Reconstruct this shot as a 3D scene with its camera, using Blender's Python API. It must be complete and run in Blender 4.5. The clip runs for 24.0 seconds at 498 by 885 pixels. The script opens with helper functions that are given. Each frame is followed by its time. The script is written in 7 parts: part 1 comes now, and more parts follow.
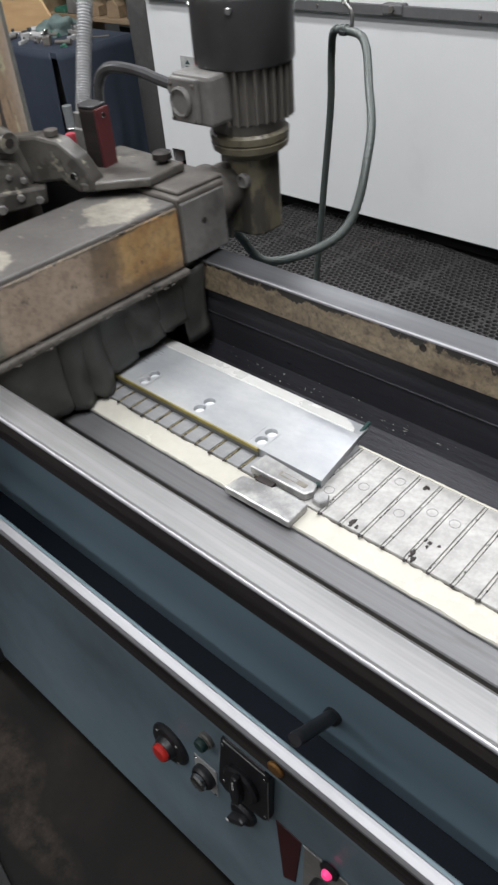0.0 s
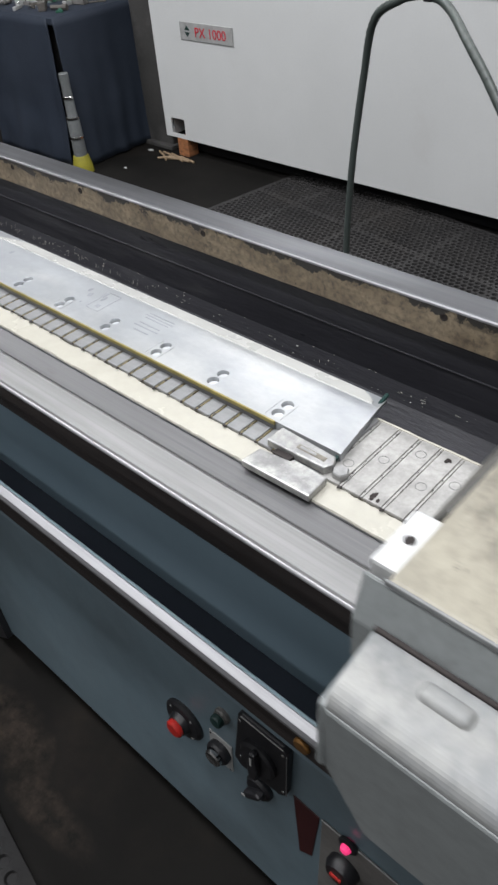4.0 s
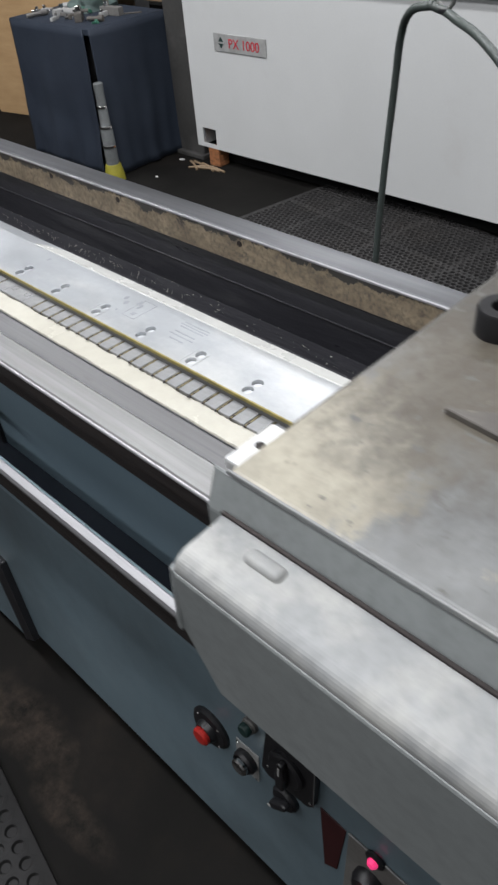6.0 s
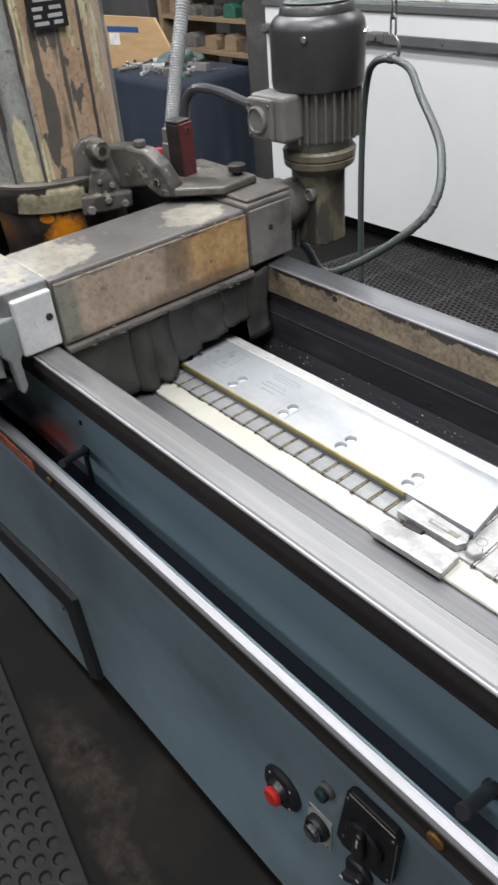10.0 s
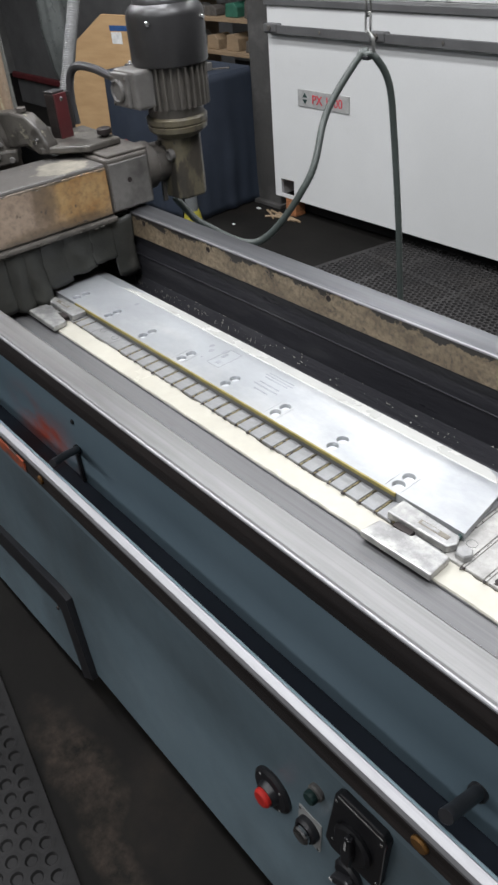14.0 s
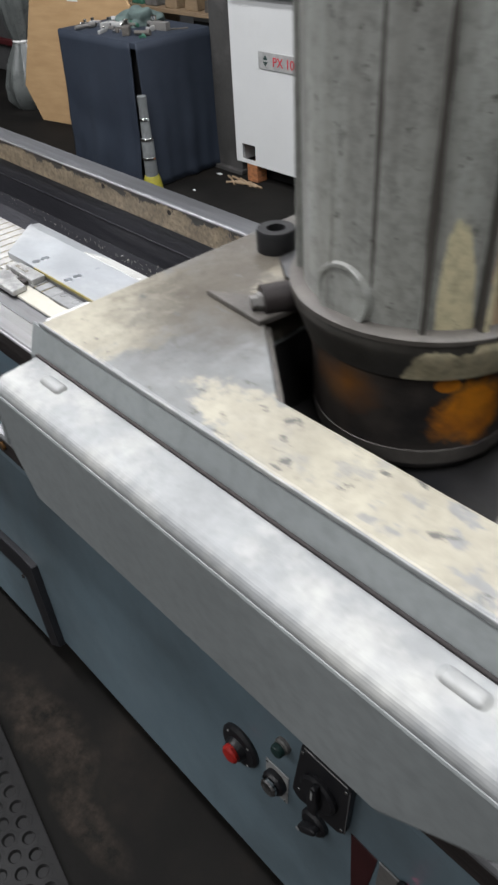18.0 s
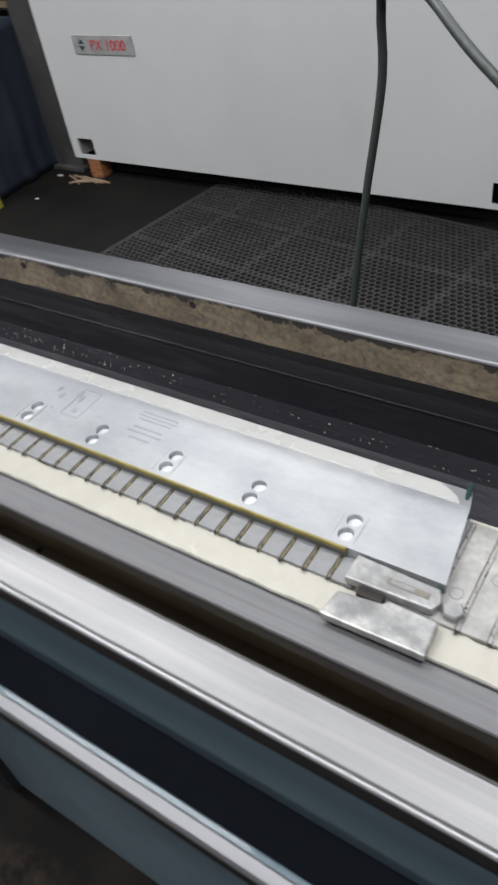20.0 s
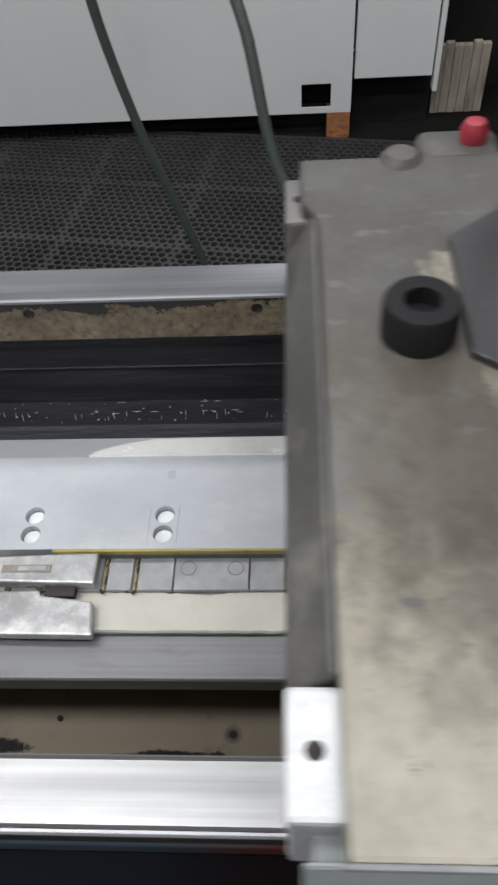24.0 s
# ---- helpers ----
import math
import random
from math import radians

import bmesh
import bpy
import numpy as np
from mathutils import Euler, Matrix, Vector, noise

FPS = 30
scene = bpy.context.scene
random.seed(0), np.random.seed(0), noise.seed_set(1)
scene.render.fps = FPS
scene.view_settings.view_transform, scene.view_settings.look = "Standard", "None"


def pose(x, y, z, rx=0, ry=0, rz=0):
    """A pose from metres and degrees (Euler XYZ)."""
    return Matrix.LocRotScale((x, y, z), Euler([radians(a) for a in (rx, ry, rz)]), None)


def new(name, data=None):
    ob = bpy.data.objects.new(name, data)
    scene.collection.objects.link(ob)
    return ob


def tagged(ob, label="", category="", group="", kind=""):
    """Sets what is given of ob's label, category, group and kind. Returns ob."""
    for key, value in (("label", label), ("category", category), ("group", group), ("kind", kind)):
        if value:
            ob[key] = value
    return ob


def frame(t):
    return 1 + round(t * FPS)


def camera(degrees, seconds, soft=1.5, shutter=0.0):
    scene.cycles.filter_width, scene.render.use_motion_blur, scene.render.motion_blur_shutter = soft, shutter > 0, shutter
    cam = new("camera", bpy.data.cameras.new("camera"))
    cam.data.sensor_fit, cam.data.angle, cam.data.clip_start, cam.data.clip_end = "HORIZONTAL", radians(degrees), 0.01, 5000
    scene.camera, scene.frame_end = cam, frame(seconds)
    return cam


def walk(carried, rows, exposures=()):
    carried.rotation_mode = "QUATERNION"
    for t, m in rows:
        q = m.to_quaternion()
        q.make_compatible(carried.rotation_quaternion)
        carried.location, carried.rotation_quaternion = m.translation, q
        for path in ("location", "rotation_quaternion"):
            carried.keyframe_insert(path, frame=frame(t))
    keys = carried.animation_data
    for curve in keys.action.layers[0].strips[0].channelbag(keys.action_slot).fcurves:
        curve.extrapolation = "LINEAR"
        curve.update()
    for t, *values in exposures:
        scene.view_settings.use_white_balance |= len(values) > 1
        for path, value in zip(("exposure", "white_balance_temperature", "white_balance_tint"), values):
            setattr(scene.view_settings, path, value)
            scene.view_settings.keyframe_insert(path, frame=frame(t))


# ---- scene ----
cam = camera(37.13, 24.0, soft=2.6, shutter=0.5)
PATH = [
    (0.0, pose(0.9279, -0.5507, 1.4125, 51.02, 4.21, 42.55)),
    (0.5, pose(0.9248, -0.5579, 1.4096, 51.08, 4.51, 42.28)),
    (1.0, pose(0.9265, -0.5570, 1.4059, 50.90, 4.49, 41.88)),
    (1.5, pose(0.9222, -0.5527, 1.4049, 50.36, 4.49, 41.60)),
    (2.0, pose(0.9176, -0.5477, 1.3990, 49.69, 4.66, 41.27)),
    (2.5, pose(0.9192, -0.5542, 1.4093, 49.21, 4.32, 41.17)),
    (3.0, pose(0.9076, -0.5576, 1.3990, 49.01, 3.92, 41.26)),
    (3.5, pose(0.9037, -0.5570, 1.3979, 48.92, 4.09, 41.60)),
    (5.5, pose(0.8847, -0.5675, 1.4024, 49.87, 4.21, 44.17)),
    (6.0, pose(0.8895, -0.5705, 1.4033, 49.93, 4.33, 44.28)),
    (6.5, pose(0.8869, -0.5776, 1.4062, 50.28, 4.28, 44.44)),
    (7.0, pose(0.8836, -0.5854, 1.4126, 50.51, 4.29, 44.76)),
    (7.5, pose(0.8689, -0.5939, 1.4176, 51.09, 4.44, 45.39)),
    (8.0, pose(0.8626, -0.5970, 1.4158, 51.77, 4.74, 46.33)),
    (8.5, pose(0.8574, -0.5994, 1.4139, 52.32, 4.82, 47.15)),
    (9.0, pose(0.8525, -0.5991, 1.4133, 52.68, 4.65, 47.69)),
    (9.5, pose(0.8489, -0.5998, 1.4166, 53.13, 4.50, 48.46)),
    (10.0, pose(0.8445, -0.6032, 1.4176, 53.59, 4.19, 49.35)),
    (10.5, pose(0.8489, -0.6090, 1.4217, 54.17, 3.98, 50.01)),
    (12.5, pose(0.8442, -0.5998, 1.4132, 54.46, 4.14, 50.42)),
    (13.0, pose(0.8442, -0.5950, 1.4118, 54.25, 4.19, 50.32)),
    (13.5, pose(0.8500, -0.5896, 1.4126, 53.94, 4.17, 50.04)),
    (14.0, pose(0.8519, -0.5886, 1.4135, 53.61, 4.14, 49.69)),
    (14.5, pose(0.8519, -0.5883, 1.4114, 53.23, 4.15, 49.49)),
    (15.0, pose(0.8557, -0.5902, 1.4114, 52.94, 4.01, 49.20)),
    (15.5, pose(0.8606, -0.5907, 1.4108, 52.81, 3.89, 48.96)),
    (16.0, pose(0.8616, -0.5909, 1.4105, 52.62, 3.82, 48.71)),
    (16.5, pose(0.8596, -0.5913, 1.4115, 52.35, 3.73, 48.25)),
    (17.0, pose(0.8644, -0.5937, 1.4131, 52.17, 3.49, 47.81)),
    (17.5, pose(0.8609, -0.5937, 1.4092, 51.74, 3.24, 47.40)),
    (18.0, pose(0.8591, -0.5960, 1.4076, 51.19, 2.96, 47.08)),
    (18.5, pose(0.8612, -0.5935, 1.4058, 50.74, 2.88, 46.79)),
    (20.5, pose(0.5113, -0.3705, 1.3642, 44.96, 8.18, 27.53)),
    (21.0, pose(0.3312, -0.3381, 1.3461, 41.19, 4.58, 20.84)),
    (21.5, pose(0.1069, -0.3412, 1.3596, 38.66, 5.80, 8.54)),
    (22.0, pose(0.0524, -0.3334, 1.3757, 37.91, 3.75, 6.12)),
    (22.5, pose(-0.0034, -0.3467, 1.3683, 37.92, 4.81, 5.93)),
    (23.0, pose(-0.1001, -0.3481, 1.3721, 38.12, 4.52, 4.11)),
    (23.5, pose(-0.1593, -0.3555, 1.3647, 38.24, 3.46, 2.77)),
    (24.0, pose(-0.1733, -0.3534, 1.3476, 38.98, 3.32, 1.63)),
]
walk(cam, PATH, exposures=[(0.0, 0.05), (1.0, 0.22), (2.0, 0.15), (3.0, -0.15), (5.5, -0.25), (6.0, -0.20), (7.0, 0.02), (8.0, 0.39), (9.0, 0.42), (10.0, 0.30), (13.0, -0.02), (14.0, -0.02), (15.0, 0.10), (16.0, 0.36), (17.0, 0.32), (18.0, 0.05), (18.5, -0.05), (20.5, -0.60), (21.0, -0.73), (22.0, -0.65), (24.0, -0.57)])

# ---- world and light ----
world = bpy.data.worlds.new("workshop_air")
scene.world = world
world.use_nodes = True
world.node_tree.nodes["Background"].inputs[0].default_value = (0.75, 0.85, 1.0, 1)
world.node_tree.nodes["Background"].inputs[1].default_value = 0.09

CEIL = 3.6


def ceiling_tube(x, y, power, length=1.5):
    lamp = bpy.data.lights.new("unseen_tube_light", "AREA")
    lamp.shape, lamp.size, lamp.size_y = "RECTANGLE", length, 0.3
    lamp.energy, lamp.color = power, (0.950, 0.960, 0.995)
    ob = new("unseen_tube_light", lamp)
    ob.matrix_world = pose(x, y, CEIL - 0.14)
    return ob


# Unseen tubes; rows at -2.7 and -0.75 added to brighten panel and trough.
TUBES = [(x, y) for y in (-2.7, -0.75, 0.4) for x in (-3.3, -1.1, 1.1)] + [(-2.0, 2.8), (0.2, 2.8)]
for tx, ty in TUBES:
    ceiling_tube(tx, ty, 48 if ty > 2 else 55 if ty > -2 else 38)


# ---- materials ----
def mat_nodes(name):
    m = bpy.data.materials.new(name)
    m.use_nodes = True
    nt = m.node_tree
    return m, nt, nt.nodes["Principled BSDF"]


def tex_coords(nt, scale=(1, 1, 1), use="Object"):
    tc = nt.nodes.new("ShaderNodeTexCoord")
    mp = nt.nodes.new("ShaderNodeMapping")
    mp.inputs["Scale"].default_value = scale
    nt.links.new(tc.outputs[use], mp.inputs[0])
    return mp.outputs[0]


def noise_fac(nt, vec, scale, lo=0.35, hi=0.65, detail=5, rough=0.6):
    n = nt.nodes.new("ShaderNodeTexNoise")
    n.inputs["Scale"].default_value = scale
    n.inputs["Detail"].default_value = detail
    n.inputs["Roughness"].default_value = rough
    nt.links.new(vec, n.inputs["Vector"])
    r = nt.nodes.new("ShaderNodeMapRange")
    r.inputs["From Min"].default_value, r.inputs["From Max"].default_value = lo, hi
    nt.links.new(n.outputs["Fac"], r.inputs["Value"])
    return r.outputs[0]


def blend(nt, fac, a, b, mode="MIX"):
    mx = nt.nodes.new("ShaderNodeMix")
    mx.data_type, mx.blend_type = "RGBA", mode
    for sock, v in ((mx.inputs[0], fac), (mx.inputs[6], a), (mx.inputs[7], b)):
        if isinstance(v, (tuple, list)):
            sock.default_value = (*v[:3], 1)
        elif isinstance(v, (int, float)):
            sock.default_value = v
        else:
            nt.links.new(v, sock)
    return mx.outputs[2]


def calc(nt, op, a, b=0.0):
    n = nt.nodes.new("ShaderNodeMath")
    n.operation = op
    n.use_clamp = op in ("MULTIPLY", "ADD")
    for sock, v in ((n.inputs[0], a), (n.inputs[1], b)):
        if isinstance(v, (int, float)):
            sock.default_value = v
        else:
            nt.links.new(v, sock)
    return n.outputs[0]


def bumped(nt, bsdf, height, strength=0.2, dist=0.002):
    b = nt.nodes.new("ShaderNodeBump")
    b.inputs["Strength"].default_value, b.inputs["Distance"].default_value = strength, dist
    nt.links.new(height, b.inputs["Height"])
    nt.links.new(b.outputs[0], bsdf.inputs["Normal"])


def raw(nt, op, a, b=0.0):
    n = nt.nodes.new("ShaderNodeMath")
    n.operation = op
    for sock, v in ((n.inputs[0], a), (n.inputs[1], b)):
        if isinstance(v, (int, float)):
            sock.default_value = v
        else:
            nt.links.new(v, sock)
    return n.outputs[0]


def gritted(nt, col, tone=(0.05, 0.045, 0.04), amount=0.45, scale=90.0):
    """Fine dark grit and sparse pale scratches over a colour."""
    vec = tex_coords(nt)
    col = blend(nt, raw(nt, "MULTIPLY", noise_fac(nt, vec, scale, 0.45, 0.68, 8, 0.72), amount), col, tone)
    return blend(nt, raw(nt, "MULTIPLY", noise_fac(nt, vec, scale * 0.35, 0.60, 0.66, 9, 0.75), amount), col, tone)


def surface(name, col, col2=None, scale=8.0, rough=0.5, metal=0.0, dirt=None, dirt_scale=3.0, dirt_lo=0.5, dirt_hi=0.75,
            grain=40.0, bump=0.12, stretch=(1, 1, 1), rough2=None, use="Object", coat=0.0, grit=0.3):
    """Two-scale surface: base patches, shaped dirt, fine grain in bump and gloss."""
    m, nt, bs = mat_nodes(name)
    vec = tex_coords(nt, stretch, use)
    base = blend(nt, noise_fac(nt, vec, scale), col, col2 or tuple(c * 0.82 for c in col))
    if dirt:
        base = blend(nt, noise_fac(nt, vec, dirt_scale, dirt_lo, dirt_hi, 8, 0.65), base, dirt)
    gritty = raw(nt, "MULTIPLY", noise_fac(nt, vec, max(grain * 1.3, 60), 0.42, 0.70, 6, 0.7), grit)
    base = blend(nt, gritty, base, tuple(c * 0.45 for c in col))
    nt.links.new(base, bs.inputs["Base Color"])
    g = noise_fac(nt, vec, grain, 0.2, 0.8, 4)
    rr = nt.nodes.new("ShaderNodeMapRange")
    rr.inputs["To Min"].default_value, rr.inputs["To Max"].default_value = rough - 0.08, (rough2 or rough + 0.12)
    nt.links.new(noise_fac(nt, vec, scale * 1.7, 0.3, 0.7), rr.inputs["Value"])
    nt.links.new(rr.outputs[0], bs.inputs["Roughness"])
    bs.inputs["Metallic"].default_value = metal
    bs.inputs["Coat Weight"].default_value = coat
    if max(col) < 0.03:
        bs.inputs["Specular IOR Level"].default_value = 0.22
    if bump:
        bumped(nt, bs, g, bump)
    return m


def chipped(name, paint, paint2, under, under2, scale=5.0, lo=0.48, hi=0.52, rough=0.5, speck=None, metal=0.0, stretch=(1, 1, 1), shift=0.0, grime=0.6, third=None):
    """Paint worn through in hard-edged islands to an older coat, with dark specks and grime."""
    m, nt, bs = mat_nodes(name)
    vec = tex_coords(nt, stretch)
    mp = nt.nodes.new("ShaderNodeMapping")
    mp.inputs["Location"].default_value = (shift, shift * 0.7, shift * 1.3)
    nt.links.new(vec, mp.inputs[0])
    vec = mp.outputs[0]
    top = blend(nt, noise_fac(nt, vec, 9), paint, paint2)
    low = blend(nt, noise_fac(nt, vec, 14), under, under2)
    chip = noise_fac(nt, vec, scale, lo, hi, 9, 0.62)
    col = blend(nt, chip, top, low)
    if third:
        col = blend(nt, noise_fac(nt, vec, scale * 1.6, 0.62, 0.64, 8), col, third)
    specks = noise_fac(nt, vec, 55, 0.66, 0.72, 3)
    col = blend(nt, specks, col, speck or (0.05, 0.045, 0.04))
    dirty = noise_fac(nt, vec, 4.2, 0.46, 0.78, 8, 0.68)
    col = blend(nt, calc(nt, "MULTIPLY", dirty, grime), col, (0.06, 0.055, 0.046))
    nt.links.new(gritted(nt, col), bs.inputs["Base Color"])
    bs.inputs["Roughness"].default_value, bs.inputs["Metallic"].default_value = rough, metal
    hgt = calc(nt, "ADD", calc(nt, "MULTIPLY", chip, 0.5), calc(nt, "MULTIPLY", noise_fac(nt, vec, 60, 0.2, 0.8), 0.4))
    bumped(nt, bs, hgt, 0.25, 0.0015)
    return m


def brushed(name, col, rough=0.28, metal=1.0, across=260.0, along=2.0, stain=None):
    """Ground steel with fine lines along x."""
    m, nt, bs = mat_nodes(name)
    vec = tex_coords(nt, (along, across, across))
    lines = noise_fac(nt, vec, 1.0, 0.25, 0.75, 3)
    vec2 = tex_coords(nt, (0.6, 14, 14))
    wide = noise_fac(nt, vec2, 1.0, 0.3, 0.7, 4)
    c = blend(nt, lines, tuple(v * 0.8 for v in col), col)
    c = blend(nt, calc(nt, "MULTIPLY", wide, 0.5), c, tuple(v * 0.55 for v in col))
    c = blend(nt, calc(nt, "MULTIPLY", noise_fac(nt, tex_coords(nt, (3.0, 150, 150)), 1.0, 0.5, 0.66, 4), 0.35), c, tuple(v * 0.5 for v in col))
    if stain:
        c = blend(nt, noise_fac(nt, tex_coords(nt, (2.2, 9, 9)), 3, 0.58, 0.74, 8), c, stain)
    nt.links.new(c, bs.inputs["Base Color"])
    r = nt.nodes.new("ShaderNodeMapRange")
    r.inputs["To Min"].default_value, r.inputs["To Max"].default_value = rough, rough + 0.2
    nt.links.new(wide, r.inputs["Value"])
    nt.links.new(r.outputs[0], bs.inputs["Roughness"])
    bs.inputs["Metallic"].default_value = metal
    bumped(nt, bs, lines, 0.06, 0.0006)
    return m


def plain(name, col, rough=0.5, metal=0.0):
    m, nt, bs = mat_nodes(name)
    vec = tex_coords(nt)
    nt.links.new(blend(nt, noise_fac(nt, vec, 30), col, tuple(c * 0.75 for c in col)), bs.inputs["Base Color"])
    bs.inputs["Roughness"].default_value, bs.inputs["Metallic"].default_value = rough, metal
    return m


def glowing(name, col, strength):
    m, nt, bs = mat_nodes(name)
    bs.inputs["Base Color"].default_value = (*col, 1)
    bs.inputs["Emission Color"].default_value = (*col, 1)
    bs.inputs["Emission Strength"].default_value = strength
    return m



def split_xyz(nt):
    s = nt.nodes.new("ShaderNodeSeparateXYZ")
    nt.links.new(tex_coords(nt), s.inputs[0])
    return s.outputs


def island(nt, u, v, u0, v0, w, h, rag, amount=1.0, edge=0.06):
    """1 inside a ragged oval about (u0, v0), 0 outside it."""
    du = raw(nt, "DIVIDE", raw(nt, "SUBTRACT", u, u0), w)
    dv = raw(nt, "DIVIDE", raw(nt, "SUBTRACT", v, v0), h)
    d = raw(nt, "SQRT", raw(nt, "ADD", raw(nt, "MULTIPLY", du, du), raw(nt, "MULTIPLY", dv, dv)))
    d = raw(nt, "ADD", d, raw(nt, "MULTIPLY", raw(nt, "SUBTRACT", rag, 0.5), amount))
    r = nt.nodes.new("ShaderNodeMapRange")
    r.inputs["From Min"].default_value, r.inputs["From Max"].default_value = 1.0 + edge, 1.0 - edge
    nt.links.new(d, r.inputs["Value"])
    return r.outputs[0]


def either(nt, *masks):
    out = masks[0]
    for m in masks[1:]:
        out = raw(nt, "MAXIMUM", out, m)
    return out


def column_paint(name, cx, cy):
    """Grey-green column paint, peeled to tan on one side, with cream undercoat showing low down."""
    m, nt, bs = mat_nodes(name)
    x, y, z = split_xyz(nt)
    ang = raw(nt, "ARCTAN2", raw(nt, "SUBTRACT", y, cy), raw(nt, "SUBTRACT", x, cx))
    streak = noise_fac(nt, tex_coords(nt, (1, 1, 0.07)), 38, 0.3, 0.7, 5)
    cloud = noise_fac(nt, tex_coords(nt, (1, 1, 0.4)), 8, 0.3, 0.7, 7)
    grey = blend(nt, cloud, (0.335, 0.345, 0.320), (0.215, 0.222, 0.206))
    grey = blend(nt, raw(nt, "MULTIPLY", streak, 0.5), grey, (0.098, 0.090, 0.076))
    tan = blend(nt, noise_fac(nt, tex_coords(nt, (1, 1, 0.6)), 17, 0.35, 0.65, 6), (0.40, 0.285, 0.188), (0.31, 0.215, 0.138))
    rag = noise_fac(nt, tex_coords(nt, (1, 1, 0.5)), 24, 0.15, 0.85, 9, 0.68)
    fine = noise_fac(nt, tex_coords(nt, (1, 1, 0.4)), 30, 0.61, 0.625, 8, 0.62)
    big = noise_fac(nt, tex_coords(nt, (1, 1, 0.45)), 15, 0.645, 0.66, 8, 0.62)
    crm = noise_fac(nt, tex_coords(nt, (1.2, 1.1, 0.5)), 21, 0.61, 0.62, 8, 0.6)
    tan = blend(nt, crm, tan, (0.47, 0.42, 0.27))
    tan = blend(nt, either(nt, fine, big), tan, (0.085, 0.08, 0.07))
    col = blend(nt, island(nt, ang, z, 0.27, 1.5, 0.82, 3.0, rag, 0.22, 0.012), grey, tan)
    flame = raw(nt, "ADD", ang, raw(nt, "MULTIPLY", raw(nt, "SUBTRACT", z, 1.06), 0.3))
    hole = island(nt, flame, z, -0.735, 1.06, 0.135, 0.112, rag, 0.6, 0.03)
    low = either(nt, hole, island(nt, ang, z, -0.50, 1.065, 0.05, 0.07, rag, 0.8, 0.03), island(nt, ang, z, -0.50, 1.35, 0.03, 0.16, rag, 1.2, 0.03))
    cream = blend(nt, noise_fac(nt, tex_coords(nt), 40, 0.62, 0.66, 6), (0.50, 0.45, 0.29), (0.13, 0.12, 0.10))
    col = blend(nt, low, col, cream)
    spot = either(nt, island(nt, ang, z, -0.32, 1.165, 0.10, 0.050, rag, 1.0, 0.03), island(nt, ang, z, -0.38, 1.115, 0.07, 0.030, rag, 1.0, 0.03), island(nt, ang, z, -0.36, 1.24, 0.045, 0.06, rag, 1.6, 0.03), island(nt, ang, z, -0.05, 1.20, 0.03, 0.08, rag, 1.7, 0.03))
    col = blend(nt, spot, col, (0.085, 0.078, 0.068))
    peel = either(nt, island(nt, ang, z, -0.96, 1.18, 0.024, 0.22, rag, 1.9, 0.05), island(nt, ang, z, -0.575, 1.3, 0.026, 0.45, rag, 2.0, 0.05), island(nt, ang, z, -1.35, 1.25, 0.02, 0.12, rag, 1.8, 0.05), island(nt, ang, z, 0.30, 1.3, 0.04, 0.4, rag, 1.8, 0.05))
    col = blend(nt, peel, col, (0.055, 0.05, 0.044))
    speck = noise_fac(nt, tex_coords(nt), 85, 0.66, 0.70, 3)
    col = blend(nt, raw(nt, "MULTIPLY", speck, 0.8), col, (0.06, 0.055, 0.05))
    runs = noise_fac(nt, tex_coords(nt, (1, 1, 0.10)), 30, 0.60, 0.66, 7, 0.66)
    col = blend(nt, raw(nt, "MULTIPLY", runs, 0.65), col, (0.07, 0.064, 0.055))
    nt.links.new(gritted(nt, col), bs.inputs["Base Color"])
    bs.inputs["Roughness"].default_value = 0.36
    bumped(nt, bs, calc(nt, "ADD", calc(nt, "MULTIPLY", either(nt, fine, big, low), -0.5), calc(nt, "MULTIPLY", streak, 0.3)), 0.35, 0.0015)
    return m


def flange_paint(name, cx, cy):
    """Dark cast flange with cream paint left along its front."""
    m, nt, bs = mat_nodes(name)
    x, y, z = split_xyz(nt)
    ang = raw(nt, "ARCTAN2", raw(nt, "SUBTRACT", y, cy), raw(nt, "SUBTRACT", x, cx))
    rag = noise_fac(nt, tex_coords(nt), 26, 0.15, 0.85, 9, 0.7)
    dark = blend(nt, noise_fac(nt, tex_coords(nt), 30, 0.35, 0.65, 8), (0.050, 0.046, 0.040), (0.024, 0.022, 0.019))
    cream = blend(nt, noise_fac(nt, tex_coords(nt), 34, 0.40, 0.66, 7), (0.64, 0.575, 0.385), (0.43, 0.375, 0.24))
    isl = either(nt, island(nt, ang, z, -0.84, 1.020, 0.22, 0.032, rag, 0.7, 0.04), island(nt, ang, z, -0.40, 1.024, 0.32, 0.040, rag, 0.7, 0.04), island(nt, ang, z, 0.5, 1.03, 0.2, 0.02, rag, 1.4, 0.04))
    col = gritted(nt, blend(nt, isl, dark, cream))
    nt.links.new(col, bs.inputs["Base Color"])
    bs.inputs["Roughness"].default_value = 0.45
    bumped(nt, bs, rag, 0.3, 0.002)
    return m


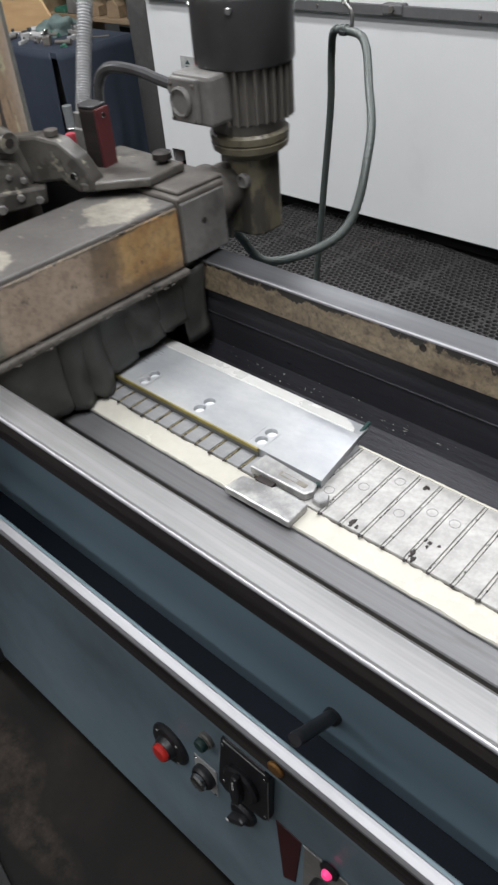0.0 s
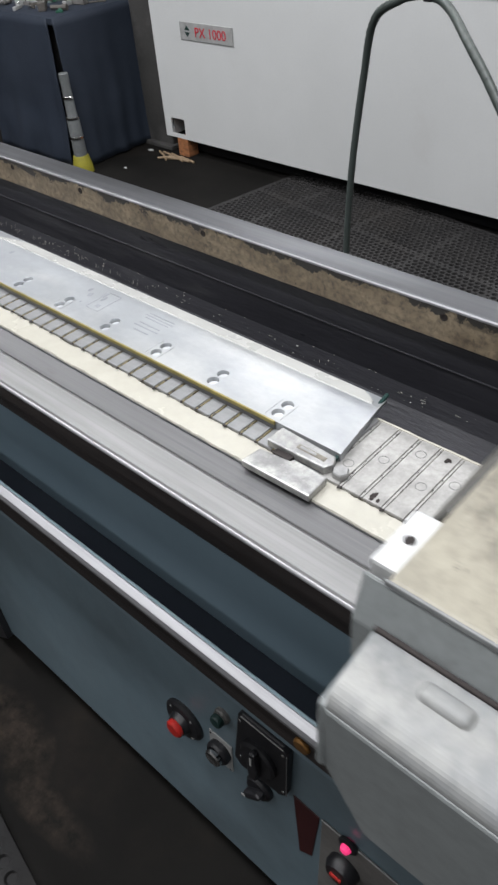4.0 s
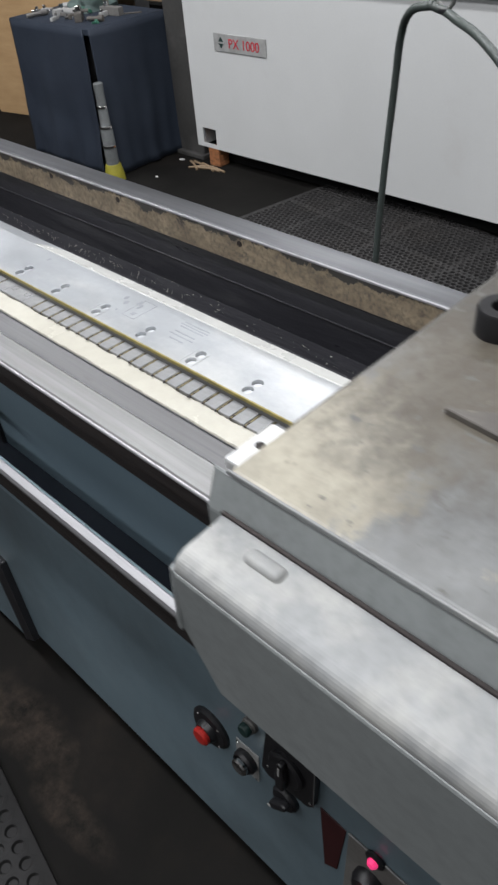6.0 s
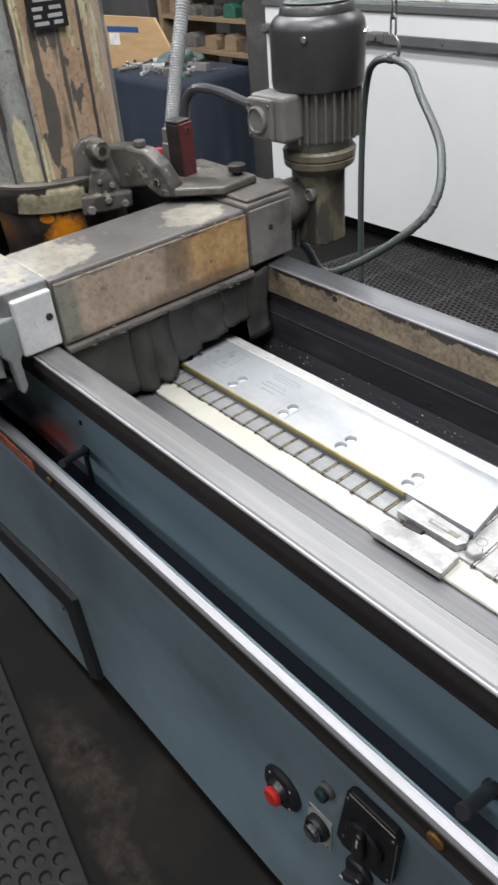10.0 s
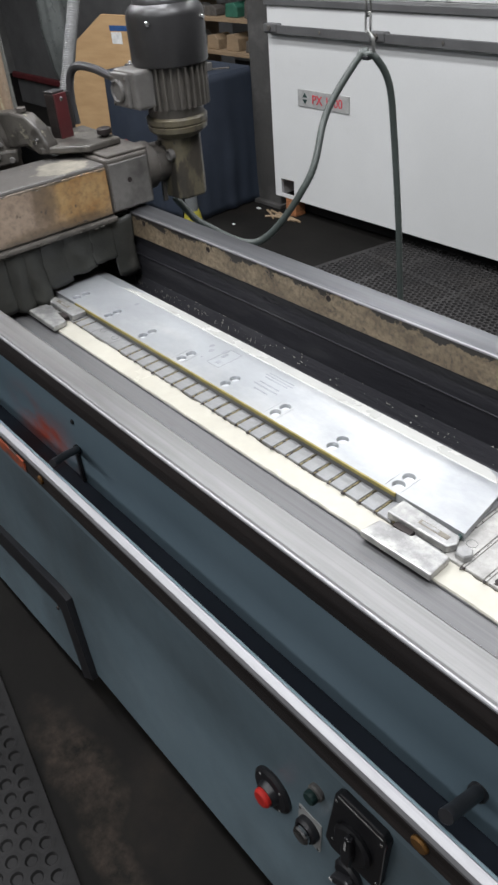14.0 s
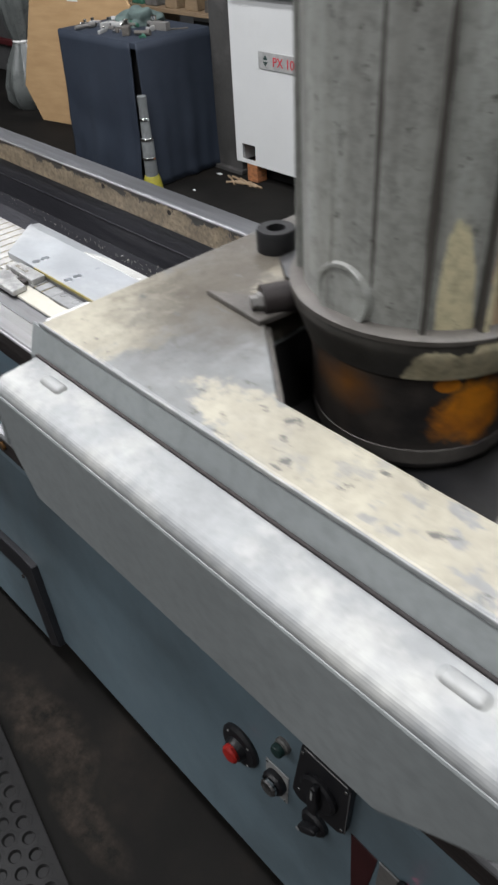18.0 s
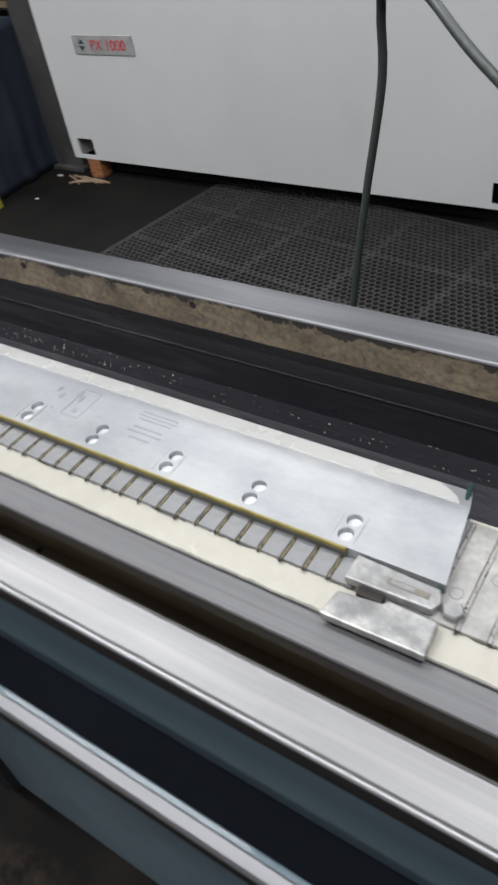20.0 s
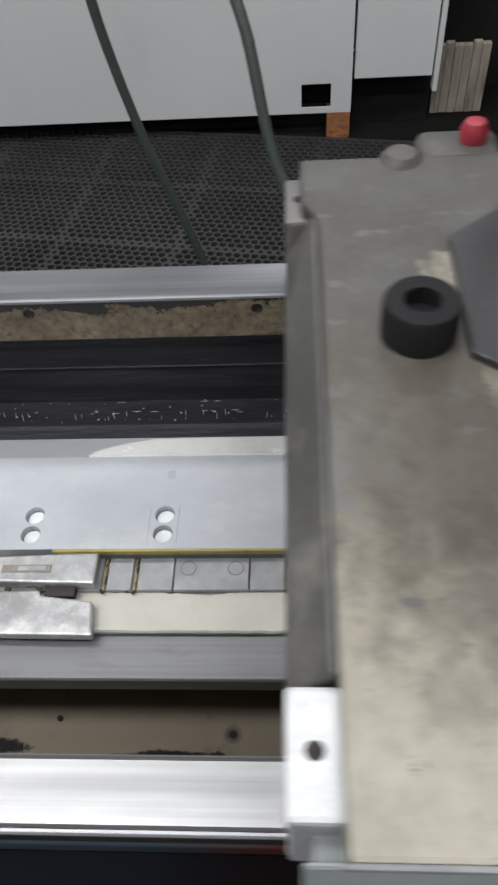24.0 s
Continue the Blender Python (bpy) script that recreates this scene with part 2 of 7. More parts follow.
def drum_paint(name, cx, cy):
    """Greasy black wheel guard with what is left of its orange paint."""
    m, nt, bs = mat_nodes(name)
    x, y, z = split_xyz(nt)
    ang = raw(nt, "ARCTAN2", raw(nt, "SUBTRACT", y, cy), raw(nt, "SUBTRACT", x, cx))
    rag = noise_fac(nt, tex_coords(nt), 26, 0.15, 0.85, 8, 0.65)
    base = blend(nt, noise_fac(nt, tex_coords(nt), 13, 0.35, 0.65, 8), (0.018, 0.016, 0.015), (0.075, 0.062, 0.052))
    spot = either(nt, island(nt, ang, z, -0.42, 0.966, 0.27, 0.034, rag, 1.6, 0.25), raw(nt, "MULTIPLY", island(nt, ang, z, -1.6, 0.985, 0.24, 0.018, rag, 1.5, 0.9), 0.25), island(nt, ang, z, -0.70, 1.006, 0.10, 0.008, rag, 0.6, 0.06),
                  island(nt, ang, z, 0.1, 1.03, 0.08, 0.012, rag, 0.7, 0.06))
    orange = blend(nt, noise_fac(nt, tex_coords(nt), 34, 0.35, 0.7, 6), (0.74, 0.265, 0.012), (0.36, 0.115, 0.014))
    nt.links.new(blend(nt, spot, base, orange), bs.inputs["Base Color"])
    bs.inputs["Roughness"].default_value = 0.4
    bumped(nt, bs, rag, 0.3, 0.002)
    return m


def beam_paint(name):
    """Dark worn top with two pale scuffed islands."""
    m, nt, bs = mat_nodes(name)
    x, y, z = split_xyz(nt)
    rag = noise_fac(nt, tex_coords(nt), 20, 0.15, 0.85, 9, 0.68)
    dark = blend(nt, noise_fac(nt, tex_coords(nt), 13, 0.3, 0.7, 8), (0.108, 0.102, 0.095), (0.066, 0.062, 0.058))
    dark = blend(nt, noise_fac(nt, tex_coords(nt), 60, 0.66, 0.74, 4), dark, (0.25, 0.22, 0.17))
    pale = blend(nt, noise_fac(nt, tex_coords(nt), 26, 0.35, 0.65, 7), (0.275, 0.254, 0.208), (0.180, 0.167, 0.140))
    isl = either(nt, island(nt, y, x, -0.195, -0.125, 0.075, 0.060, rag, 1.3, 0.06), island(nt, y, x, 0.055, -0.095, 0.055, 0.040, rag, 1.3, 0.04))
    nt.links.new(gritted(nt, blend(nt, isl, dark, pale)), bs.inputs["Base Color"])
    bs.inputs["Roughness"].default_value = 0.46
    bumped(nt, bs, calc(nt, "ADD", calc(nt, "MULTIPLY", isl, -0.3), calc(nt, "MULTIPLY", rag, 0.4)), 0.3, 0.0015)
    return m


def beam_side_paint(name):
    """Tan paint, rust-orange towards the far end, green-grey near the other, with drip stains."""
    m, nt, bs = mat_nodes(name)
    x, y, z = split_xyz(nt)
    rag = noise_fac(nt, tex_coords(nt, (1, 1, 0.7)), 22, 0.15, 0.85, 9, 0.68)
    pink = blend(nt, noise_fac(nt, tex_coords(nt), 16, 0.35, 0.65, 7), (0.40, 0.31, 0.235), (0.31, 0.235, 0.175))
    rust = blend(nt, noise_fac(nt, tex_coords(nt), 28, 0.35, 0.65, 7), (0.42, 0.28, 0.13), (0.30, 0.165, 0.065))
    col = blend(nt, island(nt, y, z, 0.065, 0.98, 0.075, 0.09, rag, 0.6, 0.3), pink, rust)
    col = blend(nt, island(nt, y, z, -0.212, 0.98, 0.022, 0.09, rag, 0.6, 0.3), col, (0.20, 0.195, 0.155))
    brown = either(nt, island(nt, y, z, -0.02, 0.985, 0.025, 0.05, rag, 1.2, 0.25), island(nt, y, z, 0.02, 0.93, 0.12, 0.016, rag, 1.2, 0.25))
    col = blend(nt, raw(nt, "MULTIPLY", brown, 0.75), col, (0.13, 0.09, 0.055))
    rim = island(nt, y, z, -0.05, 1.024, 0.40, 0.011, rag, 1.5, 0.1)
    col = blend(nt, raw(nt, "MULTIPLY", rim, 0.8), col, (0.10, 0.085, 0.065))
    low = island(nt, y, z, -0.05, 0.918, 0.40, 0.015, rag, 0.7, 0.3)
    col = blend(nt, raw(nt, "MULTIPLY", low, 0.7), col, (0.10, 0.085, 0.065))
    nt.links.new(gritted(nt, blend(nt, noise_fac(nt, tex_coords(nt), 55, 0.65, 0.72, 4), col, (0.08, 0.065, 0.05))), bs.inputs["Base Color"])
    bs.inputs["Roughness"].default_value = 0.45
    bumped(nt, bs, rag, 0.3, 0.0015)
    return m



def floor_paint(name):
    """Dark oily concrete with brown worn patches beside the mats."""
    m, nt, bs = mat_nodes(name)
    x, y, z = split_xyz(nt)
    rag = noise_fac(nt, tex_coords(nt), 7, 0.15, 0.85, 9, 0.68)
    fine = noise_fac(nt, tex_coords(nt), 38, 0.3, 0.7, 7, 0.65)
    dark = blend(nt, noise_fac(nt, tex_coords(nt), 3.0, 0.3, 0.7, 7), (0.0074, 0.0070, 0.0065), (0.0125, 0.0117, 0.0106))
    brown = blend(nt, fine, (0.066, 0.049, 0.037), (0.029, 0.0235, 0.0195))
    near = either(nt, island(nt, x, y, -0.09, -0.395, 0.15, 0.050, rag, 1.5, 0.35), island(nt, x, y, 0.14, -0.437, 0.11, 0.030, rag, 1.5, 0.35))
    worn = either(nt, raw(nt, "MULTIPLY", raw(nt, "MULTIPLY", near, noise_fac(nt, tex_coords(nt), 22, 0.35, 0.60, 8, 0.7)), 0.60),
                  island(nt, x, y, 0.30, 1.42, 0.17, 0.26, rag, 1.2, 0.35), island(nt, x, y, 0.62, -0.55, 0.2, 0.06, rag, 1.3, 0.35))
    worn = either(nt, worn, raw(nt, "MULTIPLY", noise_fac(nt, tex_coords(nt), 1.7, 0.56, 0.75, 8), 0.3))
    nt.links.new(blend(nt, worn, dark, brown), bs.inputs["Base Color"])
    bs.inputs["Roughness"].default_value = 0.75
    bs.inputs["Specular IOR Level"].default_value = 0.08
    bumped(nt, bs, fine, 0.3, 0.002)
    return m


def rail_steel(name, col, yc, half, edge_tone, rough=0.32, metal=0.85):
    """Ground rail with long scratches and a paler band along both edges."""
    m, nt, bs = mat_nodes(name)
    x, y, z = split_xyz(nt)
    fine = noise_fac(nt, tex_coords(nt, (1.5, 420, 420)), 1.0, 0.25, 0.75, 3)
    mid = noise_fac(nt, tex_coords(nt, (0.5, 120, 120)), 1.0, 0.40, 0.62, 4)
    wide = noise_fac(nt, tex_coords(nt, (1.4, 18, 18)), 1.0, 0.35, 0.65, 5)
    c = blend(nt, fine, tuple(v * 0.84 for v in col), col)
    c = blend(nt, raw(nt, "MULTIPLY", mid, 0.40), c, tuple(v * 0.42 for v in col))
    c = blend(nt, raw(nt, "MULTIPLY", wide, 0.45), c, tuple(v * 0.5 for v in col))
    c = blend(nt, raw(nt, "MULTIPLY", noise_fac(nt, tex_coords(nt, (3.5, 22, 22)), 1.0, 0.50, 0.68, 6), 0.5), c, tuple(v * 0.5 for v in col))
    off = raw(nt, "ABSOLUTE", raw(nt, "SUBTRACT", y, yc))
    off = raw(nt, "ADD", raw(nt, "DIVIDE", off, half), raw(nt, "MULTIPLY", raw(nt, "SUBTRACT", noise_fac(nt, tex_coords(nt, (3, 60, 60)), 1.0, 0.2, 0.8, 7), 0.5), 0.12))
    r = nt.nodes.new("ShaderNodeMapRange")
    r.inputs["From Min"].default_value, r.inputs["From Max"].default_value = 0.95, 1.0
    nt.links.new(off, r.inputs["Value"])
    c = blend(nt, raw(nt, "MULTIPLY", r.outputs[0], 0.8), c, edge_tone)
    nt.links.new(c, bs.inputs["Base Color"])
    g = nt.nodes.new("ShaderNodeMapRange")
    g.inputs["To Min"].default_value, g.inputs["To Max"].default_value = rough, rough + 0.2
    nt.links.new(wide, g.inputs["Value"])
    nt.links.new(g.outputs[0], bs.inputs["Roughness"])
    bs.inputs["Metallic"].default_value = metal
    bumped(nt, bs, calc(nt, "ADD", calc(nt, "MULTIPLY", fine, 0.4), calc(nt, "MULTIPLY", mid, 0.5)), 0.10, 0.0008)
    return m


def trough_paint(name):
    """Brown coolant trough with clotted black sludge in ragged heaps."""
    m, nt, bs = mat_nodes(name)
    x, y, z = split_xyz(nt)
    rag = noise_fac(nt, tex_coords(nt), 60, 0.15, 0.85, 9, 0.7)
    col = blend(nt, noise_fac(nt, tex_coords(nt, (0.7, 2, 2)), 5, 0.3, 0.7, 7), (0.27, 0.228, 0.17), (0.185, 0.157, 0.12))
    col = blend(nt, raw(nt, "MULTIPLY", noise_fac(nt, tex_coords(nt, (1, 1, 1)), 21, 0.60, 0.78, 7), 0.7), col, (0.07, 0.06, 0.05))
    heaps = either(nt, island(nt, x, y, -0.088, -0.098, 0.008, 0.030, rag, 1.6, 0.15), island(nt, x, y, -0.50, -0.13, 0.05, 0.010, rag, 1.6, 0.15), island(nt, x, y, 0.04, -0.142, 0.09, 0.012, rag, 1.6, 0.15),
                   island(nt, x, y, 0.24, -0.140, 0.07, 0.010, rag, 1.6, 0.15), island(nt, x, y, -0.30, -0.138, 0.05, 0.006, rag, 1.6, 0.15))
    heaps = either(nt, heaps, island(nt, x, y, -0.24, -0.115, 0.007, 0.007, rag, 1.2, 0.6), island(nt, x, y, -0.05, -0.105, 0.005, 0.005, rag, 1.2, 0.6), island(nt, x, y, 0.30, -0.115, 0.006, 0.006, rag, 1.2, 0.6))
    nt.links.new(blend(nt, heaps, col, (0.018, 0.017, 0.016)), bs.inputs["Base Color"])
    bs.inputs["Roughness"].default_value = 0.36
    bumped(nt, bs, calc(nt, "ADD", calc(nt, "MULTIPLY", raw(nt, "MULTIPLY", heaps, rag), 0.8), calc(nt, "MULTIPLY", noise_fac(nt, tex_coords(nt), 30, 0.2, 0.8, 5), 0.2)), 0.5, 0.004)
    return m


def plate_paint(name):
    """Carriage top: whitish grey paint, cream in front of the column, dark grey behind."""
    m, nt, bs = mat_nodes(name)
    x, y, z = split_xyz(nt)
    rag = noise_fac(nt, tex_coords(nt, (1.4, 1, 1)), 17, 0.15, 0.85, 10, 0.7)
    white = blend(nt, noise_fac(nt, tex_coords(nt), 24, 0.35, 0.65, 8), (0.185, 0.190, 0.188), (0.130, 0.134, 0.132))
    cream = blend(nt, noise_fac(nt, tex_coords(nt), 20, 0.35, 0.65, 8), (0.325, 0.302, 0.238), (0.245, 0.226, 0.178))
    dark = blend(nt, noise_fac(nt, tex_coords(nt), 16, 0.35, 0.65, 8), (0.075, 0.072, 0.066), (0.040, 0.037, 0.033))
    fret = noise_fac(nt, tex_coords(nt, (1.3, 1, 1)), 42, 0.15, 0.85, 9, 0.72)
    isl = either(nt, island(nt, x, y, -0.645, -0.235, 0.080, 0.110, fret, 1.1, 0.12), island(nt, x, y, -0.27, -0.262, 0.20, 0.045, fret, 0.8, 0.06))
    col = blend(nt, isl, white, cream)
    col = blend(nt, either(nt, island(nt, x, y, -0.62, 0.11, 0.22, 0.20, fret, 1.2, 0.25), island(nt, x, y, -0.575, -0.065, 0.100, 0.155, fret, 1.0, 0.4), island(nt, x, y, -0.40, 0.175, 0.30, 0.04, fret, 0.9, 0.1)), col, dark)
    col = blend(nt, either(nt, island(nt, x, y, -0.60, 0.055, 0.02, 0.022, fret, 1.6, 0.05), island(nt, x, y, -0.565, -0.045, 0.03, 0.05, fret, 1.8, 0.05)), col, cream)
    mott = raw(nt, "MULTIPLY", island(nt, x, y, -0.60, -0.05, 0.13, 0.17, rag, 0.8, 0.5), noise_fac(nt, tex_coords(nt, (1.2, 0.9, 1)), 26, 0.46, 0.60, 9, 0.7))
    col = blend(nt, raw(nt, "MULTIPLY", island(nt, x, y, -0.590, -0.090, 0.115, 0.100, fret, 0.9, 0.4), 0.55), col, (0.105, 0.088, 0.062))
    col = blend(nt, raw(nt, "MULTIPLY", mott, 0.85), col, (0.060, 0.050, 0.037))
    spots = raw(nt, "MULTIPLY", island(nt, x, y, -0.16, -0.262, 0.17, 0.06, rag, 0.8, 0.5), noise_fac(nt, tex_coords(nt, (0.8, 1.2, 1)), 48, 0.53, 0.60, 6))
    col = blend(nt, spots, col, (0.19, 0.19, 0.185))
    col = blend(nt, noise_fac(nt, tex_coords(nt, (0.8, 1.2, 1)), 46, 0.625, 0.665, 5), col, (0.09, 0.087, 0.08))
    nt.links.new(gritted(nt, col, (0.10, 0.095, 0.085), 0.28, 110), bs.inputs["Base Color"])
    bs.inputs["Roughness"].default_value = 0.40
    bumped(nt, bs, rag, 0.3, 0.0015)
    return m


BLUE = surface("blue_machine_paint", (0.155, 0.212, 0.243), (0.124, 0.175, 0.204), 2.5, 0.36, dirt=(0.064, 0.078, 0.085), dirt_scale=1.6, dirt_lo=0.48, dirt_hi=0.78, grain=120, bump=0.05, coat=0.2, grit=0.12)
RAIL = rail_steel("ground_rail_steel", (0.325, 0.323, 0.32), -0.253, 0.020, (0.50, 0.50, 0.51))
FARRAIL = rail_steel("worn_rail_steel", (0.165, 0.168, 0.176), 0.185, 0.0222, (0.34, 0.34, 0.35), 0.3, 0.8)
RAILEDGE = brushed("polished_rail_edge", (0.42, 0.42, 0.43), 0.34, 0.65, across=120, stain=(0.24, 0.24, 0.24))
BAR = brushed("polished_bar_steel", (0.265, 0.265, 0.272), 0.36, 0.65, across=160, stain=(0.16, 0.16, 0.165))
BAND = brushed("dull_ground_steel", (0.205, 0.205, 0.208), 0.45, 0.7, across=420, stain=(0.11, 0.107, 0.104))
BLACKSTEEL = surface("black_oiled_steel", (0.019, 0.0160, 0.0155), (0.034, 0.0275, 0.0255), 12, 0.55, stretch=(0.3, 5, 5), grain=90)
TROUGHBLACK = surface("wet_black_pan", (0.022, 0.022, 0.026), (0.034, 0.034, 0.039), 5, 0.34, dirt=(0.065, 0.065, 0.068), dirt_scale=5, dirt_lo=0.58, dirt_hi=0.8, stretch=(0.5, 3, 3), grain=60, bump=0.25)


def crusted(name, paint, paint2, crust, z_top, depth, level=0.60, grain=0.6, grain_scale=70):
    """Painted casting with a ragged oily crust hanging from its top edge."""
    m, nt, bs = mat_nodes(name)
    vec = tex_coords(nt, (0.6, 1.2, 1.2))
    col = blend(nt, noise_fac(nt, vec, 30, 0.35, 0.65, 9, 0.7), paint, paint2)
    col = blend(nt, noise_fac(nt, tex_coords(nt, (0.5, 1, 3)), 26, 0.56, 0.7, 6), col, tuple(c * 0.45 for c in paint))
    sep = nt.nodes.new("ShaderNodeSeparateXYZ")
    nt.links.new(tex_coords(nt), sep.inputs[0])
    edge = nt.nodes.new("ShaderNodeMapRange")
    edge.inputs["From Min"].default_value, edge.inputs["From Max"].default_value = z_top - depth, z_top
    edge.inputs["To Min"].default_value, edge.inputs["To Max"].default_value = -0.32, 0.30
    edge.clamp = False
    nt.links.new(sep.outputs[2], edge.inputs["Value"])
    wander = noise_fac(nt, tex_coords(nt, (1, 1, 1)), 19, 0.15, 0.85, 11, 0.72)
    add = nt.nodes.new("ShaderNodeMath")
    add.operation = "ADD"
    nt.links.new(edge.outputs[0], add.inputs[0])
    nt.links.new(wander, add.inputs[1])
    cut = nt.nodes.new("ShaderNodeMapRange")
    cut.inputs["From Min"].default_value, cut.inputs["From Max"].default_value = level, level + 0.02
    nt.links.new(add.outputs[0], cut.inputs["Value"])
    nt.links.new(blend(nt, cut.outputs[0], gritted(nt, col, (0.05, 0.04, 0.03), grain, grain_scale), crust), bs.inputs["Base Color"])
    bs.inputs["Roughness"].default_value = 0.5
    bumped(nt, bs, calc(nt, "ADD", calc(nt, "MULTIPLY", cut.outputs[0], 0.5), calc(nt, "MULTIPLY", noise_fac(nt, vec, 60, 0.2, 0.8), 0.4)), 0.4, 0.002)
    return m


FARCAST = crusted("tan_cast_with_oil_crust", (0.27, 0.215, 0.142), (0.130, 0.098, 0.063), (0.020, 0.017, 0.015), 0.9155, 0.040, 0.66, 0.85, 130)
NEARCAST = crusted("brown_wall_with_sludge", (0.20, 0.165, 0.12), (0.14, 0.118, 0.088), (0.02, 0.019, 0.018), 0.9065, 0.05)
TROUGH = trough_paint("brown_coolant_trough")
FLOOR = floor_paint("oily_concrete")
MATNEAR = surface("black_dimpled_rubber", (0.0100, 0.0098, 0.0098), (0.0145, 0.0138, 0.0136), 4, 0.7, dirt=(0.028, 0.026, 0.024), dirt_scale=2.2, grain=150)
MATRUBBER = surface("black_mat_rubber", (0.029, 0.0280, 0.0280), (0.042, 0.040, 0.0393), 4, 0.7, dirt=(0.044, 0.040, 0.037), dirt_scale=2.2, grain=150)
WHITE = surface("white_cabinet_paint", (0.60, 0.605, 0.597), (0.55, 0.555, 0.547), 1.2, 0.42, dirt=(0.50, 0.49, 0.475), dirt_scale=2.6, dirt_lo=0.60, dirt_hi=0.92, grain=90, bump=0.03, grit=0.06)
KNIFE = surface("wet_knife_steel", (0.365, 0.380, 0.393), (0.305, 0.318, 0.332), 5, 0.36, 0.4, dirt=(0.49, 0.495, 0.485), dirt_scale=3.0, dirt_lo=0.5, dirt_hi=0.72, stretch=(1, 1.6, 1), grain=40, bump=0.03, rough2=0.5, grit=0.10)
MILK = surface("milky_coolant", (0.440, 0.425, 0.370), (0.385, 0.370, 0.318), 6, 0.22, dirt=(0.36, 0.345, 0.295), dirt_scale=7, dirt_lo=0.55, dirt_hi=0.85, grain=40, bump=0.08, grit=0.12)
FILMWHITE = surface("white_coolant_film", (0.50, 0.50, 0.475), (0.44, 0.44, 0.42), 7, 0.25, dirt=(0.34, 0.335, 0.315), dirt_scale=8, dirt_lo=0.58, dirt_hi=0.85, grain=40, bump=0.06, grit=0.1)
CHUCKDRY = surface("chuck_steel_with_dried_film", (0.375, 0.368, 0.35), (0.29, 0.285, 0.272), 30, 0.5, 0.1, dirt=(0.15, 0.145, 0.135), dirt_scale=22, dirt_lo=0.57, dirt_hi=0.72, grain=60, bump=0.25, grit=0.6)
CHUCK = surface("magnetic_chuck_steel", (0.315, 0.320, 0.325), (0.235, 0.238, 0.240), 24, 0.36, 0.3, dirt=(0.38, 0.378, 0.365), dirt_scale=9, dirt_lo=0.52, dirt_hi=0.70, grain=50, bump=0.15, grit=0.35)
BRASS = surface("dull_brass", (0.33, 0.27, 0.085), (0.22, 0.18, 0.055), 30, 0.42, 0.4, grain=120)
COPPER = surface("brown_brass", (0.20, 0.10, 0.03), (0.12, 0.06, 0.02), 60, 0.4, 0.6)
SLOTBRASS = surface("grimy_slot_brass", (0.28, 0.23, 0.105), (0.06, 0.056, 0.045), 90, 0.45, 0.3, grain=160)
GROOVE = surface("dark_groove_filler", (0.13, 0.118, 0.096), (0.22, 0.20, 0.165), 70, 0.5)
CLAMP = surface("wet_clamp_steel", (0.40, 0.40, 0.395), (0.23, 0.23, 0.226), 22, 0.34, 0.5, dirt=(0.58, 0.575, 0.54), dirt_scale=12, dirt_lo=0.46, dirt_hi=0.62, grain=90, grit=0.5)
PLATE = plate_paint("worn_grey_cream_paint")
BEAM = beam_paint("worn_brown_grey_paint")
BEAMSIDE = beam_side_paint("stained_tan_paint")
COVER = surface("pale_grey_cover", (0.24, 0.246, 0.246), (0.185, 0.19, 0.19), 11, 0.5, 0.0, dirt=(0.32, 0.318, 0.30), dirt_scale=13, dirt_lo=0.48, dirt_hi=0.66, grain=60, bump=0.15, grit=0.35)
COVERFACE = surface("grey_cover_paint", (0.230, 0.246, 0.244), (0.190, 0.204, 0.203), 4, 0.42, dirt=(0.14, 0.14, 0.14), dirt_scale=9, dirt_lo=0.62, dirt_hi=0.72, grain=60, bump=0.08, grit=0.35)
ALU = surface("bright_block_metal", (0.62, 0.625, 0.62), (0.52, 0.525, 0.52), 16, 0.42, 0.15, grain=150, bump=0.12, dirt=(0.22, 0.22, 0.21), dirt_scale=20, dirt_lo=0.60, dirt_hi=0.74)
COLUMN = column_paint("column_paint", -0.410, -0.010)
DRUM = drum_paint("greasy_orange_drum", -0.410, -0.010)
IRON = surface("dark_cast_iron", (0.115, 0.104, 0.092), (0.062, 0.056, 0.050), 14, 0.5, 0.1, dirt=(0.20, 0.18, 0.15), dirt_scale=16, dirt_lo=0.6, dirt_hi=0.74, grain=70, bump=0.45)
ARMIRON = chipped("greasy_cast_arm", (0.112, 0.104, 0.092), (0.066, 0.061, 0.054), (0.036, 0.033, 0.029), (0.055, 0.050, 0.044), 20, 0.50, 0.56, 0.40, grime=0.6, third=(0.23, 0.215, 0.165))
# Near-black: recess shade put into the colour, also on black screw and locker.
DARKWELL = surface("shade_and_black_parts", (0.012, 0.012, 0.013), (0.02, 0.019, 0.018), 8, 0.45)
MOTOR = surface("black_motor_paint", (0.034, 0.0332, 0.034), (0.024, 0.0236, 0.024), 7, 0.36, dirt=(0.10, 0.095, 0.09), dirt_scale=9, dirt_lo=0.60, dirt_hi=0.80, grain=90, bump=0.12)
FINS = surface("grey_brown_motor_fins", (0.115, 0.105, 0.092), (0.075, 0.069, 0.061), 8, 0.45, grain=80)
JBOX = surface("grey_junction_box", (0.17, 0.163, 0.153), (0.12, 0.115, 0.108), 9, 0.45, dirt=(0.07, 0.066, 0.062), dirt_scale=12, dirt_lo=0.54, dirt_hi=0.72, grain=90, bump=0.25)
GEARBOX = chipped("olive_gearbox_paint", (0.185, 0.16, 0.10), (0.125, 0.11, 0.075), (0.04, 0.036, 0.032), (0.07, 0.06, 0.045), 12, 0.50, 0.54, 0.42, stretch=(1.3, 1.3, 0.4), grime=0.8)
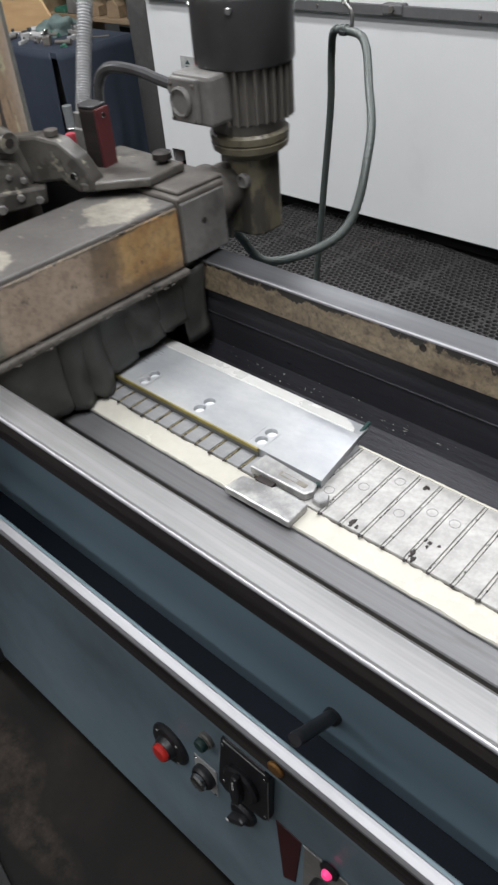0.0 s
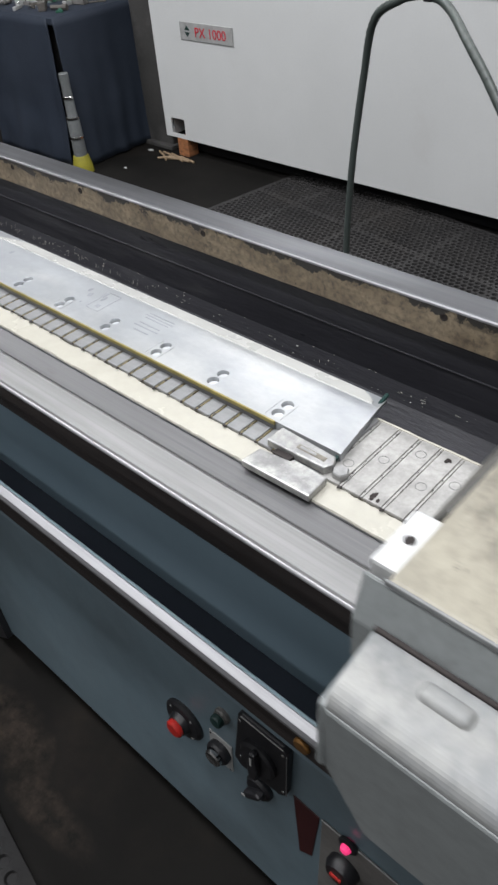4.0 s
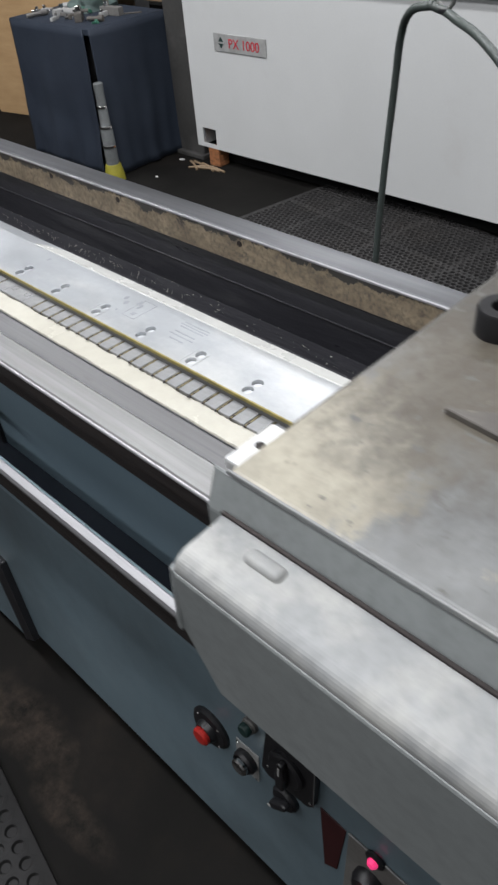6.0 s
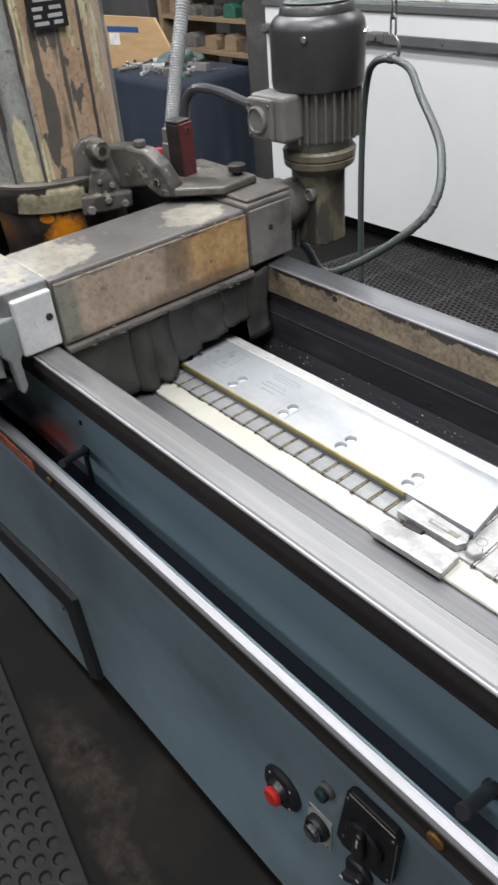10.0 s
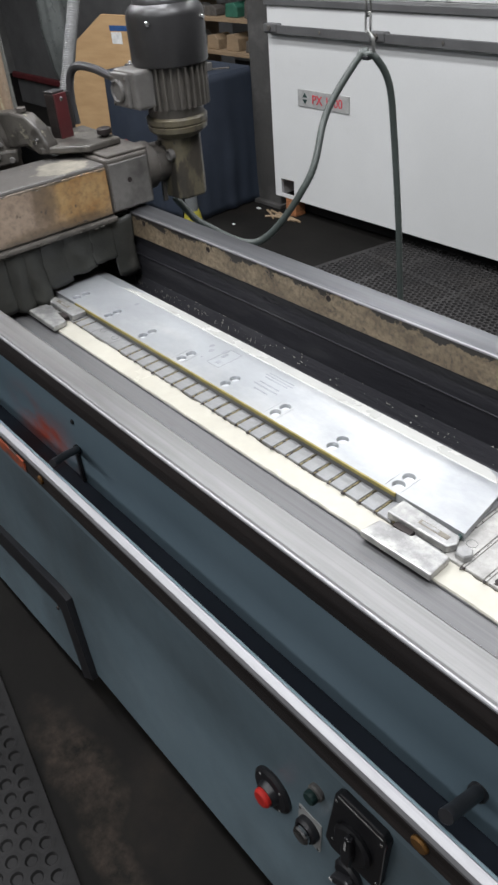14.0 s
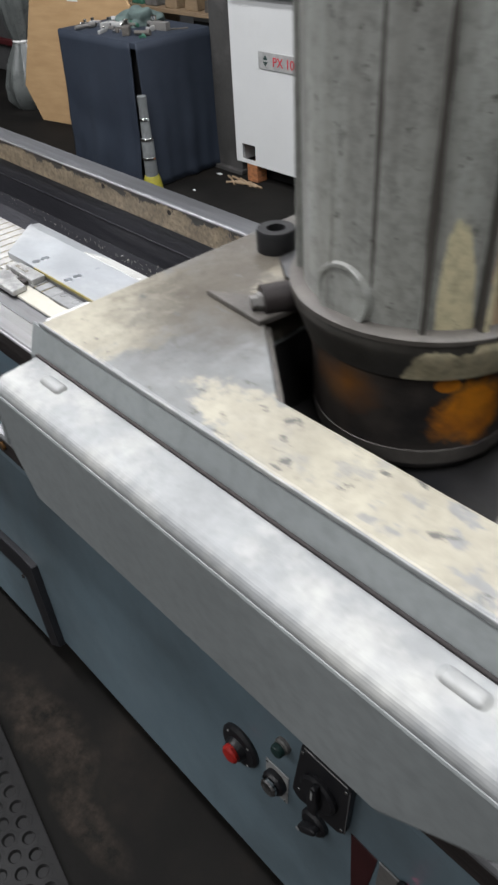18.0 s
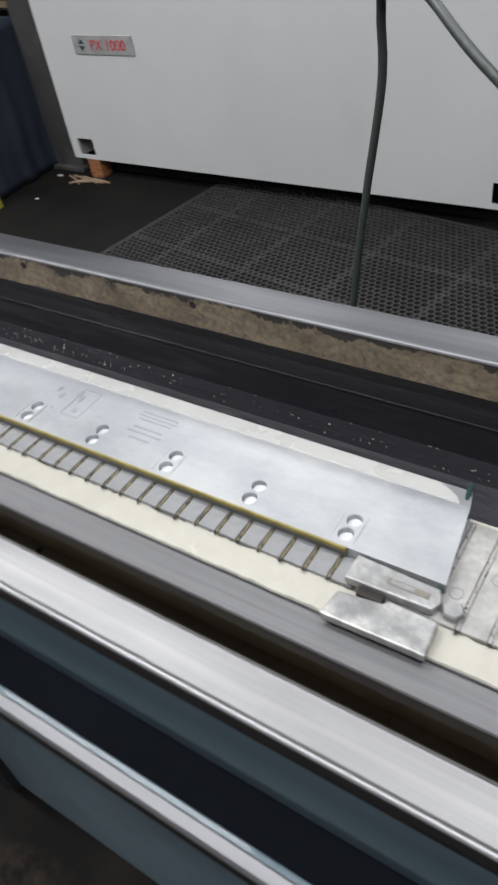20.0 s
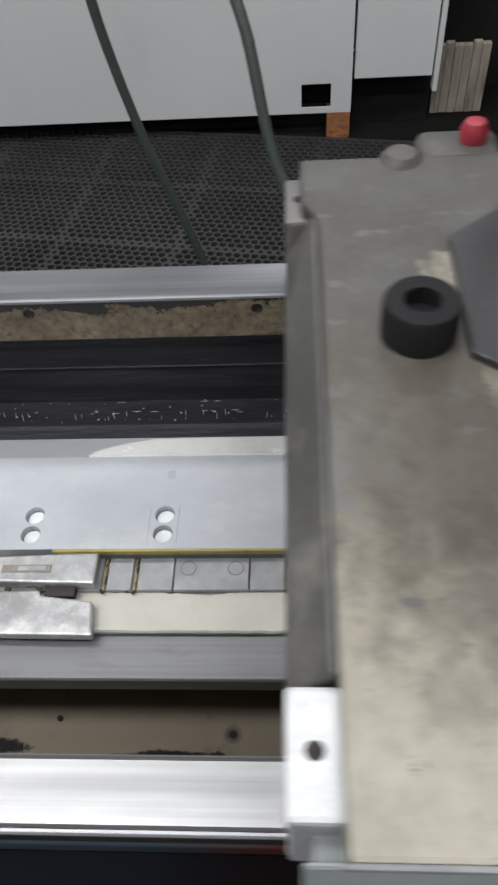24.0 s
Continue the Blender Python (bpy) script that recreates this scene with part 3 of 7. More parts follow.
REDPLATE = surface("dark_red_plate", (0.11, 0.018, 0.02), (0.07, 0.014, 0.016), 8, 0.5, grain=60)
RUBBER = surface("grey_wet_rubber", (0.042, 0.043, 0.038), (0.024, 0.025, 0.023), 9, 0.42, dirt=(0.068, 0.064, 0.056), dirt_scale=14, dirt_lo=0.56, dirt_hi=0.78, grain=60, bump=0.4)
HOSE = surface("grey_green_hose", (0.055, 0.066, 0.060), (0.050, 0.060, 0.055), 3, 0.42, grain=20, bump=0)
CONDUIT = surface("ribbed_grey_conduit", (0.205, 0.207, 0.205), (0.155, 0.156, 0.154), 20, 0.5)
CABLE = plain("grey_black_cable", (0.055, 0.055, 0.058), 0.3)
WIPER = chipped("grimy_wiper_paint", (0.085, 0.084, 0.078), (0.060, 0.059, 0.055), (0.16, 0.155, 0.135), (0.05, 0.049, 0.046), 18, 0.50, 0.60, 0.5, grime=0.5)
CHAIN = surface("steel_chain", (0.30, 0.30, 0.29), (0.2, 0.2, 0.19), 40, 0.4, 0.8)
BLACKPLASTIC = plain("black_plastic", (0.014, 0.014, 0.016), 0.38)
REDBUTTON = plain("red_button_plastic", (0.42, 0.02, 0.015), 0.4)
CHROME = plain("chrome", (0.75, 0.75, 0.75), 0.15, 1.0)
DARKRED = plain("dark_red_label", (0.045, 0.009, 0.010), 0.5)
LED = glowing("magenta_pilot_light", (1.0, 0.05, 0.22), 0.75)
SIGNGREY = plain("grey_sign_plate", (0.36, 0.36, 0.35), 0.35)
SIGNRED = plain("red_lettering", (0.55, 0.02, 0.04), 0.5)
SIGNDARK = plain("dark_green_mark", (0.014, 0.040, 0.036), 0.5)
CLOTH = surface("navy_cloth", (0.010, 0.0165, 0.030), (0.015, 0.023, 0.038), 3, 0.75, grain=260, bump=0.25)
PLY = surface("plywood", (0.50, 0.33, 0.17), (0.42, 0.265, 0.13), 4, 0.6, stretch=(1, 1, 6), grain=60)
SHELFWOOD = surface("old_shelf_wood", (0.28, 0.20, 0.12), (0.20, 0.14, 0.085), 6, 0.65, stretch=(0.6, 4, 4))
GREENBITS = plain("green_parts", (0.03, 0.12, 0.08), 0.5)
PILLAR = surface("dark_grey_post", (0.06, 0.058, 0.055), (0.04, 0.039, 0.037), 4, 0.5, dirt=(0.12, 0.115, 0.11), dirt_scale=4)
WALLMAT = surface("grimy_wall_paint", (0.22, 0.22, 0.215), (0.17, 0.17, 0.165), 1.5, 0.7, dirt=(0.08, 0.08, 0.078), dirt_scale=1.1, grain=50)
CEILMAT = surface("grey_ceiling", (0.45, 0.45, 0.44), (0.38, 0.38, 0.37), 2, 0.8)
CABTOP = surface("dark_grey_trim", (0.10, 0.10, 0.10), (0.075, 0.075, 0.075), 5, 0.45)
YELLOW = plain("yellow_foot", (0.30, 0.27, 0.03), 0.5)
GREYTUBE = surface("grey_tube", (0.14, 0.15, 0.15), (0.10, 0.105, 0.105), 15, 0.45)
WOODRED = surface("reddish_wood_block", (0.42, 0.17, 0.065), (0.20, 0.08, 0.035), 26, 0.65, stretch=(1, 1, 3), dirt=(0.06, 0.03, 0.018), dirt_scale=30, dirt_lo=0.54, dirt_hi=0.66, grit=0.5)
PALLET = surface("pale_stained_board", (0.40, 0.355, 0.275), (0.27, 0.235, 0.18), 9, 0.7, dirt=(0.13, 0.105, 0.075), dirt_scale=12, dirt_lo=0.52, dirt_hi=0.70, stretch=(3, 1, 0.5), grit=0.5)
PAPER = plain("white_scrap", (0.7, 0.7, 0.68), 0.7)
DARKPRINT = plain("grey_etching", (0.285, 0.30, 0.315), 0.5, 0.3)
WASHERED = plain("red_knob", (0.33, 0.035, 0.05), 0.4)
WETWHITE = surface("bright_wet_metal", (0.74, 0.76, 0.77), (0.62, 0.64, 0.65), 40, 0.2, 0.2, grain=90)


# ---- mesh helpers ----
def part(name, bm, material, parent=None, label="", smooth=False):
    me = bpy.data.meshes.new(name)
    bmesh.ops.recalc_face_normals(bm, faces=bm.faces)
    if smooth:
        for fc in bm.faces:
            fc.smooth = True
        for ed in bm.edges:
            if len(ed.link_faces) == 2 and ed.calc_face_angle(0) > 0.6:
                ed.smooth = False
    bm.to_mesh(me)
    bm.free()
    me.materials.append(material)
    ob = new(name, me)
    if parent is not None:
        ob.parent = parent
    if label:
        ob["label"] = label
    return ob


def thing(name, label, category, group="", kind="", at=(0, 0, 0)):
    ob = new(name)
    ob.location = at
    return tagged(ob, label, category, group, kind)


def block(x0, x1, y0, y1, z0, z1, r=0.003, seg=2, bm=None):
    own = bmesh.new()
    bmesh.ops.create_cube(own, size=1)
    bmesh.ops.scale(own, vec=(x1 - x0, y1 - y0, z1 - z0), verts=own.verts)
    bmesh.ops.translate(own, vec=((x0 + x1) / 2, (y0 + y1) / 2, (z0 + z1) / 2), verts=own.verts)
    if r:
        bmesh.ops.bevel(own, geom=own.edges[:], offset=r, segments=seg, affect="EDGES", profile=0.5)
    return merge(bm, own)


def merge(bm, own):
    if bm is None:
        return own
    me = bpy.data.meshes.new("tmp")
    own.to_mesh(me)
    own.free()
    bm.from_mesh(me)
    bpy.data.meshes.remove(me)
    return bm


def prism(pts, axis, a, b, r=0.0, seg=2, bm=None):
    """Polygon pts (two coordinates) extruded along axis from a to b. x: pts are (y, z); y: (x, z); z: (x, y)."""
    own = bmesh.new()

    def put(u, v, w):
        return {"x": (w, u, v), "y": (u, w, v), "z": (u, v, w)}[axis]
    lo = [own.verts.new(put(u, v, a)) for u, v in pts]
    hi = [own.verts.new(put(u, v, b)) for u, v in pts]
    own.faces.new(lo)
    own.faces.new(hi)
    n = len(pts)
    for i in range(n):
        own.faces.new((lo[i], lo[(i + 1) % n], hi[(i + 1) % n], hi[i]))
    bmesh.ops.recalc_face_normals(own, faces=own.faces)
    if r:
        bmesh.ops.bevel(own, geom=own.edges[:], offset=r, segments=seg, affect="EDGES", profile=0.5)
    return merge(bm, own)


def lathe(prof, centre=(0, 0, 0), axis="z", n=24, bm=None):
    """Profile of (radius, height) turned about an axis; radius 0 closes it."""
    own = bmesh.new()
    rings = []
    for rad, hgt in prof:
        ring = []
        for i in range(n if rad > 1e-6 else 1):
            a = 2 * math.pi * i / n
            u, v = rad * math.cos(a), rad * math.sin(a)
            co = {"z": (u, v, hgt), "y": (u, hgt, v), "x": (hgt, u, v)}[axis]
            ring.append(own.verts.new((co[0] + centre[0], co[1] + centre[1], co[2] + centre[2])))
        rings.append(ring)
    for r0, r1 in zip(rings, rings[1:]):
        for i in range(n):
            j = (i + 1) % n
            if len(r0) == 1 and len(r1) == 1:
                break
            if len(r0) == 1:
                own.faces.new((r0[0], r1[i], r1[j]))
            elif len(r1) == 1:
                own.faces.new((r0[i], r0[j], r1[0]))
            else:
                own.faces.new((r0[i], r0[j], r1[j], r1[i]))
    for ring in (rings[0], rings[-1]):
        if len(ring) > 1:
            own.faces.new(ring)
    return merge(bm, own)


def disc(rad, h0, h1, centre, axis="z", n=24, r=0.002, bm=None):
    r = min(r, abs(h1 - h0) * 0.45)
    sgn = 1 if h1 > h0 else -1
    return lathe([(rad, h0), (rad, h1 - sgn * r), (rad - r, h1), (0, h1)], centre, axis, n, bm)


def tube(points, rad, n=10, bm=None, ribs=0.0, closed_ends=True):
    """A round tube along a polyline; ribs: depth of rings on it."""
    own = bmesh.new()
    pts = [Vector(q) for q in points]
    prev, rings = None, []
    for i, q in enumerate(pts):
        d = (pts[min(i + 1, len(pts) - 1)] - pts[max(i - 1, 0)]).normalized()
        side = prev - d * prev.dot(d) if prev is not None else d.orthogonal()
        side.normalize()
        prev = side
        up = d.cross(side)
        rr = rad + (ribs if i % 2 else -ribs)
        rings.append([own.verts.new(q + (side * math.cos(2 * math.pi * k / n) + up * math.sin(2 * math.pi * k / n)) * rr) for k in range(n)])
    for r0, r1 in zip(rings, rings[1:]):
        for k in range(n):
            own.faces.new((r0[k], r0[(k + 1) % n], r1[(k + 1) % n], r1[k]))
    if closed_ends:
        own.faces.new(rings[0])
        own.faces.new(rings[-1])
    return merge(bm, own)


def smooth_path(pts, per=8):
    """Catmull-Rom through the points."""
    q = [Vector(a) for a in pts]
    q = [q[0] * 2 - q[1]] + q + [q[-1] * 2 - q[-2]]
    out = []
    for i in range(1, len(q) - 2):
        for k in range(per):
            t = k / per
            a, b, c, d = q[i - 1], q[i], q[i + 1], q[i + 2]
            out.append(0.5 * ((2 * b) + (c - a) * t + (2 * a - 5 * b + 4 * c - d) * t * t + (3 * b - a - 3 * c + d) * t ** 3))
    out.append(q[-2])
    return out


def lettering(body, size, m, material, parent, label="", depth=0.001):
    cu = bpy.data.curves.new("lettering", "FONT")
    cu.body, cu.size, cu.extrude = body, size, depth
    cu.align_x, cu.align_y = "CENTER", "CENTER"
    tmp = new("lettering", cu)
    me = bpy.data.meshes.new_from_object(tmp.evaluated_get(bpy.context.evaluated_depsgraph_get()))
    bpy.data.objects.remove(tmp)
    bpy.data.curves.remove(cu)
    me.materials.append(material)
    ob = new("lettering", me)
    ob.parent = parent
    ob.matrix_basis = m
    if label:
        ob["label"] = label
    return ob


# ---- the room ----
def room():
    bm = bmesh.new()
    bmesh.ops.create_grid(bm, x_segments=2, y_segments=2, size=0.5)
    bmesh.ops.scale(bm, vec=(14, 9, 1), verts=bm.verts)
    bmesh.ops.translate(bm, vec=(-1, 0.5, 0), verts=bm.verts)
    tagged(part("floor", bm, FLOOR), "dark oily concrete workshop floor", "floor", kind="structure")
    tagged(part("ceiling", block(-8, 6, -4, 5, CEIL, CEIL + 0.2, 0), CEILMAT), "plain grey workshop ceiling", "ceiling", kind="structure")
    for name, b in (("wall_north", (-8, 6, 5, 5.2)), ("wall_south", (-8, 6, -4.2, -4)), ("wall_west", (-8.2, -8, -4, 5)), ("wall_east", (6, 6.2, -4, 5))):
        tagged(part(name, block(*b, 0, CEIL, 0), WALLMAT), "grimy grey painted workshop wall", "wall", kind="structure")
    for tx, ty in TUBES:
        lum = thing("unseen_ceiling_light", "white tube light fixture added out of view under the ceiling", "lamp", "tube lights", at=(tx, ty, CEIL))
        part("housing", block(-0.78, 0.78, -0.12, 0.12, -0.13, 0.0, 0.01), WHITE, lum)


room()

XL, XR = -2.0, 2.5          # ends of the bed


# ---- the grinder's bed ----
def clot(bm, x, y, z, r, rnd, long):
    """A ragged flat lump, longer along y."""
    res = bmesh.ops.create_icosphere(bm, subdivisions=2, radius=1.0)
    sx, sy = rnd.uniform(0, 90), rnd.uniform(0.8, 1.2)
    for v in res["verts"]:
        k = r * (0.75 + 0.7 * noise.noise(v.co * 1.3 + Vector((sx, sx, 0))))
        v.co = Vector((x + v.co.x * k, y + v.co.y * k * long * sy, z + v.co.z * k * 0.4))


PANEL = pose(0, -0.2358, 0.745, -4.0)


def bed_frame():
    bed = thing("grinder_bed", "blue-grey steel bed of a long grinding machine with bright rails", "grinding machine")
    # near and far guide rails
    near = [(-0.2698, 0.912), (-0.2698, 0.9262), (-0.2682, 0.9278), (-0.2360, 0.9278), (-0.2322, 0.9245), (-0.2322, 0.912)]
    part("guide_rail", prism(near, "x", XL, XR), RAIL, bed, "bright ground steel guide rail")
    part("rail_lip", block(XL, XR, -0.2722, -0.2600, 0.905, 0.9230, 0.001, 1), BLACKSTEEL, bed)
    part("rail_edge", prism([(-0.2730, 0.9232), (-0.2730, 0.9254), (-0.2720, 0.9266), (-0.2704, 0.9268), (-0.2704, 0.9232)], "x", XL, XR), RAILEDGE, bed, "polished edge of the rail")
    part("guide_rail", prism([(0.162, 0.9145), (0.162, 0.9172), (0.1645, 0.9198), (0.2010, 0.9222), (0.204, 0.919), (0.204, 0.9145)], "x", XL, XR), FARRAIL, bed, "worn grey ground steel guide rail")
    part("rail_base", block(XL, XR, -0.2608, -0.236, 0.8668, 0.9125, 0.001, 1), BLACKSTEEL, bed, "black oiled steel strip under the rail")
    part("channel_wall", block(XL, XR, -0.2395, -0.2372, 0.690, 0.8900, 0.0005, 1), CHANNEL, bed, "blue painted side of the channel, red reflection painted near its end")
    part("inner_wall", block(XL, XR, -0.2370, -0.2325, 0.60, 0.9125, 0.001, 1), NEARCAST, bed, "brown stained inner wall")
    part("channel_floor", block(XL, XR, -0.2900, -0.2394, 0.6890, 0.6940, 0.001, 1), CHANNELDARK, bed, "near-black floor of the channel")
    part("channel_lip", block(XL, XR, -0.3098, -0.3038, 0.7110, 0.7862, 0.001, 1), BLUE, bed, "blue-grey lip beside the bar")
    part("front_bar", prism([(-0.3113, 0.770), (-0.3113, 0.7952), (-0.3128, 0.7966), (-0.3215, 0.7946), (-0.3240, 0.7905), (-0.3240, 0.7868), (-0.318, 0.786)], "x", XL, XR), BAR, bed, "polished steel bar along the front")
    part("bar_seal", block(XL, XR, -0.3205, -0.3105, 0.7484, 0.7866, 0.001, 1), BLACKSTEEL, bed, "dark face under the bar")
    part("red_smear", block(-0.22, -0.045, -0.3232, -0.3200, 0.7530, 0.7740, 0.001, 1), REDPAINT, bed, "worn orange-red paint mark under the bar")
    part("bar_shelf", block(XL, XR, -0.2860, -0.2330, 0.6800, 0.6888, 0.001, 1), BLACKSTEEL, bed)
    pn = part("front_panel", block(XL, XR, 0.0, 0.008, -0.624, -0.120, 0.002, 1), BLUE, bed, "blue-grey painted front panel, leaning out below")
    pn.matrix_basis = PANEL
    part("plinth", block(XL, XR, -0.225, 0.22, 0.0, 0.36, 0.002, 1), BLACKSTEEL, bed)
    # far side: painted casting and black drip pan
    part("far_wall", block(XL, XR, 0.1635, 0.2015, 0.868, 0.9150, 0.001, 1), FARCAST, bed, "chipped tan painted casting below the far rail")
    for hx in (-0.418, -0.207, 0.10, 0.52, 0.95):
        part("wall_hole", lathe([(0.0052, 0.1640), (0.0052, 0.1628), (0.0042, 0.1622), (0.0036, 0.1632), (0, 0.1633)], (hx, 0, 0.9025), "y", 14), BLACKSTEEL, bed)
    part("far_shell", block(XL, XR, 0.2005, 0.226, 0.0, 0.897, 0.002, 1), BLUE, bed)
    pan = [(0.201, 0.8685), (0.172, 0.8685), (0.1685, 0.775), (0.155, 0.752), (0.110, 0.715), (0.062, 0.695), (0.062, 0.675), (0.201, 0.675)]
    part("drip_pan", prism(pan, "x", XL, XR), TROUGHBLACK, bed, "wet black drip pan beside the table")
    part("pan_seam", block(XL, XR, 0.1685, 0.1715, 0.8235, 0.8255, 0.0006, 1), TROUGHBLACK, bed)
    # near trough
    part("trough_floor", prism([(-0.2335, 0.640), (-0.2335, 0.600), (-0.040, 0.540), (-0.040, 0.575), (-0.110, 0.585), (-0.180, 0.600)], "x", XL, XR), TROUGH, bed, "brown stained coolant trough")
    part("trough_wall", block(XL, XR, -0.0605, -0.050, 0.56, 0.765, 0.001, 1), TROUGH, bed, "brown stained trough wall below the table")
    for x, y, r in ((-0.24, -0.115, 0.0038), (-0.06, -0.105, 0.0025), (0.30, -0.115, 0.0036), (-0.42, -0.10, 0.003)):
        part("bolt_hole", disc(r, 0.5835, 0.5875, (x, y, 0), "z", 12, 0.0005), BLACKSTEEL, bed)
    bm = bmesh.new()
    rnd = random.Random(6)
    for xc, yc, sx, sy, n in ((-0.088, -0.10, 0.003, 0.014, 9), (-0.50, -0.130, 0.022, 0.003, 14), (0.04, -0.140, 0.045, 0.003, 34), (0.24, -0.138, 0.035, 0.003, 24), (0.55, -0.126, 0.05, 0.004, 14)):
        for _ in range(n):
            x, y = rnd.gauss(xc, sx), rnd.gauss(yc, sy)
            z = 0.585 - (y + 0.11) * 0.214 if y < -0.11 else 0.585 - (y + 0.11) * 0.143
            clot(bm, x, min(y, -0.066), z, rnd.uniform(0.002, 0.005), rnd, rnd.uniform(0.6, 1.2))
    part("grinding_sludge", bm, BLACKSTEEL, bed, "black clotted grinding sludge")["kind"] = "stuff"
    # band beside the table
    part("table_band", block(XL, XR, -0.1385, -0.101, 0.770, 0.7905, 0.0015, 1), BAND, bed, "dull ground steel strip along the table")
    return bed


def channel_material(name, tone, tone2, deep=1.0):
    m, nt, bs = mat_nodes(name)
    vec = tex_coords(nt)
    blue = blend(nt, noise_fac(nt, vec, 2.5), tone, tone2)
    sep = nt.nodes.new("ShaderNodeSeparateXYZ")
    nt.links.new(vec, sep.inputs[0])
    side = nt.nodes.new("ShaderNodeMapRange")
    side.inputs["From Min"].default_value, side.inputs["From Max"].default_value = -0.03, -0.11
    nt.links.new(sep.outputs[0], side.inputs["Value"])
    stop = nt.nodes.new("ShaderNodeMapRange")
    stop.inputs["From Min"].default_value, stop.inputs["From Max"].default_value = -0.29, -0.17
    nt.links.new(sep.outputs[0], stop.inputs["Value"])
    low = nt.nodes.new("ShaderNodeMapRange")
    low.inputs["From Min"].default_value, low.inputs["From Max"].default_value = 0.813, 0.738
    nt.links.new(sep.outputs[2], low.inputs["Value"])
    # Red puts a red thing's reflection in the wall into its colour.
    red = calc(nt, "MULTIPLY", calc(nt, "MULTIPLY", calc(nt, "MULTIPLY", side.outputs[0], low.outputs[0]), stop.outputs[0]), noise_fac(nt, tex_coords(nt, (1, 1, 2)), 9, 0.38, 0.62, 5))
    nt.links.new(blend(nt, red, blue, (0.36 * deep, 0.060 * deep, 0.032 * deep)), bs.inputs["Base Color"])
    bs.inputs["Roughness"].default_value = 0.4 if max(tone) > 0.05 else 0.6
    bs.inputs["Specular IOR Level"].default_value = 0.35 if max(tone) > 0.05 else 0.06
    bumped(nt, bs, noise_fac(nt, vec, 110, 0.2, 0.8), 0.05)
    return m


REDPAINT = surface("worn_orange_red", (0.34, 0.07, 0.025), (0.20, 0.05, 0.025), 25, 0.45, dirt=(0.05, 0.05, 0.05), dirt_scale=30, dirt_lo=0.52, dirt_hi=0.6)
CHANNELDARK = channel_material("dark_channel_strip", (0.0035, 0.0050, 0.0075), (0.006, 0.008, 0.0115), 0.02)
CHANNEL = channel_material("blue_channel_paint", (0.165, 0.228, 0.268), (0.132, 0.188, 0.224))
BED = bed_frame()


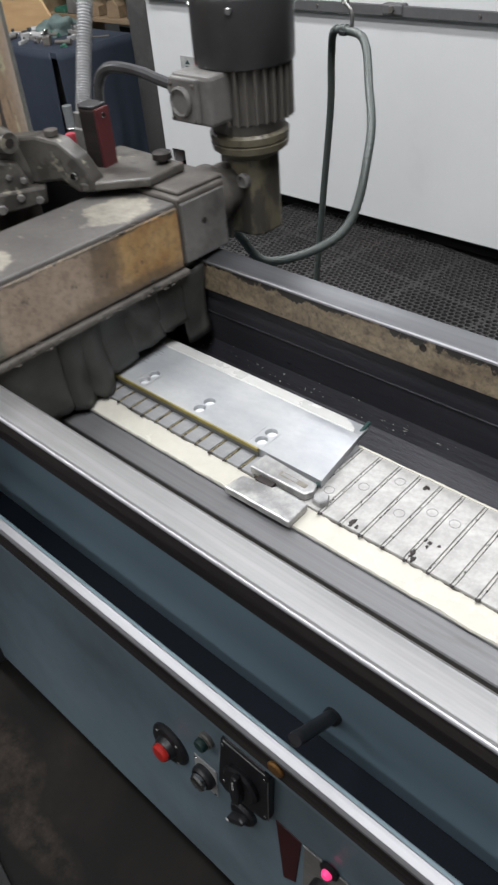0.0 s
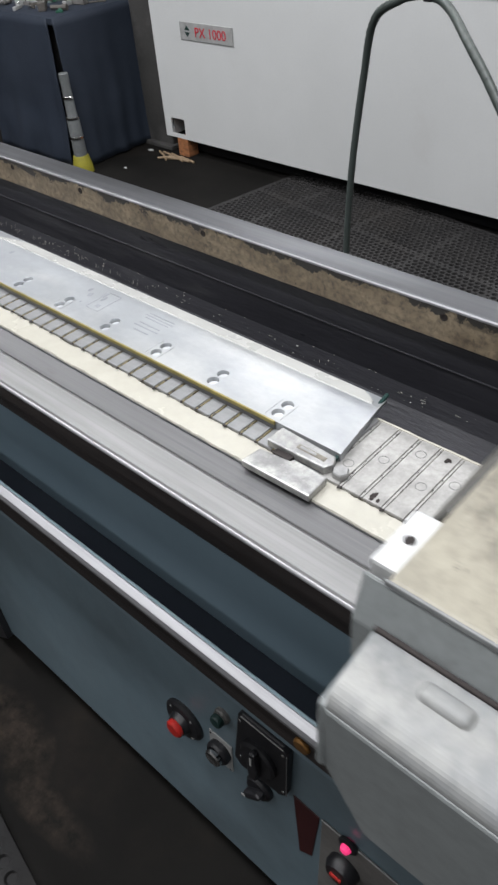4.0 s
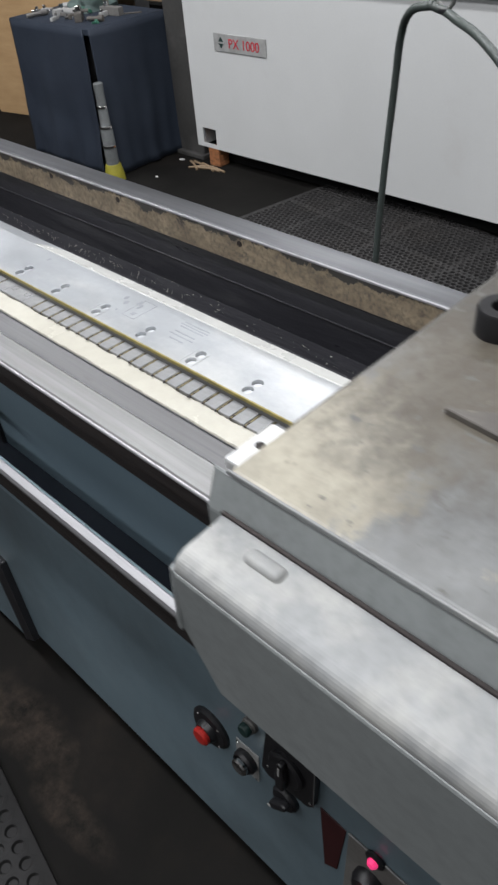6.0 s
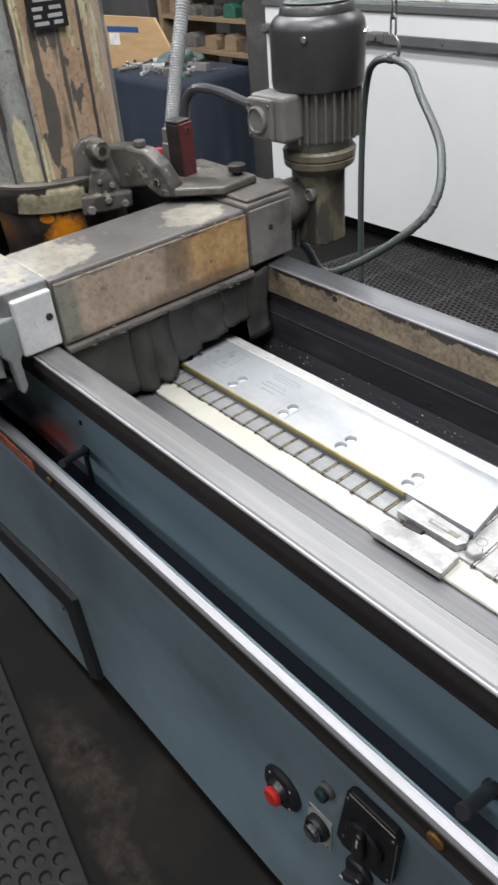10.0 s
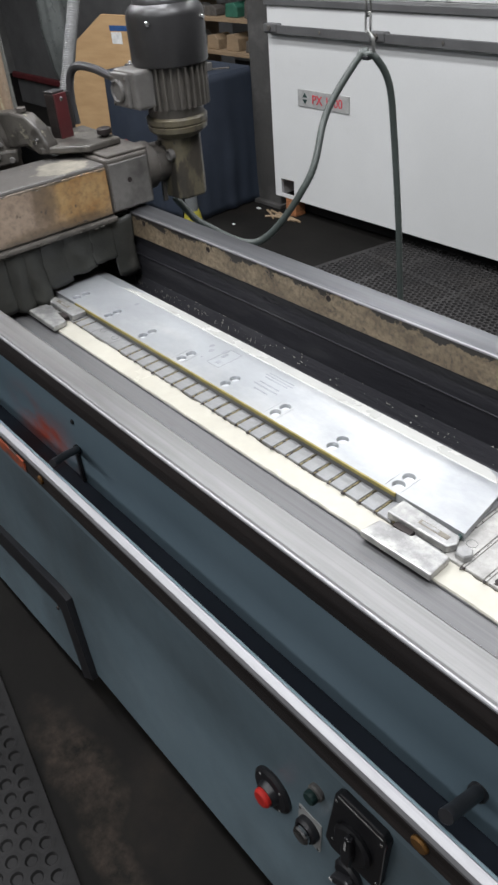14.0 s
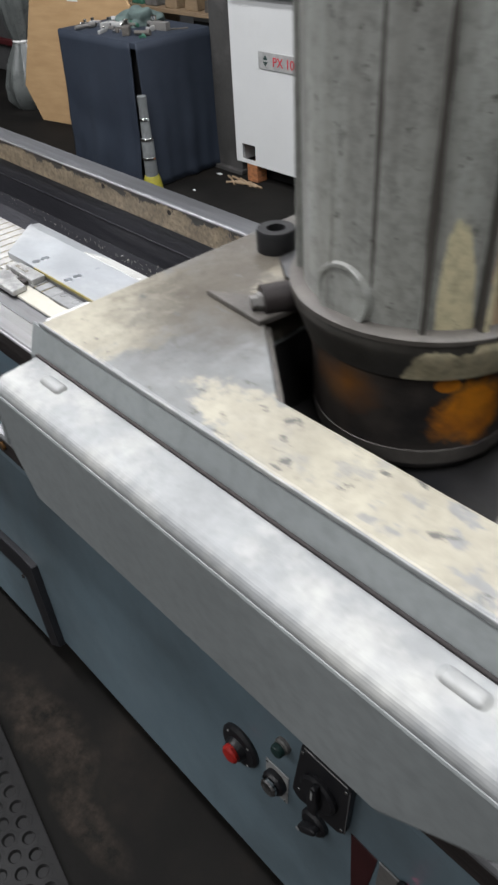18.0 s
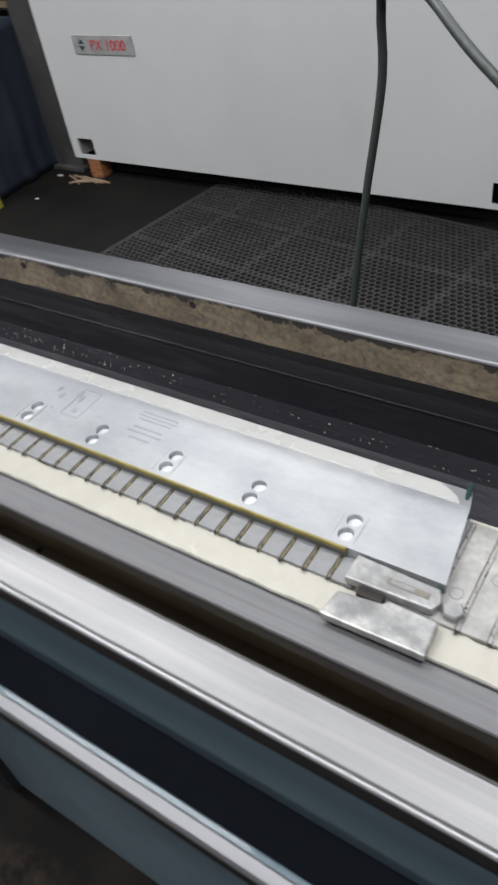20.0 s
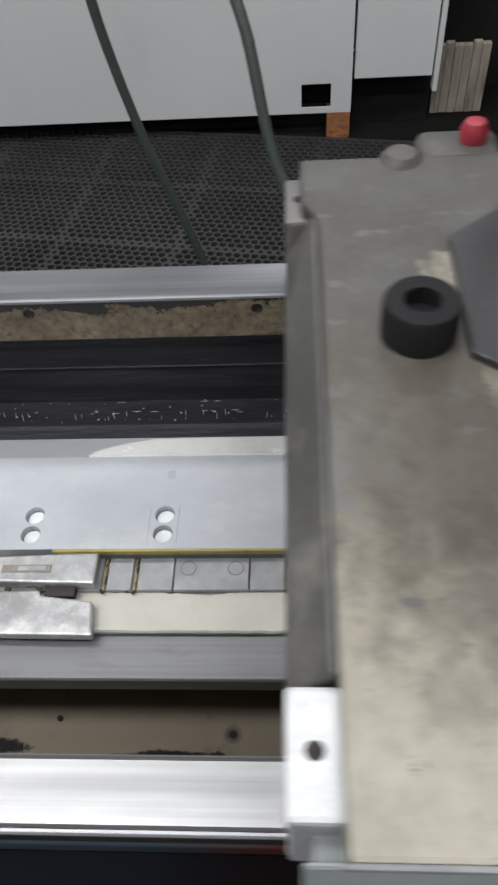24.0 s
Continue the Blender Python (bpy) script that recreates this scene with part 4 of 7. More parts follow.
def controls(bed):
    """Buttons on the leaning panel, in the panel's own space: x along, z up it, -y outward."""
    def on(ob):
        ob.matrix_basis = PANEL
        return ob
    stop = on(part("stop_button", lathe([(0.0365, 0.0), (0.0365, -0.004), (0.032, -0.008), (0.020, -0.009), (0.0165, -0.018), (0, -0.018)], (0.406, 0, -0.346), "y", 32), BLACKPLASTIC, bed, "round black collar with a red stop button", True))
    part("red_knob", lathe([(0.0140, -0.017), (0.0150, -0.019), (0.0150, -0.0235), (0.012, -0.0265), (0, -0.027)], (0.406, 0, -0.346), "y", 24), REDBUTTON, stop, "red push button", True)
    for k in range(4):
        a = math.pi * (0.25 + 0.5 * k)
        part("collar_mark", disc(0.0022, -0.008, -0.0088, (0.406 + 0.0290 * math.cos(a), 0, -0.346 + 0.0290 * math.sin(a)), "y", 8, 0.0003), SIGNGREY, stop)
    small = on(part("small_button", lathe([(0.0125, 0.0), (0.0125, -0.005), (0.0110, -0.007), (0.0110, -0.009), (0, -0.009)], (0.489, 0, -0.248), "y", 24), JBOX, bed, "small dark green push button in a grey metal ring", True))
    part("button_cap", lathe([(0.0100, -0.009), (0.0100, -0.0150), (0.0085, -0.0175), (0, -0.0180)], (0.489, 0, -0.248), "y", 20), SIGNDARK, small, "dark green cap", True)
    key = on(part("key_switch", block(0.457, 0.501, -0.002, 0.0, -0.379, -0.314, 0.001, 1), SIGNGREY, bed, "grey square plate with a chrome push button"))
    part("bezel", lathe([(0.0195, -0.002), (0.0195, -0.010), (0.0165, -0.014), (0.0150, -0.012), (0, -0.012)], (0.480, 0, -0.343), "y", 28), BLACKPLASTIC, key, "black ring", True)
    part("button_cap", lathe([(0.0140, -0.012), (0.0140, -0.019), (0.012, -0.0215), (0.008, -0.020), (0, -0.020)], (0.480, 0, -0.343), "y", 24), CHROME, key, "chrome push button", True)
    for dx, dz in ((-0.018, 0.023), (0.018, -0.023)):
        part("screw", disc(0.0022, -0.002, -0.003, (0.479 + dx, 0, -0.3465 + dz * 1.2), "y", 10, 0.0005), CHROME, key)
    sw = on(part("main_switch", prism([(0.529, -0.313), (0.597, -0.303), (0.605, -0.294), (0.608, -0.194), (0.601, -0.185), (0.534, -0.185), (0.527, -0.192), (0.516, -0.302)], "y", 0.0, -0.012, 0.0025), BLACKPLASTIC, bed, "black square rotary main switch"))
    part("knob_base", lathe([(0.029, -0.012), (0.029, -0.017), (0.025, -0.020), (0, -0.020)], (0.563, 0, -0.252), "y", 28), BLACKPLASTIC, sw, "", True)
    part("turn_grip", prism([(0.5575, -0.278), (0.5705, -0.278), (0.5725, -0.250), (0.5685, -0.222), (0.5595, -0.222), (0.5555, -0.250)], "y", -0.019, -0.030, 0.003), BLACKPLASTIC, sw, "black turning grip")
    part("rim_line", block(0.606, 0.6075, -0.0128, -0.0118, -0.290, -0.200, 0), CABTOP, sw)
    part("edge_line", block(0.533, 0.602, -0.0128, -0.0118, -0.1915, -0.1900, 0), SIGNGREY, sw)
    part("grip_line", block(0.5625, 0.5655, -0.0308, -0.0296, -0.244, -0.228, 0), SIGNGREY, sw, "pale pointer line")
    for dx, dz in ((-0.034, 0.046), (0.036, 0.046), (0.036, -0.040), (-0.036, -0.040)):
        part("screw", disc(0.0028, -0.012, -0.0132, (0.565 + dx, 0, -0.248 + dz), "y", 10, 0.0005), CHROME, sw)
    sel = on(part("selector_switch", lathe([(0.0215, 0.0), (0.0215, -0.006), (0.018, -0.010), (0, -0.010)], (0.553, 0, -0.350), "y", 24), BLACKPLASTIC, bed, "small black selector knob", True))
    part("turn_grip", prism([(0.536, -0.364), (0.547, -0.364), (0.567, -0.346), (0.569, -0.338), (0.561, -0.336), (0.538, -0.354)], "y", -0.009, -0.022, 0.003), BLACKPLASTIC, sel, "black turning grip")
    part("grip_tip", block(0.5365, 0.5425, -0.0228, -0.0216, -0.363, -0.358, 0.0004, 1), SIGNGREY, sel)
    on(part("warning_label", prism([(0.609, -0.300), (0.651, -0.303), (0.643, -0.420), (0.622, -0.436)], "y", -0.0015, 0.0, 0.0005, 1), DARKRED, bed, "dark red label"))
    low = on(part("lamp_plate", block(0.655, 0.790, -0.002, 0.0, -0.490, -0.299, 0.001, 1), JBOX, bed, "grey plate with a magenta pilot light"))
    part("plate_edge", block(0.655, 0.790, -0.0032, -0.0018, -0.3005, -0.2985, 0), SIGNGREY, low, "bright upper edge")
    part("pilot_light", lathe([(0.0072, -0.002), (0.0072, -0.010), (0.005, -0.014), (0, -0.015)], (0.697, 0, -0.302), "y", 20), LED, low, "lit magenta pilot light", True)
    part("lamp_ring", lathe([(0.0135, -0.002), (0.0135, -0.006), (0.0105, -0.008)], (0.697, 0, -0.302), "y", 20), BLACKPLASTIC, low, "", True)
    part("turn_knob", lathe([(0.023, -0.002), (0.023, -0.011), (0.018, -0.019), (0, -0.020)], (0.695, 0, -0.366), "y", 20), BLACKPLASTIC, low, "black turn knob with a red mark", True)
    part("red_mark", block(0.685, 0.702, -0.0225, -0.0195, -0.3685, -0.3635, 0.0005, 1), REDBUTTON, low)
    part("brass_screw", disc(0.0090, -0.3200, -0.3245, (0.686, 0, 0.7675), "y", 18, 0.0015), COPPER, bed, "brass screw head")
    part("brass_screw", disc(0.007, -0.3200, -0.3245, (0.006, 0, 0.768), "y", 18, 0.0015), COPPER, bed)
    peg = part("peg_handle", tube([(0.6880, -0.2385, 0.7520), (0.6945, -0.2950, 0.7970), (0.6955, -0.3040, 0.8050), (0.6956, -0.3050, 0.8053)], 0.0070, 20), BLACKPLASTIC, bed, "black round peg handle over the bar", True)
    part("collar", lathe([(0.0098, -0.2394), (0.0098, -0.245), (0.0085, -0.247), (0, -0.248)], (0.6882, 0, 0.7535), "y", 20), BLACKPLASTIC, peg, "", True)
    peg = part("peg_handle", tube([(-0.036, -0.2385, 0.7560), (0.016, -0.280, 0.795), (0.033, -0.308, 0.805)], 0.0058, 14), BLACKPLASTIC, bed, "thin black peg over the bar", True)
    part("collar", lathe([(0.0085, -0.2394), (0.0085, -0.244), (0, -0.244)], (-0.036, 0, 0.756), "y", 16), BLACKPLASTIC, peg, "", True)
    part("peg_bracket", block(-0.042, -0.032, -0.2450, -0.2394, 0.6945, 0.757, 0.002), BLACKPLASTIC, bed)
    # lower service hatch with a slanted edge
    hatch = on(part("service_hatch", prism([(-1.40, -0.740), (-0.190, -0.655), (-0.238, -0.492), (-0.258, -0.486), (-1.40, -0.600)], "y", 0.0, -0.010, 0.002), BLUE, bed, "blue-grey hatch with a black edge"))
    part("edge_strip", prism([(-0.190, -0.658), (-0.147, -0.628), (-0.200, -0.434), (-0.245, -0.432), (-1.40, -0.555), (-1.40, -0.600), (-0.258, -0.486), (-0.238, -0.492)], "y", 0.0, -0.014, 0.001, 1), BLACKPLASTIC, hatch, "black rubber edge")
    part("screw", disc(0.0045, -0.010, -0.0135, (-0.262, 0, -0.505), "y", 12, 0.001), BLACKSTEEL, hatch)
    part("wall_screw", disc(0.004, -0.2394, -0.2424, (-0.03, 0, 0.810), "y", 12, 0.001), BLACKPLASTIC, bed)
    part("wall_screw", disc(0.004, -0.2394, -0.2424, (0.90, 0, 0.788), "y", 12, 0.001), BLACKPLASTIC, bed)


controls(BED)


# ---- the magnetic table ----
def magnetic_table():
    tab = thing("magnetic_table", "slotted steel magnetic table wet with milky coolant in the bed", "machine table")
    part("table_body", block(-1.3, 1.7, -0.1005, 0.0605, 0.7600, 0.7935, 0.001, 1), CHUCK, tab)
    part("table_foot", block(-1.3, 1.7, -0.050, 0.0600, 0.45, 0.7605, 0.001, 1), BLACKSTEEL, tab)
    part("groove_filler", block(-1.3, 1.7, -0.066, 0.0595, 0.7930, 0.7978, 0.0005, 1), GROOVE, tab, "dark filler in the slots")
    cuts = [-0.362 - 0.0267 * k for k in range(22, 0, -1)] + [-0.362, -0.335, -0.309, -0.2765, -0.213] + [-0.181 + 0.0267 * k for k in range(25)] + [0.506 + 0.0291 * k for k in range(24)]
    thin = (-0.2765, -0.213)
    shared = {}
    rnd = random.Random(4)
    for a, b in zip(cuts, cuts[1:]):
        wide = 0.0025 if a < 0.49 else 0.0024
        ga, gb = (0.0006 if a in thin else wide), (0.0006 if b in thin else wide)
        x0, x1 = a + ga, b - gb
        w = round(x1 - x0, 5)
        if w < 0.004:
            continue
        xc = (x0 + x1) / 2
        kind = (w, xc > 0.49 or xc < -0.42)
        if kind not in shared:
            ob = part("pole_piece", block(-w / 2, w / 2, -0.0662, 0.0590, 0.7955, 0.8002, 0.0006, 1), CHUCKDRY if kind[1] else CHUCK, tab)
            shared[kind] = ob.data
        else:
            ob = new("pole_piece", shared[kind])
            ob.parent = tab
        ob.location = (xc, 0, 0)
        if a == -0.2765:
            spots = ((-0.020, -0.046), (0.020, -0.046))
        elif xc > 0.49:
            spots = ((0, (-0.030, 0.012, -0.012, 0.034, 0.0)[int(xc * 1000) % 5]),) if rnd.random() < 0.8 else ()
        else:
            spots = ()
        for dx, yy in spots:
            if "plug" not in shared:
                pl = part("plug", lathe([(0.0068, 0.8000), (0.0068, 0.80045), (0.0060, 0.80045), (0.0060, 0.8000)], (0, 0, 0), "z", 18), BAND, tab)
                shared["plug"] = pl.data
            else:
                pl = new("plug", shared["plug"])
                pl.parent = tab
            pl.location = (xc + dx, yy, 0)
    inlay = pale = None
    for x in cuts:
        if x in thin or not -0.8 < x < 1.2:
            continue
        if inlay is None:
            inlay = part("slot_inlay", block(-0.0013, 0.0013, -0.066, 0.0585, 0.7960, 0.7997, 0.0003, 1), SLOTBRASS, tab, "dull brass slot inlay")
            ob = inlay
        else:
            ob = new("slot_inlay", inlay.data)
            ob.parent = tab
        ob.location = (x, 0, 0)
        if x > 0.49:
            if pale is None:
                pale = part("slot_inlay", block(-0.0015, 0.0015, -0.066, 0.0585, 0.7960, 0.7998, 0.0003, 1), CHUCKDRY, tab, "pale worn slot inlay")
                bpy.data.objects.remove(ob)
                ob = pale
            else:
                ob.data = pale.data
            ob.location = (x, 0, 0)
    # dark clots of sludge in and at the slots, too small to pick apart
    bm = bmesh.new()
    for x in cuts:
        if x in thin or not -0.5 < x < 1.2:
            continue
        clot(bm, x, -0.0670, 0.7990, rnd.uniform(0.0017, 0.0032), rnd, 1.6)
        clot(bm, x + rnd.uniform(-0.006, 0.006), -0.0655, 0.7990, rnd.uniform(0.0015, 0.0026), rnd, 0.7)
        for _ in range(5 if x < 0.5 else 20):
            clot(bm, x + rnd.uniform(-0.0012, 0.0012), rnd.uniform(-0.062, -0.040) if x < 0.5 else rnd.uniform(-0.06, 0.055), 0.7994, rnd.uniform(0.0009, 0.0016), rnd, rnd.uniform(2, 4))
    for cx, cy in ((0.575, -0.058), (0.655, -0.060), (0.66, -0.03), (0.61, 0.045)):
        for _ in range(4):
            clot(bm, cx + rnd.gauss(0, 0.004), cy + rnd.gauss(0, 0.004), 0.8000, rnd.uniform(0.002, 0.0042), rnd, 1.4)
    sl = part("slot_sludge", bm, BLACKSTEEL, tab, "dark clotted sludge in the slots")
    sl["kind"] = "stuff"
    return tab


magnetic_table()


def uneven_strip(x0, x1, ya, yb, z, jag_a, jag_b, step, seed, thick=0.0016, taper=False, fall=0.0):
    """A thin pool with wandering edges."""
    bm = bmesh.new()
    rnd = random.Random(seed)
    n = int((x1 - x0) / step)
    rows = []
    for i in range(n + 1):
        x = x0 + (x1 - x0) * i / n
        wob = noise.noise((x * 26, seed, 0)) * 0.7 + noise.noise((x * 90, seed, 3)) * 0.5
        wob2 = noise.noise((x * 22, seed, 9)) * 0.8 + noise.noise((x * 120, seed, 5)) * 0.5
        a, b = ya + jag_a * wob, yb + jag_b * wob2
        ends = min(1.0, (x - x0) / 0.06, (x1 - x) / 0.03) if taper else 1.0
        b = a + 0.0026 + (b - a - 0.0026) * max(0.0, ends) ** 0.6
        rows.append([bm.verts.new((x, a, z - thick)), bm.verts.new((x, a + 0.0012, z)), bm.verts.new((x, b - 0.0012, z - fall * (b - 0.0012 - ya) / (yb - ya))), bm.verts.new((x, b, z - thick - fall * (b - ya) / (yb - ya)))])
    for r0, r1 in zip(rows, rows[1:]):
        for j in range(3):
            bm.faces.new((r0[j], r0[j + 1], r1[j + 1], r1[j]))
    return bm


def coolant():
    tagged(part("coolant_pool", uneven_strip(-1.1, 1.5, -0.1008, -0.0655, 0.7958, 0.0024, 0.0046, 0.003, 1, 0.0022), MILK, None, "", True),
           "milky cream coolant lying along the table's front", "coolant", kind="stuff")
    tagged(part("coolant_film", uneven_strip(-0.365, 0.486, 0.0640, 0.0925, 0.8142, 0.0008, 0.0012, 0.004, 2, 0.0014, True, 0.0090), FILMWHITE, None, "", True),
           "milky coolant film on the knife's ground edge", "coolant", kind="stuff")
    tagged(part("coolant_streak", uneven_strip(0.50, 1.0, 0.0560, 0.0615, 0.8008, 0.001, 0.0012, 0.004, 4, 0.003), MILK, None, "", True),
           "thin streak of milky coolant along the table edge", "coolant", kind="stuff")
    bm = bmesh.new()
    rnd = random.Random(5)
    for k in range(240):
        x, u = rnd.uniform(-0.9, 0.6), rnd.random()
        z = 0.745 + 0.035 * u
        y = 0.1545 + 0.010 * u
        r = rnd.choice((0.0003, 0.0004, 0.0006, 0.0009))
        if k % 3 == 0:
            u = rnd.choice((0.15, 0.55, 0.62, 0.95)) + rnd.uniform(-0.02, 0.02)
            z, y, r = 0.745 + 0.035 * u, 0.1545 + 0.010 * u, 0.00035
        bmesh.ops.create_icosphere(bm, subdivisions=1, radius=r, matrix=Matrix.Translation((x, y, z)) @ Matrix.Diagonal((rnd.uniform(3, 16) if k % 3 == 0 else rnd.uniform(1, 2.6), 1, 1, 1)))
    for _ in range(46):
        x, zz, ln = rnd.uniform(-0.62, -0.05), rnd.uniform(0.752, 0.768), rnd.uniform(0.004, 0.012)
        bmesh.ops.create_icosphere(bm, subdivisions=1, radius=0.00045, matrix=Matrix.Translation((x, 0.1545 + 0.28 * (zz - 0.745), zz)) @ Matrix.Rotation(radians(-16), 4, "X") @ Matrix.Diagonal((1, 0.5, ln / 0.0009, 1)))
    tagged(part("coolant_drops", bm, MILK, None, "", True), "bright coolant drops in the black pan", "coolant", kind="stuff")


coolant()


# ---- the knife on the table ----
HOLES = [(-0.4025 + 0.115 * k, yy) for k in range(8) for yy in (0.0, -0.0195)]


def baked_cut(ob, cutter):
    md = ob.modifiers.new("cut", "BOOLEAN")
    md.object, md.operation, md.solver = cutter, "DIFFERENCE", "EXACT"
    me = bpy.data.meshes.new_from_object(ob.evaluated_get(bpy.context.evaluated_depsgraph_get()))
    ob.modifiers.clear()
    old, ob.data = ob.data, me
    bpy.data.meshes.remove(old)
    bpy.data.objects.remove(cutter)


def paper_knife():
    kn = thing("paper_knife", "long bright steel knife with paired bolt holes on the magnetic table", "knife")
    bm = bmesh.new()
    out = [(-0.486, -0.0345), (0.512, -0.0345), (0.498, 0.064), (-0.574, 0.064)]
    edge = [(0.490, 0.0935), (-0.588, 0.0935)]
    top = [bm.verts.new((x, y, 0.8130)) for x, y in out]
    low = [bm.verts.new((x, y, 0.8008)) for x, y in out[:2]]
    tip = [bm.verts.new((x, y, 0.8040)) for x, y in edge]
    tlo = [bm.verts.new((x, y, 0.8008)) for x, y in edge]
    bm.faces.new(top)
    bm.faces.new((top[0], top[1], low[1], low[0]))
    bm.faces.new((top[3], top[2], tip[0], tip[1]))
    bm.faces.new((tip[0], tlo[0], tlo[1], tip[1]))
    bm.faces.new((top[1], top[2], tip[0], tlo[0], low[1]))
    bm.faces.new((top[0], low[0], tlo[1], tip[1], top[3]))
    bm.faces.new((low[0], low[1], tlo[0], tlo[1]))
    blade = part("blade", bm, KNIFE, kn)
    cut = bmesh.new()
    for x, y in HOLES:
        lathe([(0.0083, 0.79), (0.0083, 0.8125), (0.0092, 0.8135), (0.0092, 0.82)], (x, y, 0), "z", 20, cut)
    for cx in (-0.2875, -0.0575, 0.1725, 0.4025):
        for sx in (-0.0125, 0.0125):
            block(cx + sx - 0.0004, cx + sx + 0.0004, -0.030, 0.007, 0.8124, 0.82, 0, 1, cut)
    tmp = part("cutter", cut, KNIFE)
    baked_cut(blade, tmp)
    part("edge_strip", block(-0.380, 0.412, -0.0378, -0.0350, 0.8085, 0.8146, 0.0006, 1), BRASS, kn, "dull yellow brass strip along the knife")
    # Dark strip puts the shade below the brass into its colour.
    part("strip_shade", block(-0.380, 0.412, -0.0366, -0.0352, 0.8006, 0.8088, 0.0004, 1), CABTOP, kn, "dark strip for the shade under the brass strip")
    pools = bmesh.new()
    for x, y in HOLES:
        disc(0.0081, 0.8008, 0.8070, (x, y, 0), "z", 14, 0.0008, pools)
    part("hole_coolant", pools, WETWHITE, kn, "milky coolant standing in the bolt holes", True)["kind"] = "stuff"
    # etched maker's marks, unreadable: bars
    z0, z1 = 0.8131, 0.8134
    for i, (w, yy) in enumerate(((0.055, 0.048), (0.060, 0.042), (0.050, 0.036), (0.044, 0.022), (0.052, 0.014), (0.030, 0.004))):
        part("etched_bar", block(0.113 - w / 2, 0.113 + w / 2, yy - 0.0011, yy + 0.0011, z0, z1, 0), DARKPRINT, kn)
    for x0, x1, y0, y1 in ((-0.018, 0.012, 0.052, 0.0528), (-0.018, 0.012, 0.002, 0.0028), (-0.018, -0.0172, 0.002, 0.052), (0.0112, 0.012, 0.002, 0.052),
                           (-0.022, -0.014, 0.036, 0.048), (-0.006, 0.002, 0.010, 0.018), (-0.012, -0.007, 0.028, 0.040)):
        part("etched_bar", block(x0, x1, y0, y1, z0, z1, 0), DARKPRINT, kn)
    for x, y, r in ((-0.052, 0.040, 0.004), (-0.040, 0.030, 0.0045), (-0.036, 0.006, 0.002), (0.052, -0.004, 0.0012), (-0.285, 0.042, 0.004)):
        bm = bmesh.new()
        ring = []
        for k in range(16):
            a = 2 * math.pi * k / 16
            rr = r * (1 + 0.35 * noise.noise((math.cos(a) * 1.5, math.sin(a) * 1.5, x * 40)))
            ring.append(bm.verts.new((x + rr * math.cos(a), y + rr * 1.3 * math.sin(a), 0.8132)))
        bm.faces.new(ring)
        part("smudge", bm, DARKPRINT, kn)
    return kn


paper_knife()


def end_clamp(name_x, flip, label):
    """A long base bar, a slotted arm over the knife and a hexagon nut."""
    cl = thing("end_clamp", label, "clamp", "end clamps", at=(name_x, 0, 0))
    s = -1 if flip else 1

    def bx(a, b, *rest):
        lo, hi = sorted((s * a, s * b))
        return block(lo, hi, *rest)
    part("base_bar", prism([(s * -0.050, -0.1090), (s * 0.052, -0.1075), (s * 0.050, -0.0700), (s * 0.000, -0.0690), (s * -0.002, -0.0740), (s * -0.046, -0.0790)], "z", 0.7965, 0.8070, 0.002), CLAMP, cl, "steel bar wet with coolant")
    part("slotted_arm", prism([(s * -0.046, -0.0660), (s * 0.040, -0.0640), (s * 0.046, -0.0520), (s * 0.040, -0.0400), (s * -0.046, -0.0360)], "z", 0.8008, 0.8120, 0.002), CLAMP, cl)
    part("arm_slot", bx(-0.008, 0.034, -0.0560, -0.0485, 0.8115, 0.8126, 0.0005, 1), GROOVE, cl)
    part("slot_shine", bx(-0.004, 0.020, -0.0545, -0.0500, 0.8122, 0.8131, 0.0003, 1), CLAMP, cl)
    part("key_block", bx(-0.030, -0.004, -0.0745, -0.0640, 0.8000, 0.8060, 0.001), BLACKSTEEL, cl)
    part("nut", lathe([(0.0105, 0.0), (0.0105, 0.0065), (0.009, 0.008), (0, 0.008)], (s * 0.056, -0.0525, 0.8005), "z", 6), CLAMP, cl)
    return cl


end_clamp(0.470, False, "wet steel end clamp with slotted arm at the knife's end")
end_clamp(-0.386, True, "steel end clamp over dark chips at the knife's far end")
part("thin_rod", tube([(0.508, -0.04, 0.806), (0.494, 0.05, 0.808), (0.486, 0.10, 0.806)], 0.003, 8), SIGNDARK, None)
tagged(bpy.data.objects["thin_rod"], "thin dark green rod lying along the knife's end", "rod")


